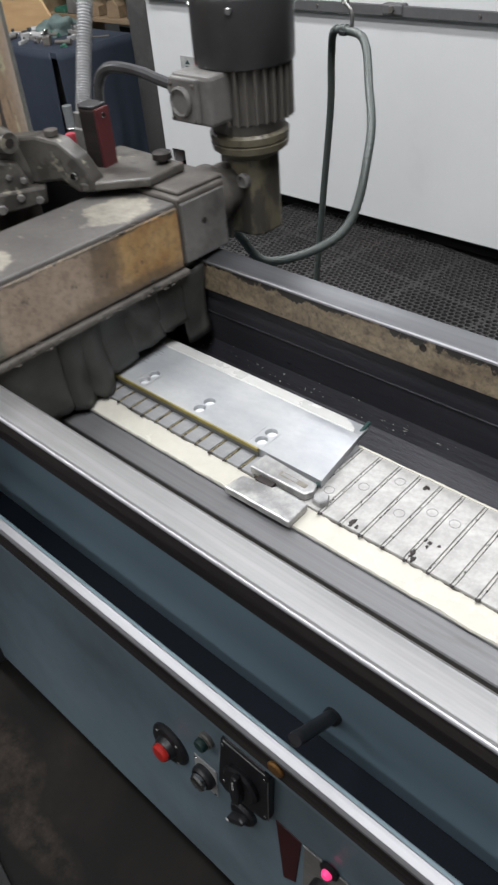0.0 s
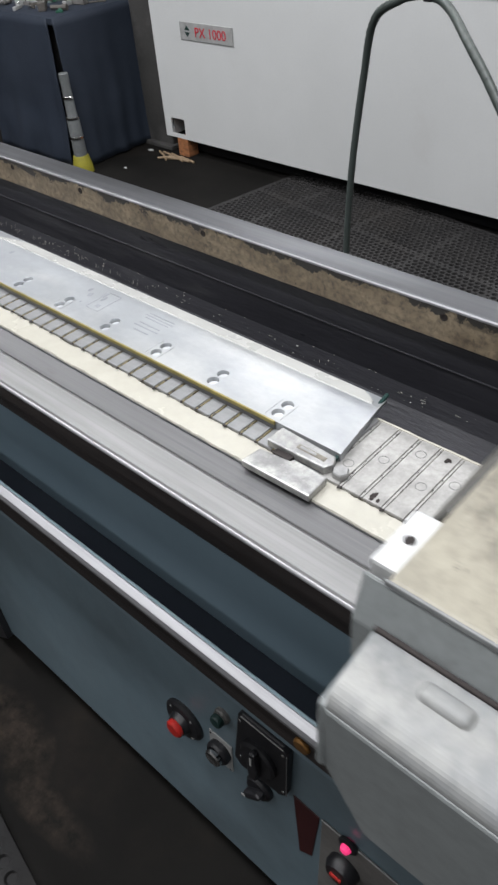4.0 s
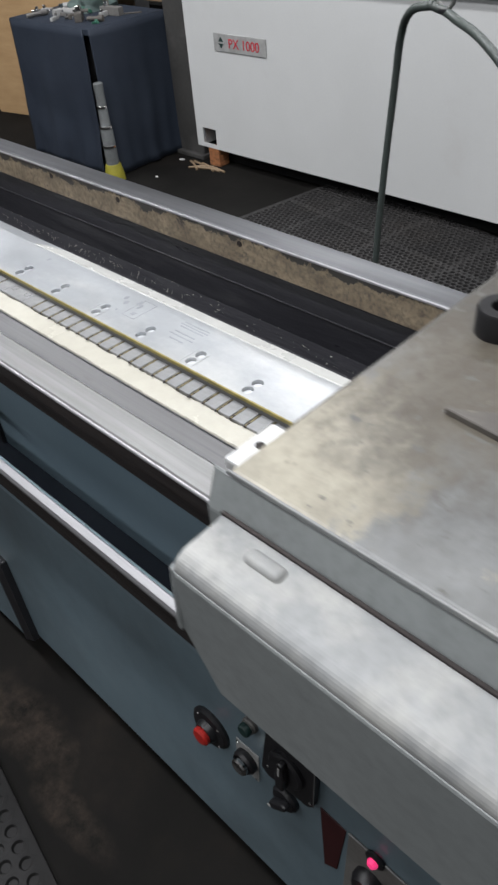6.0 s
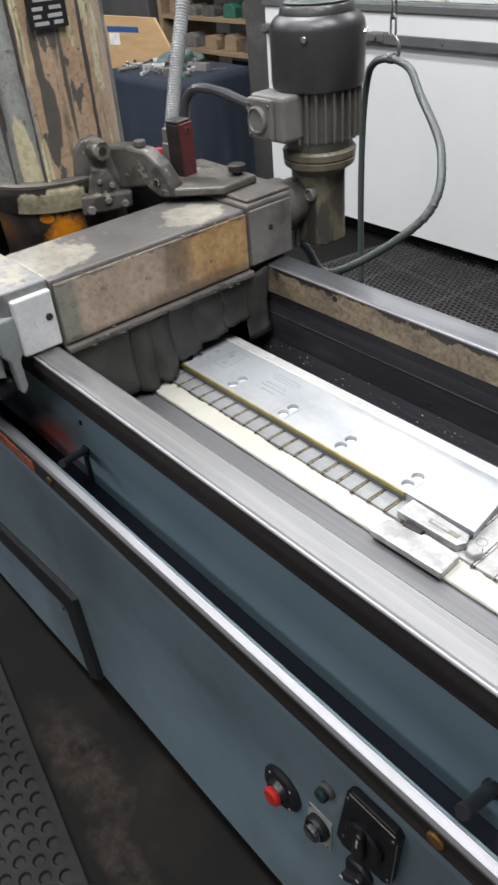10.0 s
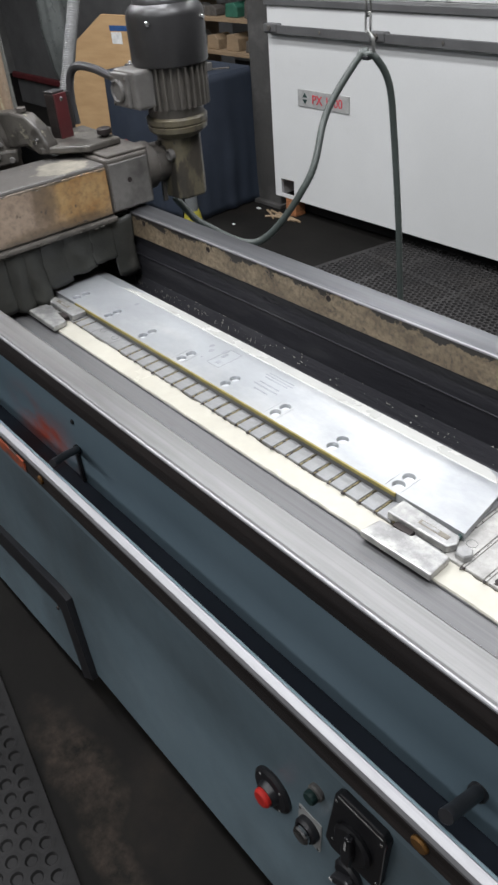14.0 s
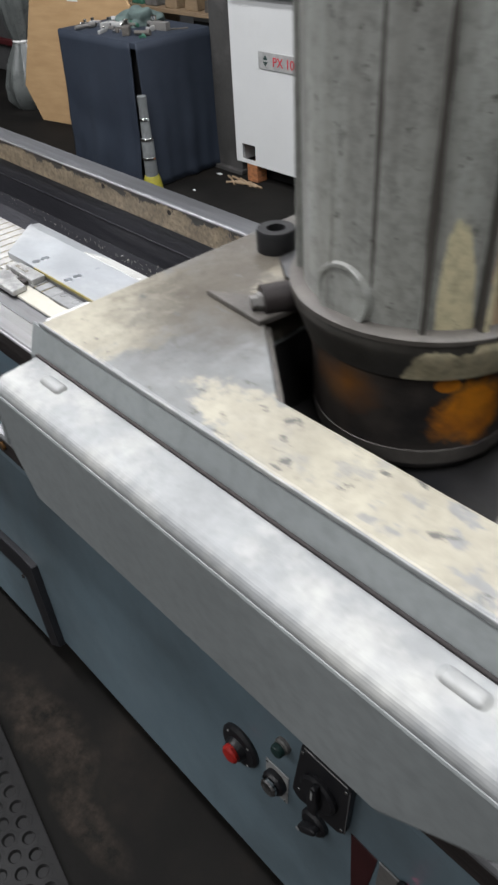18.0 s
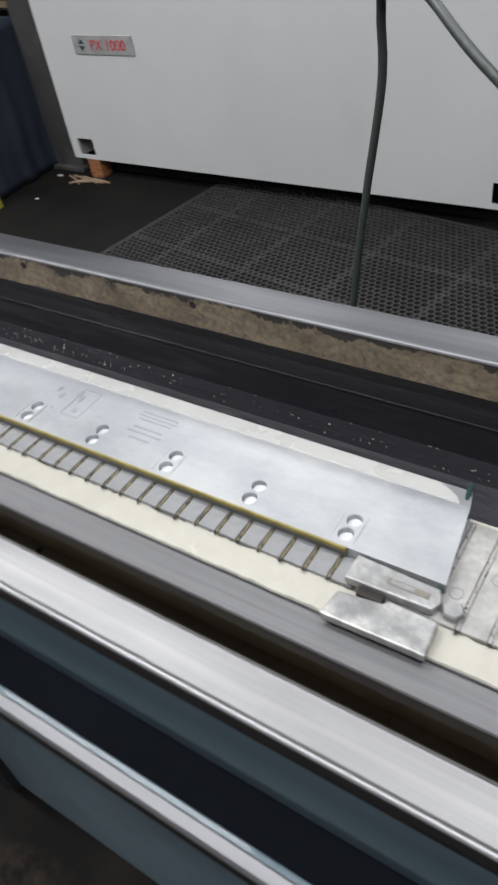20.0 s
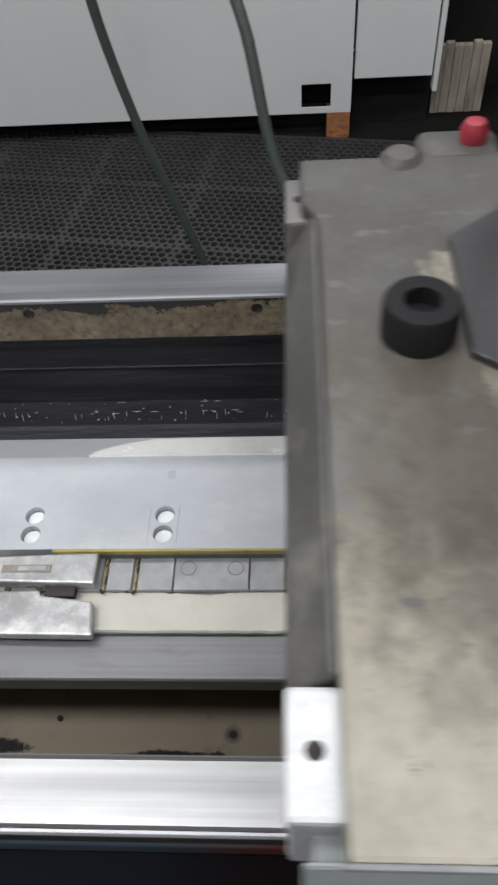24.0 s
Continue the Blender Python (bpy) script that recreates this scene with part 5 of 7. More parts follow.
# ---- the white machine cabinet behind ----
def white_cabinet():
    cab = thing("machine_cabinet", "long white steel machine cabinet with dark handrail standing on blocks", "machine cabinet")
    y = 2.085
    x0, x1 = -2.218, 0.026
    # front with two foot openings
    def front(a, b, z0, z1):
        return block(a, b, y, y + 0.006, z0, z1, 0.0, 1)
    bm = front(x0, x1, 0.190, 0.992)
    for a, b in ((x0, -2.168), (-2.070, -0.138), (-0.041, x1)):
        merge(bm, front(a, b, 0.092, 0.190))
    for a, b in ((-2.168, -2.070), (-0.138, -0.041)):
        merge(bm, front(a, b, 0.092, 0.112))
    part("front_panel", bm, WHITE, cab)
    part("side_panel", block(x0, x0 + 0.03, y + 0.031, 2.95, 0.092, 0.992, 0.002, 1), WHITE, cab)
    # Near-black sheet and bases put the shade behind and below into colour.
    part("inner_shade", block(x0 + 0.04, x1 - 0.03, y + 0.12, y + 0.14, 0.06, 0.5, 0), DARKWELL, cab)
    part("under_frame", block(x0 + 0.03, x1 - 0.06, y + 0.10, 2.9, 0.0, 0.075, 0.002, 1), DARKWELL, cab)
    part("top_trim", block(x0 - 0.01, 0.31, y - 0.012, y + 0.06, 0.994, 1.022, 0.003), CABTOP, cab, "dark grey top edge")
    part("top_panel", block(x0, 0.30, y + 0.05, 2.95, 0.992, 1.018, 0.002, 1), SIGNGREY, cab)
    part("upper_panel", block(x0 + 0.1, 0.30, y + 0.22, y + 0.26, 1.02, 1.9, 0.002, 1), SIGNGREY, cab, "grey upper panel")
    part("sill_rail", block(x0, 0.30, y + 0.10, y + 0.14, 1.02, 1.06, 0.003), ALU, cab)
    rail = part("handrail", block(x0 + 0.01, 0.0, y - 0.034, y - 0.026, 0.880, 0.918, 0.003), CABTOP, cab, "flat dark grey handrail")
    for x in (-2.16, -1.49, -0.80, -0.12):
        part("rail_bracket", block(x - 0.045, x + 0.045, y - 0.040, y, 0.885, 0.922, 0.006), CABTOP, rail)
        part("bolt", disc(0.012, y - 0.040, y - 0.050, (x, 0, 0.905), "y", 6, 0.001), IRON, rail)
    for x in (-1.83, -1.15, -0.45):
        part("bolt", disc(0.007, y - 0.034, y - 0.038, (x, 0, 0.900), "y", 10, 0.001), IRON, rail)
    # narrower unit beside the gap
    part("side_unit_panel", block(0.034, 0.284, y + 0.008, y + 0.04, 0.197, 0.992, 0.002, 1), WHITE, cab, "white side unit")
    part("side_unit_edge", block(0.288, 0.304, y - 0.004, y + 0.04, 0.150, 0.992, 0.002, 1), WHITE, cab)
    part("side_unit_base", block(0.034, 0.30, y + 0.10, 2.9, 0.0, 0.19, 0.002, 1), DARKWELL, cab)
    for zz in (0.29, 0.6, 0.9):
        part("hinge_pin", disc(0.004, y, y - 0.004, (0.030, 0, zz), "y", 8, 0.001), CHROME, cab)
    sign = part("model_sign", block(-2.015, -1.673, y - 0.005, y, 0.570, 0.646, 0.001, 1), SIGNGREY, cab, "grey plate with red letters")
    lettering("PX 1000", 0.058, pose(-1.815, y - 0.0056, 0.606, 90), SIGNRED, sign, "red raised lettering")
    part("maker_mark", prism([(-1.985, 0.608), (-1.965, 0.632), (-1.945, 0.608), (-1.965, 0.584)], "y", y - 0.005, y - 0.0065), SIGNDARK, sign)
    part("maker_mark", block(-1.990, -1.940, y - 0.0066, y - 0.0052, 0.604, 0.612, 0), SIGNGREY, sign)
    return cab


white_cabinet()
for x in (-0.0135, -2.10):
    ft = thing("wood_block", "small reddish wooden block under the cabinet's corner", "wood block", "cabinet blocks", at=(x, 2.12, 0))
    part("body", block(-0.0385, 0.0385, -0.035, 0.035, 0, 0.0915, 0.002), WOODRED, ft)


def right_corner():
    rb = thing("ribbed_board", "pale ribbed board leaning in the dark gap beside the cabinet", "board", at=(0.40, 2.24, 0))
    for k in range(6):
        part("rib", block(-0.085 + k * 0.030, -0.0555 + k * 0.030, -0.012 + 0.002 * (k % 2), 0.012, 0.0, 0.232 + 0.006 * math.sin(k * 1.9), 0.003), PALLET, rb)
    part("backing", block(-0.08, 0.09, 0.0115, 0.022, 0.0, 0.225, 0.002), PALLET, rb)
    tagged(part("dark_locker", block(0.33, 1.6, 2.40, 2.9, 0.0, 1.3, 0.006), DARKWELL), "black painted steel locker in the gap", "locker")


right_corner()


# ---- cloth-covered tool table and the things by it ----
def tool_table():
    tb = thing("tool_table", "tool table draped to the floor with navy blue cloth", "table")
    x0, x1, y0, y1, zt = -3.15, -2.45, 1.68, 2.16, 0.70
    part("tabletop", block(x0, x1, y0, y1, zt - 0.03, zt, 0.004), CLOTH, tb, "navy cloth over the top")

    def drape(a, b, name, flare, seed):
        bm = bmesh.new()
        nu, nv = 40, 18
        a, b = Vector(a), Vector(b)
        out = (b - a).cross(Vector((0, 0, 1))).normalized()
        grid = []
        for j in range(nv + 1):
            row = []
            for i in range(nu + 1):
                u, v = i / nu, j / nv
                fold = (math.sin(u * 17 + seed) * 0.5 + math.sin(u * 31 + seed * 2) * 0.3) * v * 0.010 + noise.noise((u * 5, v * 4, seed)) * 0.014 * v
                q = a.lerp(b, u) + out * (flare * v * (0.4 + 0.6 * v) + fold)
                row.append(bm.verts.new((q.x, q.y, zt - 0.004 - (zt - 0.012) * v)))
            grid.append(row)
        for j in range(nv):
            for i in range(nu):
                bm.faces.new((grid[j][i], grid[j][i + 1], grid[j + 1][i + 1], grid[j + 1][i]))
        ob = part(name, bm, CLOTH, tb, "hanging navy cloth", True)
        md = ob.modifiers.new("thick", "SOLIDIFY")
        md.thickness = 0.003
    drape((x0, y0, 0), (x1 - 0.045, y0, 0), "front_drape", 0.03, 1.0)
    drape((x1, y0 + 0.0, 0), (x1, y1, 0), "side_drape", 0.02, 4.0)
    # Dark block stands for the shade under the cloth.
    part("underside_shade", block(x0 + 0.03, x1 - 0.05, y0 + 0.04, y1, 0.0, zt - 0.04, 0), DARKWELL, tb)
    return tb


tool_table()


def table_tools():
    rnd = random.Random(11)
    for k in range(26):
        x, y = rnd.uniform(-3.05, -2.52), rnd.uniform(1.74, 2.1)
        m = rnd.choice((IRON, CHROME, JBOX, GREENBITS, SIGNGREY, IRON))
        tl = thing("hand_tool", "small steel tool lying among others on the cloth", "tool", "tools on the table", at=(x, y, 0.70))
        tl.rotation_euler[2] = rnd.uniform(0, 6.28)
        ln, r = rnd.uniform(0.05, 0.14), rnd.uniform(0.007, 0.018)
        kind = k % 3
        if kind == 0:
            part("shaft", lathe([(r, -ln / 2), (r, ln * 0.2), (r * 1.5, ln * 0.22), (r * 1.5, ln / 2), (r * 0.9, ln / 2), (0, ln / 2)], (0, 0, r * 1.5), "x", 10), m, tl, "", True)
        elif kind == 1:
            part("jaw", block(-ln / 2, ln / 2, -r, r, 0.0, r * 2.2, 0.003), m, tl)
            part("screw_end", disc(r * 0.8, 0, r * 3.6, (ln * 0.25, 0, 0), "z", 10), CHROME, tl)
        else:
            part("wrench", prism([(-ln / 2, -r), (ln * 0.3, -r * 0.6), (ln / 2, -r * 1.6), (ln * 0.42, 0), (ln / 2, r * 1.6), (ln * 0.3, r * 0.6), (-ln / 2, r)], "z", 0.0, r, 0.0015), m, tl)
    rag = thing("green_rag", "crumpled grey-green rag among the tools", "rag", at=(-2.85, 2.02, 0.70))
    bm = bmesh.new()
    bmesh.ops.create_icosphere(bm, subdivisions=4, radius=0.11)
    for v in bm.verts:
        v.co *= 1 + 0.5 * noise.noise(v.co * 14)
        v.co.z = max(v.co.z * 0.7, 0.0)
    part("cloth", bm, surface("grey_green_rag_cloth", (0.10, 0.14, 0.13), (0.06, 0.085, 0.08), 20, 0.85), rag, "", True)


table_tools()


def tube_stand():
    st = thing("tube_stand", "grey ringed tube standing in a yellow foot at the table's corner", "tube", at=(-2.415, 1.655, 0))
    part("foot", lathe([(0.055, 0.0), (0.052, 0.03), (0.042, 0.075), (0.038, 0.085), (0, 0.085)], (0, 0, 0), "z", 16), YELLOW, st, "yellow rubber foot", True)
    part("tube", lathe([(0.034, 0.07), (0.032, 0.26), (0.026, 0.27), (0.022, 0.44), (0, 0.45)], (0, 0, 0), "z", 16), GREYTUBE, st, "", True)
    for z, r in ((0.17, 0.036), (0.265, 0.035), (0.36, 0.027)):
        part("ring", disc(r, z, z + 0.012, (0, 0, 0), "z", 16), CHROME, st)
    part("cap", disc(0.024, 0.44, 0.475, (0, 0, 0), "z", 16), GREYTUBE, st)


tube_stand()


def plywood_and_rack():
    ply = thing("plywood_sheet", "bare plywood offcut with cut corners standing behind the tool table", "plywood")
    ply.matrix_world = pose(-4.13, 2.0, 0, 0, 0, 12)
    part("sheet", prism([(-0.120, 0.215), (-0.01, 0.0), (0.86, 0.0), (0.98, 0.40), (0.94, 0.73), (0.84, 0.885), (0.37, 0.895), (0.10, 0.745)], "y", 0.0, 0.018, 0.002, 1), PLY, ply)
    part("blue_tape", block(0.43, 0.70, -0.0015, 0.0, 0.806, 0.836, 0), plain("blue_tape", (0.03, 0.09, 0.25), 0.5), ply)
    part("white_tag", block(0.44, 0.53, -0.0025, 0.0, 0.735, 0.800, 0), PAPER, ply)
    sack = thing("plastic_sack", "grey-green plastic sack tied in the middle beside the plywood", "sack", at=(-4.52, 2.16, 0))
    bm = lathe([(0.0, 0.0), (0.12, 0.0), (0.17, 0.06), (0.175, 0.16), (0.13, 0.29), (0.07, 0.40), (0.055, 0.43), (0.09, 0.52), (0.115, 0.75), (0.11, 1.0), (0.0, 1.04)], (0, 0, 0), "z", 36)
    for v in bm.verts:
        a = math.atan2(v.co.y, v.co.x)
        k = 1 + 0.07 * math.sin(9 * a + 3 * v.co.z) + 0.10 * noise.noise(v.co * 9)
        v.co.x, v.co.y = v.co.x * k, v.co.y * k
    part("body", bm, surface("grey_plastic_sheet", (0.125, 0.135, 0.130), (0.085, 0.093, 0.090), 9, 0.3, grain=40, bump=0.3), sack, "", True)
    part("tie", lathe([(0.060, 0.420), (0.066, 0.430), (0.060, 0.440)], (0, 0, 0), "z", 20), PAPER, sack, "pale tie", True)
    rk = thing("shelf_rack", "old wooden shelf rack loaded with green and metal parts", "shelf", at=(-3.0, 2.75, 0))
    for z in (0.28, 0.46, 0.64, 0.82, 1.0, 1.18):
        part("shelf", block(-0.75, 0.55, -0.22, 0.22, z, z + 0.022, 0.002), SHELFWOOD, rk)
    for x in (-0.76, 0.56):
        part("upright", block(x - 0.02, x + 0.02, -0.22, 0.22, 0.0, 1.5, 0.003), SHELFWOOD, rk)
    rnd = random.Random(3)
    for z in (0.46, 0.64, 0.82, 1.0):
        for k in range(7):
            box = thing("stored_part", "small green or steel part stored on the rack", "machine part", "parts on the rack", at=(-3.65 + k * 0.18 + rnd.uniform(-0.03, 0.03), 2.62, z + 0.022))
            h = rnd.uniform(0.03, 0.10)
            part("body", prism([(-0.06, 0), (0.06, 0), (0.055, h * 0.7), (0.02, h), (-0.05, h * 0.9)], "y", -0.06, 0.06, 0.006), rnd.choice((GREENBITS, IRON, JBOX, SHELFWOOD, GREENBITS)), box)
    post = thing("steel_post", "dark grey square steel post beside the cabinet", "post", at=(-2.34, 2.24, 0))
    part("shaft", block(-0.10, 0.10, -0.10, 0.10, 0.0, CEIL, 0.008), PILLAR, post)
    part("base_plate", block(-0.13, 0.12, -0.13, 0.13, 0.0, 0.02, 0.003), PILLAR, post)
    dk = thing("dark_locker", "black machine housing behind the plywood", "locker", at=(-5.2, 2.9, 0))
    part("body", block(-1.2, 1.2, -0.3, 0.4, 0.0, 1.6, 0.01), CABTOP, dk)
    part("red_rail", block(-1.2, 1.2, -0.34, -0.30, 0.22, 0.27, 0.01), REDPLATE, dk)
    gb = thing("grey_tank", "tall dark grey machine hood standing far behind", "machine", at=(-6.6, 1.2, 0))
    part("body", lathe([(0.55, 0), (0.55, 1.6), (0.45, 1.9), (0, 1.95)], (0, 0, 0), "z", 28), PILLAR, gb, "", True)


plywood_and_rack()


def floor_scraps():
    rnd = random.Random(8)
    for k, (x, y) in enumerate(((-2.25, 1.80), (-2.33, 2.05), (-1.28, 2.03), (0.45, 1.35))):
        sc = thing("paper_scrap", "small white paper scrap on the floor", "scrap", "scraps", at=(x, y, 0.0))
        a = rnd.uniform(0.006, 0.016)
        part("sheet", prism([(-a, -a * 0.5), (a * 0.8, -a * 0.6), (a, a * 0.4), (-a * 0.6, a * 0.6)], "z", 0.0005, 0.004, 0), PAPER, sc)
    for k in range(6):
        st = thing("wood_splinter", "brown splinter of wood by the cabinet's foot", "splinter", "splinters", at=(-2.20 + k * 0.03, 2.02 + 0.02 * (k % 2), 0.006))
        st.rotation_euler[2] = rnd.uniform(-0.6, 0.6)
        part("stick", tube([(-0.07, 0, 0), (0.0, 0.004, 0.004), (0.07, 0, 0)], 0.006, 6), SHELFWOOD, st)


floor_scraps()


# ---- rubber mats with holes ----
def holed_mat(nx, ny, pitch, hole, thick, bars=((), ()), rows=0.866, floor_z=0.001, closed=False):
    """Sheet of six-sided cells with round holes through it, staggered; bars: rows and columns left solid."""
    verts, faces = [], []
    n = 12
    for j in range(ny):
        for i in range(nx):
            cx, cy = (i + 0.5 + 0.5 * (j % 2)) * pitch, (j + 0.6) * pitch * rows
            b = len(verts)
            outer = []
            for k in range(n):
                a = 2 * math.pi * k / n
                r = pitch * (0.5 if k % 2 == 0 else 0.57735)
                outer.append((cx + math.cos(a) * r, cy + math.sin(a) * r * rows / 0.866))
            verts += [(u, v, thick) for u, v in outer]
            if i in bars[0] or j in bars[1]:
                hole_r = hole * 0.62
            else:
                hole_r = hole
            for rr, zz in ((hole_r * 1.12, thick + 0.0008), (hole_r, thick - 0.0012), (hole_r * (0.82 if closed else 1.0), floor_z)):
                verts += [(cx + math.cos(2 * math.pi * k / n) * rr, cy + math.sin(2 * math.pi * k / n) * rr, zz) for k in range(n)]
            for k in range(n):
                m = (k + 1) % n
                for r in range(3):
                    o = b + r * n
                    faces.append((o + k, o + m, o + n + m, o + n + k))
            if closed:
                faces.append(tuple(range(b + 3 * n, b + 4 * n)))
    # plain border
    w, h, e = (nx + 0.5) * pitch, (ny + 0.2) * pitch * rows, pitch * 0.62
    for u0, u1, v0, v1 in ((-e * 0.4, e, 0, h), (w - e, w + e * 0.4, 0, h), (-e * 0.4, w + e * 0.4, -e * 0.5, e * 0.5), (-e * 0.4, w + e * 0.4, h - e * 0.5, h + e * 0.5)):
        b = len(verts)
        z = thick - 0.0006 if v1 - v0 > pitch * 3 else thick - 0.0009
        verts += [(u0, v0, z), (u1, v0, z), (u1, v1, z), (u0, v1, z), (u0, v0, 0.0005), (u1, v0, 0.0005), (u1, v1, 0.0005), (u0, v1, 0.0005)]
        faces += [(b, b + 1, b + 2, b + 3), (b, b + 4, b + 5, b + 1), (b + 1, b + 5, b + 6, b + 2), (b + 2, b + 6, b + 7, b + 3), (b + 3, b + 7, b + 4, b)]
    me = bpy.data.meshes.new("mat")
    me.from_pydata(verts, [], faces)
    me.materials.append(MATRUBBER)
    return me


def mats():
    ob = new("rubber_mat", holed_mat(63, 71, 0.0262, 0.0102, 0.014, ((9, 23, 37, 51), (14, 28, 42, 56))))
    ob.matrix_world = pose(-1.648, 0.68, 0, 0, 0, -9.0)
    tagged(ob, "black honeycomb rubber floor mat between grinder and cabinet", "floor mat", kind="stuff")
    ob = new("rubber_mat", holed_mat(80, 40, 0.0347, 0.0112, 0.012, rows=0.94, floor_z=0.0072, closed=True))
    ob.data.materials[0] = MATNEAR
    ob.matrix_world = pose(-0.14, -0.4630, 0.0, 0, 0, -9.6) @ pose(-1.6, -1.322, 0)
    tagged(ob, "black rubber floor mat with round dimples before the grinder", "floor mat", kind="stuff")


mats()


# ---- the travelling grinding carriage ----
def carriage():
    car = thing("grinding_carriage", "worn grey and cream grinding carriage with column riding on the rails", "grinding head")
    zt = 1.025
    cshape = [(-0.688, -0.300), (-0.060, -0.300), (-0.052, -0.290), (-0.052, -0.226), (-0.403, -0.226), (-0.516, -0.135), (-0.516, 0.150), (-0.185, 0.150), (-0.185, 0.200), (-0.700, 0.200), (-0.700, 0.140), (-0.688, 0.120)]
    part("top_plate", prism(cshape, "z", 0.990, zt, 0.003), PLATE, car, "top plate in chipped grey and cream paint")
    side = [(-0.702, -0.312), (-0.062, -0.312), (-0.048, -0.296), (-0.048, -0.2275), (-0.404, -0.2275), (-0.518, -0.136), (-0.518, 0.151), (-0.186, 0.151), (-0.186, 0.203), (-0.705, 0.203)]
    part("body_casting", prism(side, "z", 0.932, 0.992, 0.004), COVERFACE, car, "grey painted casting")
    part("cover_seam", block(-0.686, -0.060, -0.3165, -0.3130, 0.9900, 0.9935, 0.0005, 1), BLACKSTEEL, car, "dark seam beside the way cover")
    part("plate_edge", block(-0.690, -0.062, -0.3022, -0.2995, 1.0205, 1.0256, 0.0012, 2), COVER, car, "pale worn edge of the top plate")
    part("side_skirt", prism([(-0.3135, 0.985), (-0.3005, 1.020), (-0.2985, 1.020), (-0.3075, 0.940), (-0.3135, 0.940)], "x", -0.706, -0.058, 0.0015, 1), COVERFACE, car, "grey sloping edge of the casting")
    # end blocks with screw holes
    for x0, x1, y0, y1, z0, z1 in ((-0.074, -0.043, -0.285, -0.227, 0.931, 1.013), (-0.713, -0.687, -0.284, -0.226, 0.931, 1.013), (-0.712, -0.690, 0.132, 0.192, 0.931, 1.013)):
        bl = part("wiper_block", block(x0, x1, y0, y1, z0, z1, 0.003), JBOX if y0 > 0 else ALU, car, "grey metal wiper block" if y0 > 0 else "bright metal wiper block")
        part("screw_hole", disc(0.0045, z1 - 0.001, z1 + 0.0008, ((x0 + x1) / 2, (y0 + y1) / 2, 0), "z", 12, 0.0003), BLACKSTEEL, bl)
        xo = x1 if x1 > -0.3 else x0
        sg = 1 if x1 > -0.3 else -1
        part("screw_hole", disc(0.0055, xo - sg * 0.001, xo + sg * 0.0008, (0, -0.238 if y0 < 0 else 0.16, 0.976), "x", 12, 0.0003), BLACKSTEEL, bl)
    # crossbeam
    bmm = part("crossbeam", block(-0.186, -0.047, -0.225, 0.121, 0.918, 1.0225, 0.004), BEAM, car, "crossbeam, dark worn top with tan stained side")
    part("beam_side", block(-0.0475, -0.0425, -0.222, 0.119, 0.926, 1.0165, 0.002), BEAMSIDE, bmm, "stained tan painted side")
    part("beam_lip", block(-0.050, -0.036, -0.224, 0.125, 0.9125, 0.9225, 0.003), IRON, bmm, "grimy dark lip with screws")
    for k in range(9):
        part("lip_screw", disc(0.0042, -0.0365, -0.0350, (0, -0.20 + k * 0.038, 0.9175), "x", 8, 0.001), IRON, bmm)
    rnd = random.Random(21)
    crust = bmesh.new()
    for _ in range(40):
        clot(crust, -0.0365 + rnd.gauss(0, 0.0015), rnd.uniform(-0.222, 0.122), 0.9175 + rnd.gauss(0, 0.004), rnd.uniform(0.0012, 0.0026), rnd, rnd.uniform(1.2, 3.0))
    for _ in range(60):
        clot(crust, -0.0428 + rnd.gauss(0, 0.0005), rnd.uniform(-0.220, 0.118), rnd.choice((1.0165, 1.0165, 0.928)) + rnd.gauss(0, 0.003), rnd.uniform(0.001, 0.0026), rnd, rnd.uniform(1.2, 3.0))
    part("grime_crust", crust, IRON, bmm, "grimy crust along the beam's edges", True)["kind"] = "stuff"
    cap = part("far_cap", prism([(-0.200, 0.1215), (-0.043, 0.1215), (-0.043, 0.215), (-0.060, 0.228), (-0.200, 0.228)], "z", 0.926, 1.028, 0.004), IRON, car, "dark grey cap at the beam's end")
    part("cap_plate", block(-0.0435, -0.039, 0.124, 0.212, 0.930, 1.020, 0.002), JBOX, cap, "grey end plate")
    part("screw_hole", disc(0.005, -0.0392, -0.0382, (0, 0.166, 0.983), "x", 12, 0.0003), BLACKSTEEL, cap)
    part("red_lever", tube([(-0.185, 0.236, 1.000), (-0.178, 0.242, 1.014), (-0.165, 0.246, 1.018)], 0.006, 10), WASHERED, cap, "small red lever", True)
    part("lid", block(-0.198, -0.050, 0.130, 0.222, 1.0275, 1.034, 0.003), IRON, cap, "dark grey lid")
    # rubber skirt flaps hanging into the bed
    for y0, y1, zb, bul in ((-0.220, -0.118, 0.806, 0.010), (-0.120, -0.082, 0.802, 0.045), (-0.084, -0.046, 0.806, 0.048), (-0.048, 0.004, 0.826, 0.012), (-0.002, 0.062, 0.836, 0.007), (0.058, 0.112, 0.842, 0.006), (0.108, 0.160, 0.800, 0.009)):
        bm = bmesh.new()
        n, m = 14, 10
        grid = []
        for jj in range(m + 1):
            row = []
            for ii in range(n + 1):
                u, v = ii / n, jj / m
                yy = y0 + (y1 - y0) * u
                bulge = math.sin(u * math.pi) * bul * 0.22 * (0.2 + v) + noise.noise((yy * 22, v * 2.0, 2.0)) * 0.009 * (0.15 + v) + 0.010 * v * v
                row.append(bm.verts.new((-0.050 + bulge - 0.004 * v, yy, 0.915 - (0.915 - zb) * v - 0.004 * v * math.sin(u * math.pi) + 0.004 * noise.noise((yy * 40, 7, v)))))
            grid.append(row)
        for jj in range(m):
            for ii in range(n):
                bm.faces.new((grid[jj][ii], grid[jj][ii + 1], grid[jj + 1][ii + 1], grid[jj + 1][ii]))
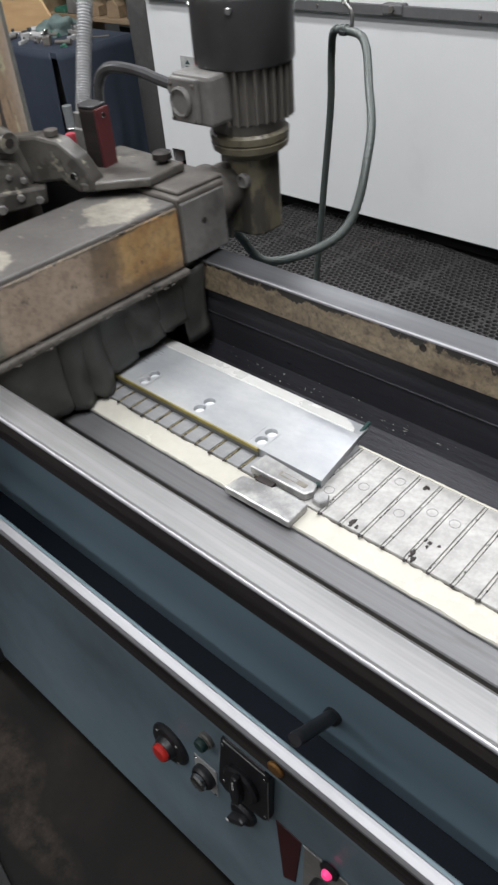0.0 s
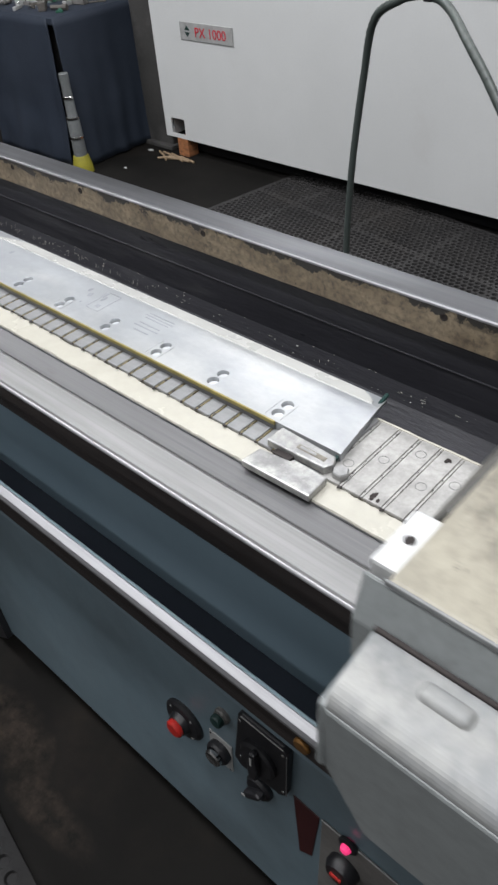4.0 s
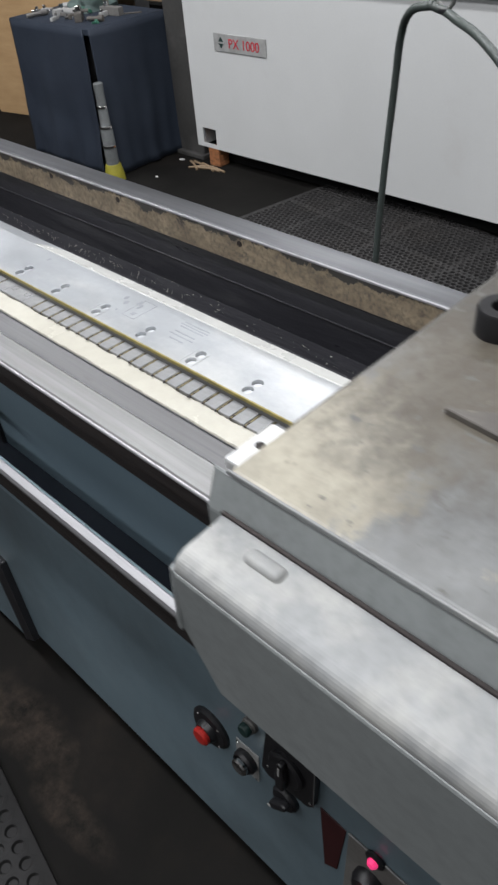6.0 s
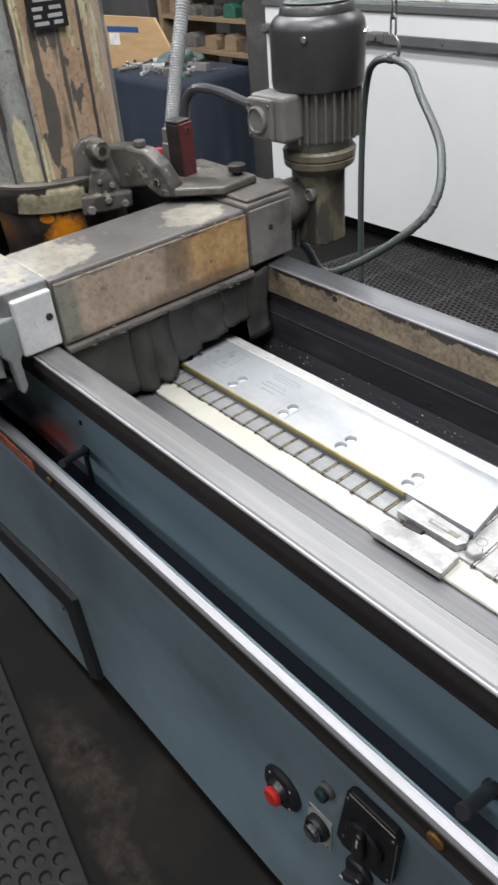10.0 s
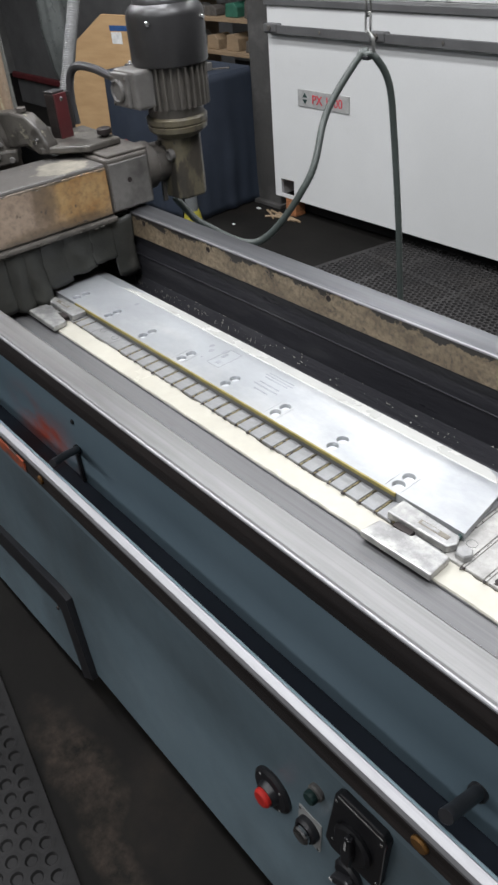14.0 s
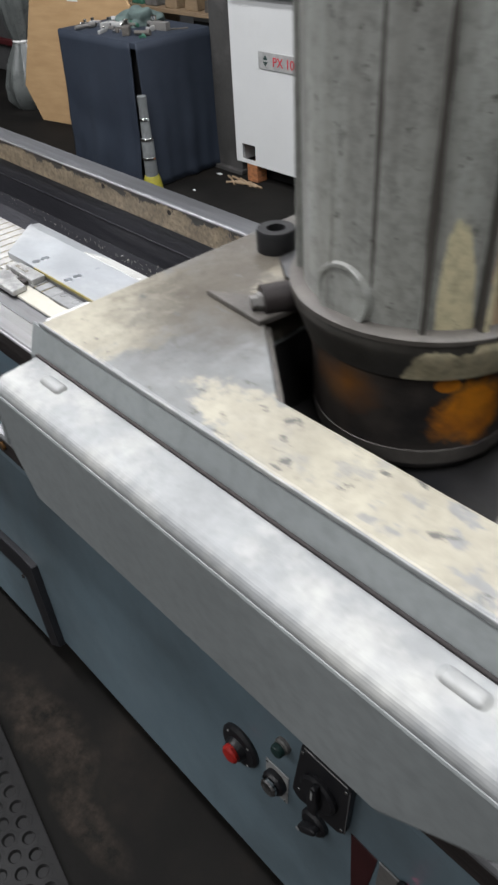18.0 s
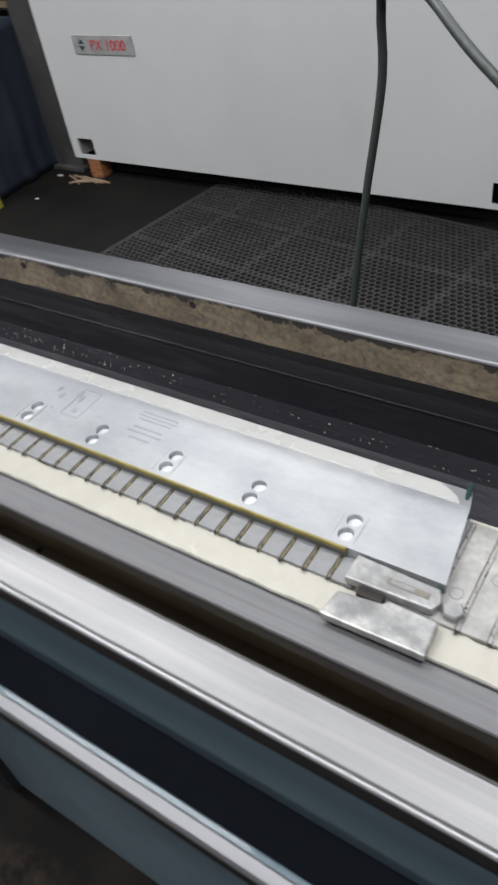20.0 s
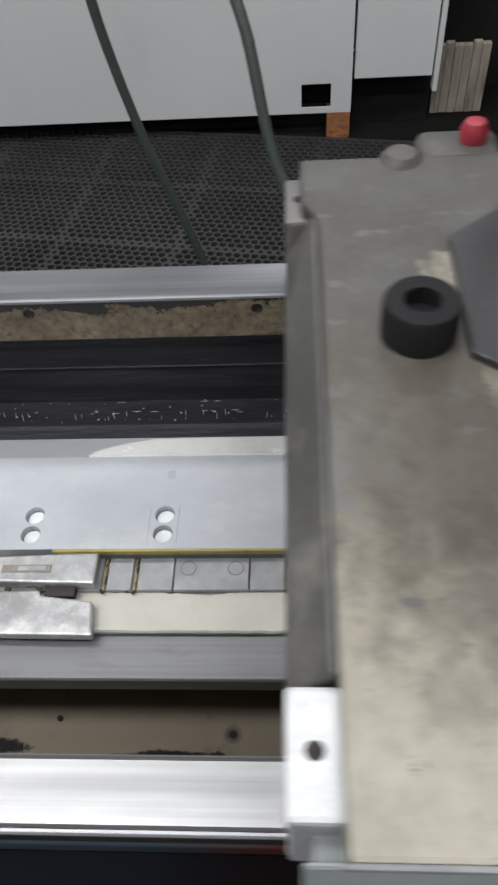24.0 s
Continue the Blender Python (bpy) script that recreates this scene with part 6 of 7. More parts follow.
        fl = part("skirt_flap", bm, RUBBER, car, "grey-green wet rubber skirt flap", True)
        md = fl.modifiers.new("thick", "SOLIDIFY")
        md.thickness = 0.003
    part("far_flap", block(-0.062, -0.056, 0.128, 0.160, 0.785, 0.92, 0.002), RUBBER, car)
    left = bmesh.new()
    block(-0.700, -0.694, -0.218, 0.158, 0.836, 0.93, 0.002, 1, left)
    part("back_skirt", left, RUBBER, car, "dark rubber skirt at the other end")
    part("back_wiper", prism([(-0.714, 0.930), (-0.712, 0.985), (-0.692, 1.021), (-0.688, 1.021), (-0.688, 0.930)], "y", -0.224, 0.130, 0.002), WIPER, car, "grimy olive-grey sloping wiper strip")
    # near cover
    top = part("way_cover", prism([(-0.3125, 0.960), (-0.3125, 0.9885), (-0.3170, 0.9920), (-0.3585, 0.9890), (-0.3670, 0.9850), (-0.3710, 0.9780), (-0.3715, 0.960)], "x", -0.684, -0.062, 0.0025), COVER, car, "rounded bright top of the way cover")
    part("cover_front", prism([(-0.686, 0.905), (-0.650, 0.842), (-0.160, 0.842), (-0.062, 0.918), (-0.062, 0.9745), (-0.684, 0.9745)], "y", -0.3728, -0.3600, 0.003), COVERFACE, top, "grey painted cover front with cut corners")
    part("cover_end", prism([(-0.313, 0.905), (-0.376, 0.920), (-0.372, 0.976), (-0.313, 0.986)], "x", -0.066, -0.060, 0.002), COVERFACE, top)
    part("cover_end", prism([(-0.313, 0.880), (-0.376, 0.905), (-0.372, 0.976), (-0.313, 0.986)], "x", -0.688, -0.682, 0.002), COVERFACE, top)
    for x in (-0.132, -0.623):
        part("pressed_tab", block(x - 0.018, x + 0.018, -0.3395, -0.3245, 0.978, 0.9955, 0.0055, 4), COVER, top, "soft pressed bump", True)
    # lug and roller under the near corner
    part("lug", prism([(-0.3135, 0.978), (-0.306, 0.992), (-0.2865, 0.992), (-0.2865, 0.938), (-0.2915, 0.926), (-0.2905, 0.888), (-0.297, 0.877), (-0.303, 0.880), (-0.3055, 0.928), (-0.3135, 0.940)], "x", -0.064, -0.0470, 0.003), COVERFACE, car, "pale worn steel corner lug")
    rl = part("roller", lathe([(0.0, -0.325), (0.015, -0.325), (0.019, -0.321), (0.019, -0.300), (0, -0.300)], (-0.090, 0, 0.880), "y", 20), BLACKPLASTIC, car, "black roller", True)
    part("roller_bolt", disc(0.008, -0.325, -0.334, (-0.090, 0, 0.880), "y", 6, 0.001), CHROME, rl)
    part("roller_arm", block(-0.100, -0.080, -0.300, -0.290, 0.870, 0.940, 0.002), IRON, car)
    # well walls and floor, near-black ones with shade put into the colour
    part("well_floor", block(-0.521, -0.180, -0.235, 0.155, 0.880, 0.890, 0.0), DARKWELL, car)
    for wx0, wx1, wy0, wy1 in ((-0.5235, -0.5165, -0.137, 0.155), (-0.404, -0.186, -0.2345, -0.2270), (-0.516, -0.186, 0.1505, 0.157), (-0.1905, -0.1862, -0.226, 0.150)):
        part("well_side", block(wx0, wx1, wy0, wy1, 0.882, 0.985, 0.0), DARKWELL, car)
    part("well_wall", prism([(-0.411, -0.2275), (-0.402, -0.2200), (-0.510, -0.1330), (-0.519, -0.1370)], "z", 0.892, 1.018, 0.001, 1), IRON, car)
    # bracket with hexagon bolt, big cap screw
    br = part("corner_bracket", prism([(-0.602, -0.141), (-0.508, -0.150), (-0.500, -0.095), (-0.530, -0.100)], "z", zt - 0.001, zt + 0.006, 0.001, 1), IRON, car, "dark three-cornered bracket")
    part("hinge_barrel", lathe([(0.0, -0.030), (0.017, -0.030), (0.017, 0.055), (0.0, 0.055)], (0, 0, 0), "x", 20), BLACKSTEEL, br, "black hinge barrel", True).matrix_basis = pose(-0.512, -0.102, zt + 0.014, 0, 0, 62)
    part("hex_bolt", lathe([(0.0, -0.042), (0.0075, -0.042), (0.0075, -0.035), (0.010, -0.035), (0.010, -0.029), (0.0, -0.029)], (0, 0, 0), "x", 6), JBOX, br, "steel hexagon bolt").matrix_basis = pose(-0.512, -0.102, zt + 0.014, 0, 0, 62)
    cs = part("cap_screw", lathe([(0.024, zt), (0.024, zt + 0.024), (0.0225, zt + 0.0265), (0.0115, zt + 0.0265), (0.0115, zt + 0.014), (0, zt + 0.014)], (-0.629, -0.006, 0), "z", 30), DARKWELL, car, "big black socket head screw", True)
    part("plate_tab", prism([(-0.598, 0.085), (-0.600, -0.030), (-0.560, -0.060), (-0.501, -0.060), (-0.501, 0.148), (-0.520, 0.148)], "z", zt - 0.001, zt + 0.006, 0.001), MOTOR, car, "flat dark clamp plate")

    # wheel column
    cx, cy = -0.410, -0.010
    prof = [(0.122, 1.055), (0.123, 1.12), (0.1245, 1.30), (0.126, 1.60), (0.126, 1.85), (0.11, 1.88), (0, 1.89)]
    col = part("wheel_column", lathe(prof, (cx, cy, 0), "z", 48), COLUMN, car, "tall column of worn grey paint", True)
    for deg, w in ((-55, 0.007), (-31, 0.009), (68, 0.006), (-142, 0.006)):
        a = radians(deg)
        rib = block(-0.006, 0.005, -w / 2, w / 2, 1.066, 1.84, 0.0018)
        bmesh.ops.transform(rib, matrix=Matrix.Translation((cx + 0.1255 * math.cos(a), cy + 0.1255 * math.sin(a), 0)) @ Matrix.Rotation(a, 4, "Z"), verts=rib.verts)
        part("column_rib", rib, COLUMN, col)
    part("base_flange", lathe([(0.112, 1.016), (0.123, 1.017), (0.127, 1.030), (0.133, 1.046), (0.1355, 1.054), (0.1345, 1.062), (0.130, 1.066), (0.1225, 1.067), (0.118, 1.067)], (cx, cy, 0), "z", 64), FLANGE, col, "cast flange with cream and grey paint", True)
    part("column_lip", lathe([(0.128, 1.0600), (0.1362, 1.0608), (0.1370, 1.0660), (0.1310, 1.0690), (0.1220, 1.0695)], (cx, cy, 0), "z", 64), IRON, col, "thin worn lip round the column foot", True)
    for deg in (-91,):
        a = radians(deg)
        bm = lathe([(0.0315, -0.016), (0.0315, 0.000), (0.0300, 0.0025), (0.0268, 0.0025), (0.0255, 0.001), (0, 0.001)], (0, 0, 0), "x", 26)
        bmesh.ops.transform(bm, matrix=Matrix.Translation((cx + 0.124 * math.cos(a), cy + 0.124 * math.sin(a), 1.088)) @ Matrix.Rotation(a, 4, "Z"), verts=bm.verts)
        part("round_boss", bm, COLUMN, col, "round raised boss", True)
    # name plate with unreadable lines
    a = radians(-8)
    npm = Matrix.Translation((cx + 0.1285 * math.cos(a), cy + 0.1285 * math.sin(a), 1.305)) @ Matrix.Rotation(a, 4, "Z")
    pl = block(-0.001, 0.0015, -0.030, 0.030, -0.022, 0.022, 0.0005, 1)
    bmesh.ops.transform(pl, matrix=npm, verts=pl.verts)
    plate = part("name_plate", pl, BLACKPLASTIC, col, "black name plate with pale lines")
    for i, (y0, y1, z) in enumerate(((-0.018, 0.020, 0.015), (-0.022, -0.006, 0.004), (0.004, 0.022, 0.004), (-0.022, -0.010, -0.006), (0.000, 0.022, -0.006), (-0.022, 0.0, -0.015), (0.008, 0.022, -0.015))):
        b2 = block(0.0015, 0.0022, y0, y1, z - 0.0025, z + 0.0025, 0)
        bmesh.ops.transform(b2, matrix=npm, verts=b2.verts)
        part("plate_line", b2, SIGNGREY, plate)
    # grinding drum in the well
    dr = part("wheel_guard", lathe([(0.0, 0.895), (0.104, 0.895), (0.112, 0.925), (0.114, 0.99), (0.117, 1.0), (0.117, 1.018), (0.110, 1.020)], (cx, cy, 0), "z", 44), DRUM, car, "greasy black wheel guard with orange paint", True)

    part("guard_lip", lathe([(0.075, 0.893), (0.098, 0.894), (0.110, 0.905), (0.1125, 0.924), (0.108, 0.926)], (cx, cy, 0), "z", 44), IRON, dr, "grey lower lip of the guard", True)
    # swing arm with clamp boss, dark red plate and black plate
    bp = pose(-0.292, 0.018, 0, 0, 0, 60)
    arm = part("clamp_boss", prism([(-0.046, 1.032), (-0.047, 1.075), (-0.040, 1.108), (-0.026, 1.124), (-0.006, 1.127), (0.012, 1.112), (0.022, 1.085), (0.030, 1.060), (0.030, 1.032)], "y", -0.030, 0.045, 0.007, 3), ARMIRON, car, "dark cast clamp boss on the column", True)
    arm.matrix_basis = bp
    part("knuckle", lathe([(0.0, -0.045), (0.0140, -0.045), (0.0160, -0.042), (0.0160, 0.040), (0.0140, 0.043), (0.0, 0.043)], (0, 0, 0), "x", 20), ARMIRON, arm, "cast barrel", True).matrix_basis = pose(-0.012, -0.012, 1.108, 0, 0, -62)
    part("knuckle_hole", disc(0.007, 0.0428, 0.0440, (0, 0, 0), "x", 12, 0.0003), BLACKSTEEL, arm).matrix_basis = pose(-0.012, -0.012, 1.108, 0, 0, -62)
    part("boss_foot", prism([(-0.042, 1.008), (0.042, 1.014), (0.044, 1.040), (-0.040, 1.040)], "y", -0.048, 0.0, 0.004), ARMIRON, arm, "dark foot with screws")
    part("boss_web", prism([(-0.030, 1.034), (0.026, 1.034), (0.010, 1.078), (-0.016, 1.084)], "y", -0.042, -0.026, 0.005), ARMIRON, arm)
    part("pinch_bolt", disc(0.0075, -0.0495, -0.056, (-0.026, 0, 1.018), "y", 6, 0.001), JBOX, arm)
    for bx, bz, br_ in ((0.004, 1.030, 0.0055), (0.030, 1.022, 0.006), (0.014, 1.052, 0.005), (-0.006, 1.060, 0.004)):
        part("pinch_bolt", disc(br_, -0.042, -0.054 if bz < 1.04 else -0.046, (bx, 0, bz), "y", 8, 0.001), JBOX, arm)
    arm2 = part("swing_arm", prism([(-0.015, 1.050), (0.030, 1.040), (0.075, 1.048), (0.098, 1.032), (0.128, 1.034), (0.128, 1.050), (0.108, 1.082), (0.080, 1.104), (0.040, 1.110), (-0.015, 1.104)], "y", -0.016, 0.016, 0.005), ARMIRON, car, "dark cast swing arm")
    arm2.matrix_basis = pose(-0.280, 0.035, 0.0, 0, 0, 20)
    part("arm_pin", disc(0.006, -0.016, -0.022, (0.100, 0, 1.058), "y", 12, 0.001), CHROME, arm2)
    part("arm_pin", disc(0.010, 1.108, 1.116, (0.062, 0, 0), "z", 14, 0.001), IRON, arm2)
    base = part("arm_base", prism([(-0.250, 0.060), (-0.168, 0.055), (-0.098, 0.125), (-0.104, 0.198), (-0.262, 0.204)], "z", 1.0345, 1.0475, 0.003), ARMIRON, car, "dark plate carrying the arm")
    for px, py, hw, z0, ht in ((-0.298, 0.184, 0.0130, 1.024, 1.113), (-0.213, 0.128, 0.0145, 1.043, 1.134)):
        up = part("black_upright", block(-hw, hw, -0.015, 0.015, z0, ht - 0.004, 0.003), BLACKSTEEL, base, "black upright block with a dark lid")
        up.matrix_basis = pose(px, py, 0, 0, 0, 12)
        part("upright_lid", block(-hw, hw, -0.015, 0.015, ht - 0.004, ht, 0.0015), MOTOR, up)
    part("red_face", block(0.0147, 0.0190, -0.0150, 0.0150, 1.043, 1.130, 0.001), REDPLATE, up, "dark red face plate")
    part("face_screw", disc(0.004, 0.0190, 0.0208, (0, 0.0, 1.120), "x", 8, 0.0005), CHROME, up)
    part("post_knob", lathe([(0.008, 1.046), (0.008, 1.052), (0.015, 1.054), (0.015, 1.063), (0.011, 1.065), (0, 1.065)], (-0.132, 0.180, 0), "z", 18), BLACKSTEEL, base, "small round dark knob", True)
    # flexible conduit rising from the arm, and cable to the motor
    part("gland", lathe([(0.017, 0.985), (0.017, 1.045), (0.014, 1.048), (0.014, 1.072), (0, 1.072)], (-0.404, 0.238, 0), "z", 6), JBOX, car)
    pth = smooth_path([(-0.404, 0.238, 1.050), (-0.4225, 0.266, 1.100), (-0.445, 0.300, 1.160), (-0.466, 0.336, 1.225), (-0.490, 0.375, 1.300), (-0.515, 0.412, 1.385), (-0.532, 0.435, 1.50), (-0.54, 0.44, 1.70)], 30)
    part("flexible_conduit", tube(pth, 0.0135, 12, None, 0.0005), CONDUIT, car, "ribbed grey flexible conduit", True)
    box = part("plug_box", block(-0.590, -0.515, 0.2035, 0.320, 0.950, 0.982, 0.010, 3), WIPER, car, "grey plug box behind the casting", True)
    part("red_plug", lathe([(0.0, 0.980), (0.012, 0.981), (0.013, 0.992), (0.009, 1.000), (0, 1.001)], (-0.540, 0.296, 0), "z", 18), WASHERED, box, "red plug cap", True)
    part("plate_dome", lathe([(0.017, 1.018), (0.017, 1.025), (0.012, 1.031), (0, 1.032)], (-0.620, 0.195, 0), "z", 18), IRON, car, "", True)
    part("motor_cable", tube(smooth_path([(-0.310, 0.215, 1.040), (-0.318, 0.218, 1.09), (-0.312, 0.222, 1.135), (-0.285, 0.228, 1.155), (-0.235, 0.238, 1.153), (-0.190, 0.246, 1.142), (-0.148, 0.250, 1.134)], 7), 0.0085, 10), CABLE, car, "black motor cable", True)

    # gear motor on the far side
    mx, my = -0.090, 0.330
    mot = part("gear_motor", lathe([(0.050, 1.062), (0.056, 1.066), (0.058, 1.085), (0.060, 1.090), (0.060, 1.150), (0, 1.152)], (mx, my, 0), "z", 36), FINS, car, "gear motor with finned grey-brown body", True)
    for k in range(30):
        a = 2 * math.pi * k / 30
        fin = block(0.058, 0.0715, -0.0017, 0.0017, 1.085, 1.166, 0.0008, 1)
        bmesh.ops.transform(fin, matrix=Matrix.Translation((mx, my, 0)) @ Matrix.Rotation(a, 4, "Z"), verts=fin.verts)
        part("fin", fin, FINS, mot)
    part("motor_shell", lathe([(0.0585, 1.085), (0.0605, 1.085), (0.0605, 1.168), (0.0585, 1.168)], (mx, my, 0), "z", 36), FINS, mot, "", True)
    cowl = part("fan_cowl", lathe([(0.066, 1.160), (0.074, 1.163), (0.0755, 1.168), (0.0755, 1.246), (0.0735, 1.254), (0.067, 1.262), (0.060, 1.266), (0.058, 1.276), (0.055, 1.279), (0, 1.280)], (mx, my, 0), "z", 36), MOTOR, mot, "black fan cowl", True)
    for deg in (-150, -60, 30, 120):
        a = radians(deg)
        part("cowl_screw", disc(0.005, 0, 0.005, (0, 0, 0), "z", 8, 0.001), CHROME, mot).matrix_basis = Matrix.Translation((mx + 0.0745 * math.cos(a), my + 0.0745 * math.sin(a), 1.238)) @ Matrix.Rotation(a, 4, "Z") @ Matrix.Rotation(radians(90), 4, "Y")
    part("cowl_grille", lathe([(0.050, 1.2795), (0.052, 1.282), (0.043, 1.282), (0.041, 1.2795)], (mx, my, 0), "z", 30), CABTOP, mot, "", True)
    part("lower_flange", lathe([(0.040, 1.026), (0.046, 1.030), (0.060, 1.040), (0.062, 1.050), (0.058, 1.052), (0.062, 1.054), (0.063, 1.064), (0.059, 1.068), (0, 1.068)], (mx, my, 0), "z", 32), GEARBOX, mot, "tan worn flange", True)
    gb = part("gearbox", prism([(-0.136, 0.304), (-0.110, 0.294), (-0.066, 0.296), (-0.054, 0.310), (-0.054, 0.356), (-0.066, 0.368), (-0.128, 0.368)], "z", 0.902, 1.032, 0.005), GEARBOX, car, "olive grey worn gearbox")
    part("gear_neck", lathe([(0.048, 0.222), (0.048, 0.262), (0.040, 0.268), (0.040, 0.300)], (-0.120, 0, 0.975), "y", 28), IRON, gb, "dark round neck", True)
    for k in range(6):
        a = 2 * math.pi * k / 6
        part("neck_bolt", disc(0.006, 0.222, 0.214, (-0.120 + 0.039 * math.cos(a), 0, 0.975 + 0.039 * math.sin(a)), "y", 6, 0.001), IRON, gb)
    part("gear_eye", lathe([(0.012, 0.2965), (0.012, 0.289), (0.009, 0.287), (0.008, 0.291), (0, 0.291)], (-0.075, 0, 0.995), "y", 20), JBOX, gb, "round plug", True)
    part("gear_rib", block(-0.112, -0.104, 0.282, 0.292, 0.895, 1.020, 0.002), IRON, gb)
    jb = part("junction_box", block(-0.147, -0.066, 0.228, 0.276, 1.092, 1.162, 0.006), JBOX, car, "grey cast junction box")
    part("box_lid", block(-0.144, -0.086, 0.220, 0.230, 1.096, 1.158, 0.003), JBOX, jb)
    part("lid_ring", lathe([(0.021, 0.2205), (0.021, 0.215), (0.0185, 0.213), (0.0165, 0.217), (0, 0.217)], (-0.117, 0, 1.126), "y", 24), JBOX, jb, "", True)
    for dx in (-0.138, -0.092):
        for dz in (1.101, 1.149):
            part("lid_screw", disc(0.003, 0.2205, 0.217, (dx, 0, dz), "y", 8, 0.0005), IRON, jb)
    part("cable_gland", lathe([(0.013, -0.166), (0.013, -0.156), (0.010, -0.154), (0.010, -0.145)], (0, 0.250, 1.134), "x", 8), JBOX, jb)
    return car


FLANGE = flange_paint("flange_cream_paint", -0.410, -0.010)
CARRIAGE = carriage()


# ---- hanging hose on its chain ----
NSEG = 64
LSEG = 0.034


def hose_pieces():
    hs = thing("supply_hose", "grey-green supply hose hanging from a chain hook to the carriage", "hose")
    def piece(length):
        bm = lathe([(0.0, -length / 2 - 0.004), (0.0078, -length / 2 - 0.003), (0.0078, length / 2 + 0.003), (0.0, length / 2 + 0.004)], (0, 0, 0), "z", 14)
        return part("hose_piece", bm, HOSE, hs, "", True)
    long_piece, short_piece = piece(LSEG), piece(0.012)
    out = []
    for k in range(2 * NSEG):
        src = short_piece if k % NSEG < 10 else long_piece
        ob = src if k in (0, 10) else new("hose_piece", src.data)
        ob.parent = hs
        out.append(ob)
    return hs, out


HOSE_THING, PIECES = hose_pieces()


def hook_chain():
    ch = thing("hook_chain", "steel chain with a hook running on a ceiling track", "chain")
    link = bmesh.new()
    pts = [(0.007 * math.cos(a), 0, (0.012 if math.sin(a) > 0 else -0.012) + 0.007 * math.sin(a)) for a in [2 * math.pi * k / 14 for k in range(15)]]
    tube(pts, 0.0024, 6, link, 0.0, False)
    first = part("chain_link", link, CHAIN, ch, "", True)
    z, k = 0.045, 0
    first.location = (0, 0, z)
    while z < 2.36:
        z += 0.0315
        k += 1
        ob = new("chain_link", first.data)
        ob.parent = ch
        ob.matrix_basis = pose(0, 0, z, 0, 0, 90 * (k % 2))
    part("hook", tube(smooth_path([(0, 0, 0.03), (0.014, 0, 0.015), (0.016, 0, -0.008), (0, 0, -0.020), (-0.014, 0, -0.010)], 6), 0.004, 8), CHAIN, ch, "steel hook", True)
    part("strap", block(-0.009, 0.009, -0.010, 0.010, -0.026, -0.016, 0.003), BLACKPLASTIC, ch)
    return ch


HOOK_CHAIN = hook_chain()
tagged(part("hose_track", block(-3.5, 3.5, 0.72, 0.78, CEIL - 0.06, CEIL - 0.002, 0.004), CHAIN), "steel hose track under the ceiling", "track")


# ---- what moves ----
TRAVEL = [(0, 0.176), (0.5, 0.333), (1, 0.495), (1.5, 0.657), (2, 0.822), (2.5, 0.992), (3, 1.149), (3.5, 1.298), (4, 1.434), (4.3, 1.498), (4.65, 1.526),
          (5, 1.497), (5.5, 1.389), (6, 1.253), (6.5, 1.095), (7, 0.933), (7.5, 0.772), (8, 0.614), (8.5, 0.457), (9, 0.296), (9.5, 0.142), (10, -0.007),
          (10.5, -0.159), (11, -0.311), (11.5, -0.457), (12, -0.586), (12.5, -0.660), (13, -0.632), (13.5, -0.543), (14, -0.410), (14.5, -0.255), (15, -0.089), (15.5, 0.070),
          (16, 0.228), (16.5, 0.387), (17, 0.548), (17.5, 0.711), (18, 0.874), (18.5, 1.038), (19, 1.194), (19.5, 1.342), (20, 1.458), (20.4, 1.508), (20.8, 1.489),
          (21.2, 1.394), (21.6, 1.275), (22, 1.152), (22.5, 0.999), (23, 0.848), (23.5, 0.694), (24, 0.533)]
HOOK = [(0.0, -0.043), (1.0, -0.035), (3.0, 0.018), (4.2, 0.12), (5.5, 0.120), (6.5, -0.047), (9.0, -0.332), (10.0, -0.298), (11.2, -0.45), (12.5, -0.657), (13.2, -0.55), (14.0, -0.361), (15.0, -0.141), (16.0, -0.040), (17.0, -0.055), (19.0, 0.08), (20.6, 0.12), (22.0, 0.07), (23.0, -0.17), (24.0, -0.35)]
# floor strand: seconds, then its x at three heights
DROP = [(0.0, -0.118, -0.141, -0.163), (1.0, -0.168, -0.182, -0.182), (3.0, -0.109, -0.125, -0.129), (5.5, 0.020, -0.021, -0.045), (6.5, -0.164, -0.160, -0.161), (9.0, -0.473, -0.475, -0.475), (10.0, -0.423, -0.425, -0.418),
        (12.5, -0.555, -0.50, -0.446), (14.0, -0.320, -0.295, -0.276), (15.0, -0.147, -0.148, -0.160), (16.0, -0.110, -0.128, -0.135), (17.0, -0.20, -0.22, -0.22), (20.6, 0.11, 0.07, 0.03), (21.0, 0.081, 0.041, 0.003), (22.0, -0.063, -0.072, -0.08),
        (23.0, -0.295, -0.273, -0.247), (24.0, -0.458, -0.423, -0.365)]
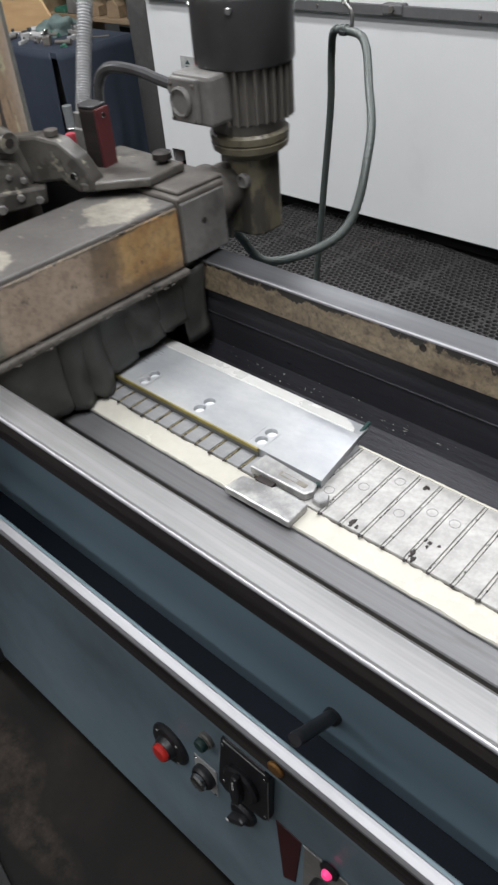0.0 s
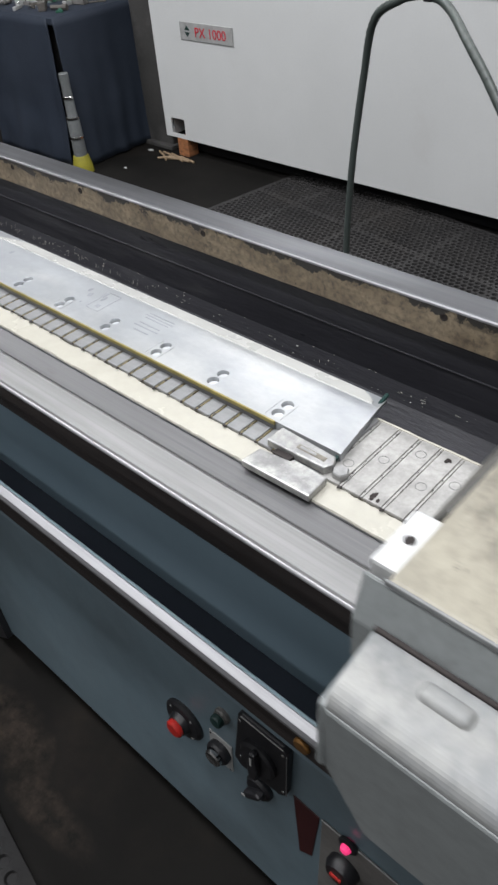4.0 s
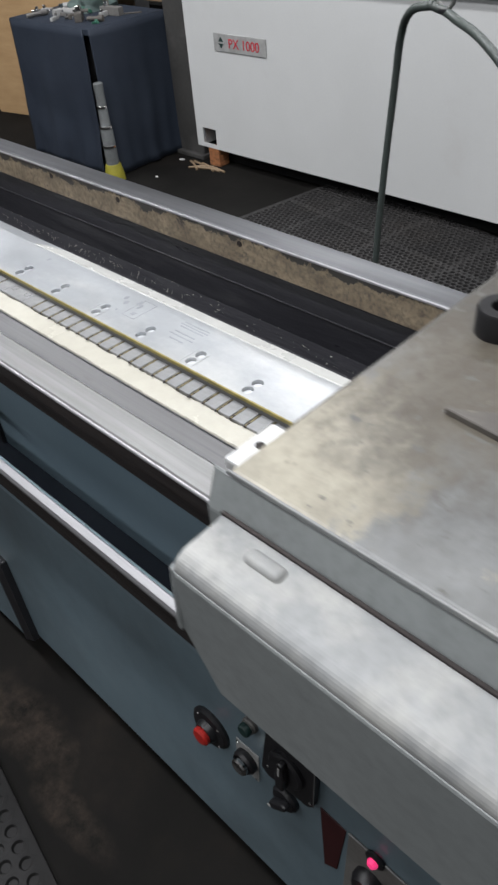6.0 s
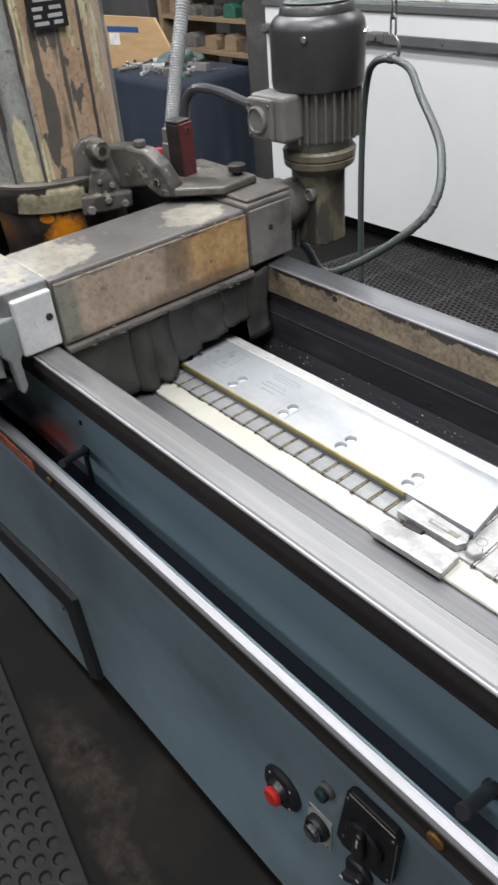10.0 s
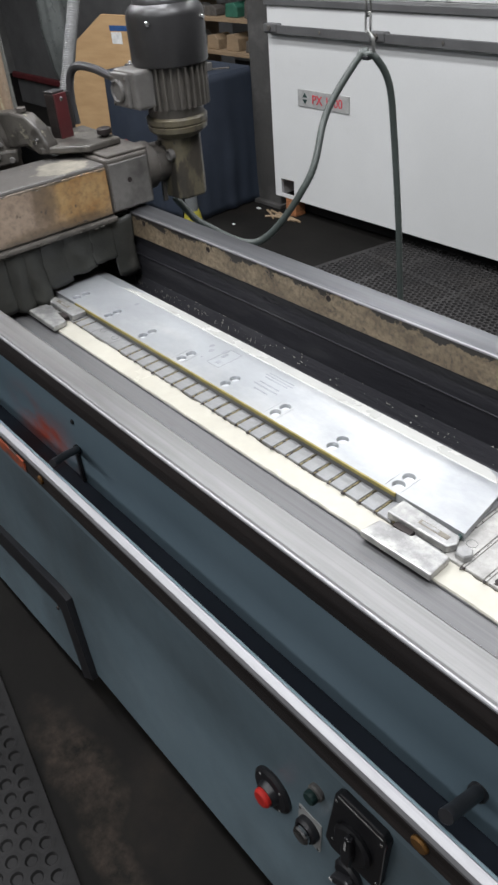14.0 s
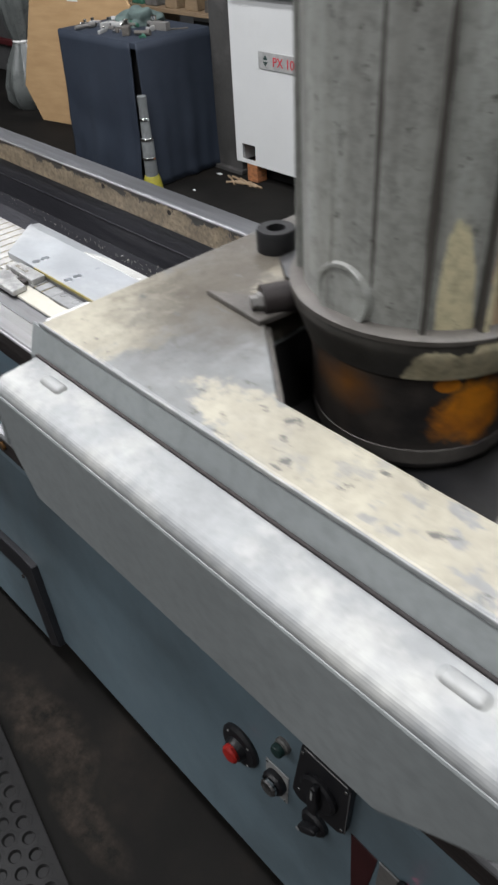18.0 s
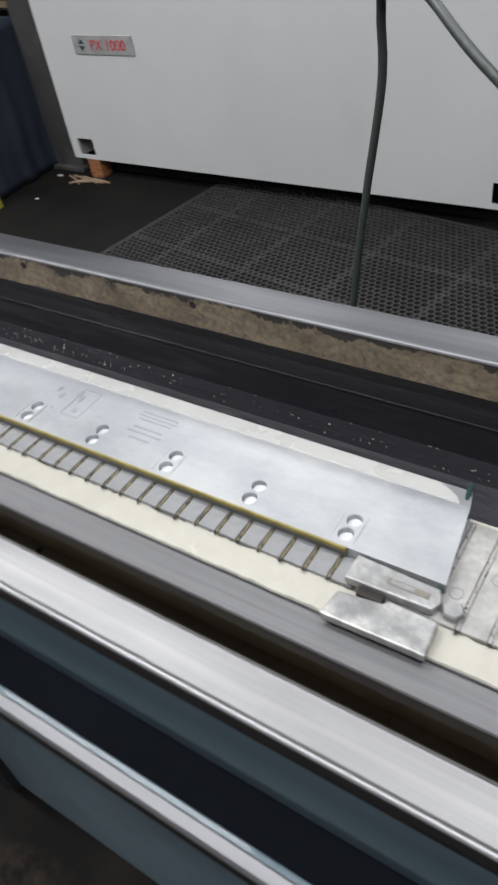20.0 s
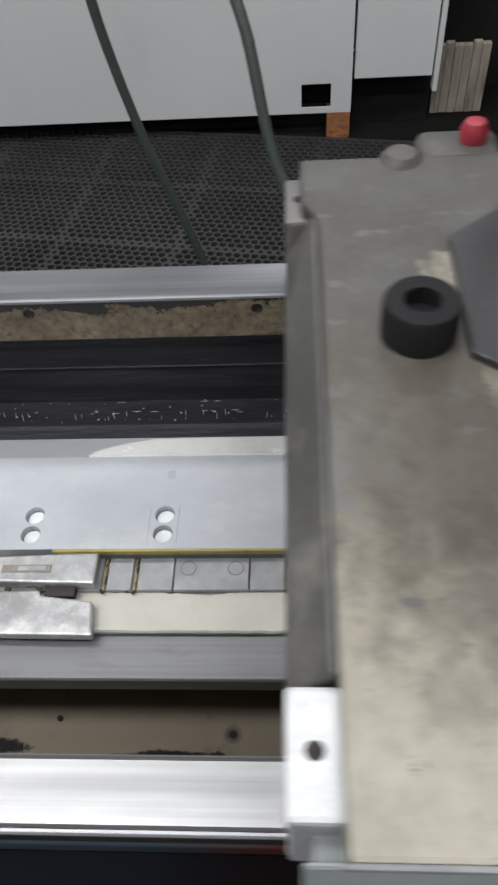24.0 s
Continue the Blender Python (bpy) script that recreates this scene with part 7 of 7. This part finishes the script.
# carriage strand: seconds, then x, z of three points between hook and carriage
LOOP = [(0.0, 0.079, 1.055, 0.143, 0.978, 0.153, 0.854), (3.0, 0.219, 1.054, 0.45, 0.80, 0.80, 0.70), (5.5, 0.35, 1.03, 0.70, 0.77, 1.05, 0.72), (6.5, 0.137, 1.085, 0.40, 0.86, 0.70, 0.74),
        (9.0, -0.135, 1.074, -0.069, 0.955, -0.030, 0.87), (10.0, -0.150, 1.083, -0.024, 1.005, 0.010, 0.916), (12.5, -0.715, 0.991, -0.681, 0.819, -0.736, 0.745), (14.0, -0.396, 1.016, -0.373, 0.893, -0.451, 0.759),
        (15.0, -0.151, 0.990, -0.114, 0.863, -0.130, 0.778), (16.0, 0.115, 1.00, 0.095, 0.83, 0.040, 0.735), (17.0, 0.10, 1.06, 0.25, 0.88, 0.38, 0.80), (20.6, 0.35, 1.0, 0.75, 0.75, 1.10, 0.72), (22.0, 0.20, 0.97, 0.40, 0.81, 0.75, 0.74),
        (23.0, -0.042, 0.965, 0.062, 0.795, 0.27, 0.68), (24.0, -0.236, 0.961, -0.158, 0.725, 0.10, 0.64)]


def at_time(rows, t):
    """The row's value or values at t, in a straight line between rows."""
    for a, b in zip(rows, rows[1:]):
        if t <= b[0]:
            w = (t - a[0]) / (b[0] - a[0])
            v = [p + (q - p) * w for p, q in zip(a[1:], b[1:])]
            return v if len(v) > 1 else v[0]
    v = list(rows[-1][1:])
    return v if len(v) > 1 else v[0]


def hose_curve(t):
    """Centres and directions of the pieces: hook to carriage, then hook to floor."""
    s, hx = at_time(TRAVEL, t), at_time(HOOK, t)
    hook = (hx, 0.75, 1.120)
    lp, dr = at_time(LOOP, t), at_time(DROP, t)
    sg = 1.0 if lp[0] > hx else -1.0
    da, db = (min(0.055, max(0.010, 0.42 * abs(v - hx))) for v in (lp[0], dr[0]))
    sb = -sg if abs(dr[0] - hx) < 0.03 else (1.0 if dr[0] > hx else -1.0)
    a = [hook, (hx + sg * da, 0.740, 1.119 - 0.25 * da), (lp[0], 0.66, lp[1]), (lp[2], 0.575, lp[3]), (lp[4], 0.488, lp[5]), (s - 0.12, 0.395, 0.805), (s - 0.17, 0.36, 0.86)]
    b = [hook, (hx + sb * db, 0.756, 1.119 - 0.25 * db), (hx + (dr[0] - hx) * 0.80, 0.785, 1.060), (dr[0], 0.80, 0.95), (dr[1], 0.80, 0.75), (dr[2], 0.80, 0.55), (dr[2] * 2 - dr[1], 0.81, 0.30), (dr[2] * 2 - dr[1] + 0.02, 0.82, 0.03)]
    out = []
    for c in (a, b):
        q = smooth_path(c, 24)
        n = len(q) - 1
        acc = [0.0]
        for p0, p1 in zip(q, q[1:]):
            acc.append(acc[-1] + (p1 - p0).length)
        for k in range(NSEG):
            want = acc[-1] * ((k + 0.5) / NSEG) ** 1.3
            i = max(j for j in range(n) if acc[j] <= want)
            m = q[i].lerp(q[i + 1], (want - acc[i]) / max(acc[i + 1] - acc[i], 1e-9))
            d = (q[min(i + 3, n)] - q[max(i - 2, 0)]).normalized()
            out.append((m, d))
    return out


def motions():
    walk(CARRIAGE, [(t, pose(s, 0, 0)) for t, s in TRAVEL])
    walk(HOOK_CHAIN, [(t, pose(x, 0.75, 1.135)) for t, x in HOOK])
    times = [0, 1, 2, 3, 4, 4.65, 5.5, 6, 7, 8, 9, 10, 11, 12, 12.5, 13, 13.5, 14, 15, 16, 17, 18, 19, 20, 20.5, 21, 22, 23, 24]
    curves = [(t, hose_curve(t)) for t in times]
    for k, ob in enumerate(PIECES):
        walk(ob, [(t, Matrix.Translation(c[k][0]) @ c[k][1].to_track_quat("Z", "Y").to_matrix().to_4x4()) for t, c in curves])


motions()
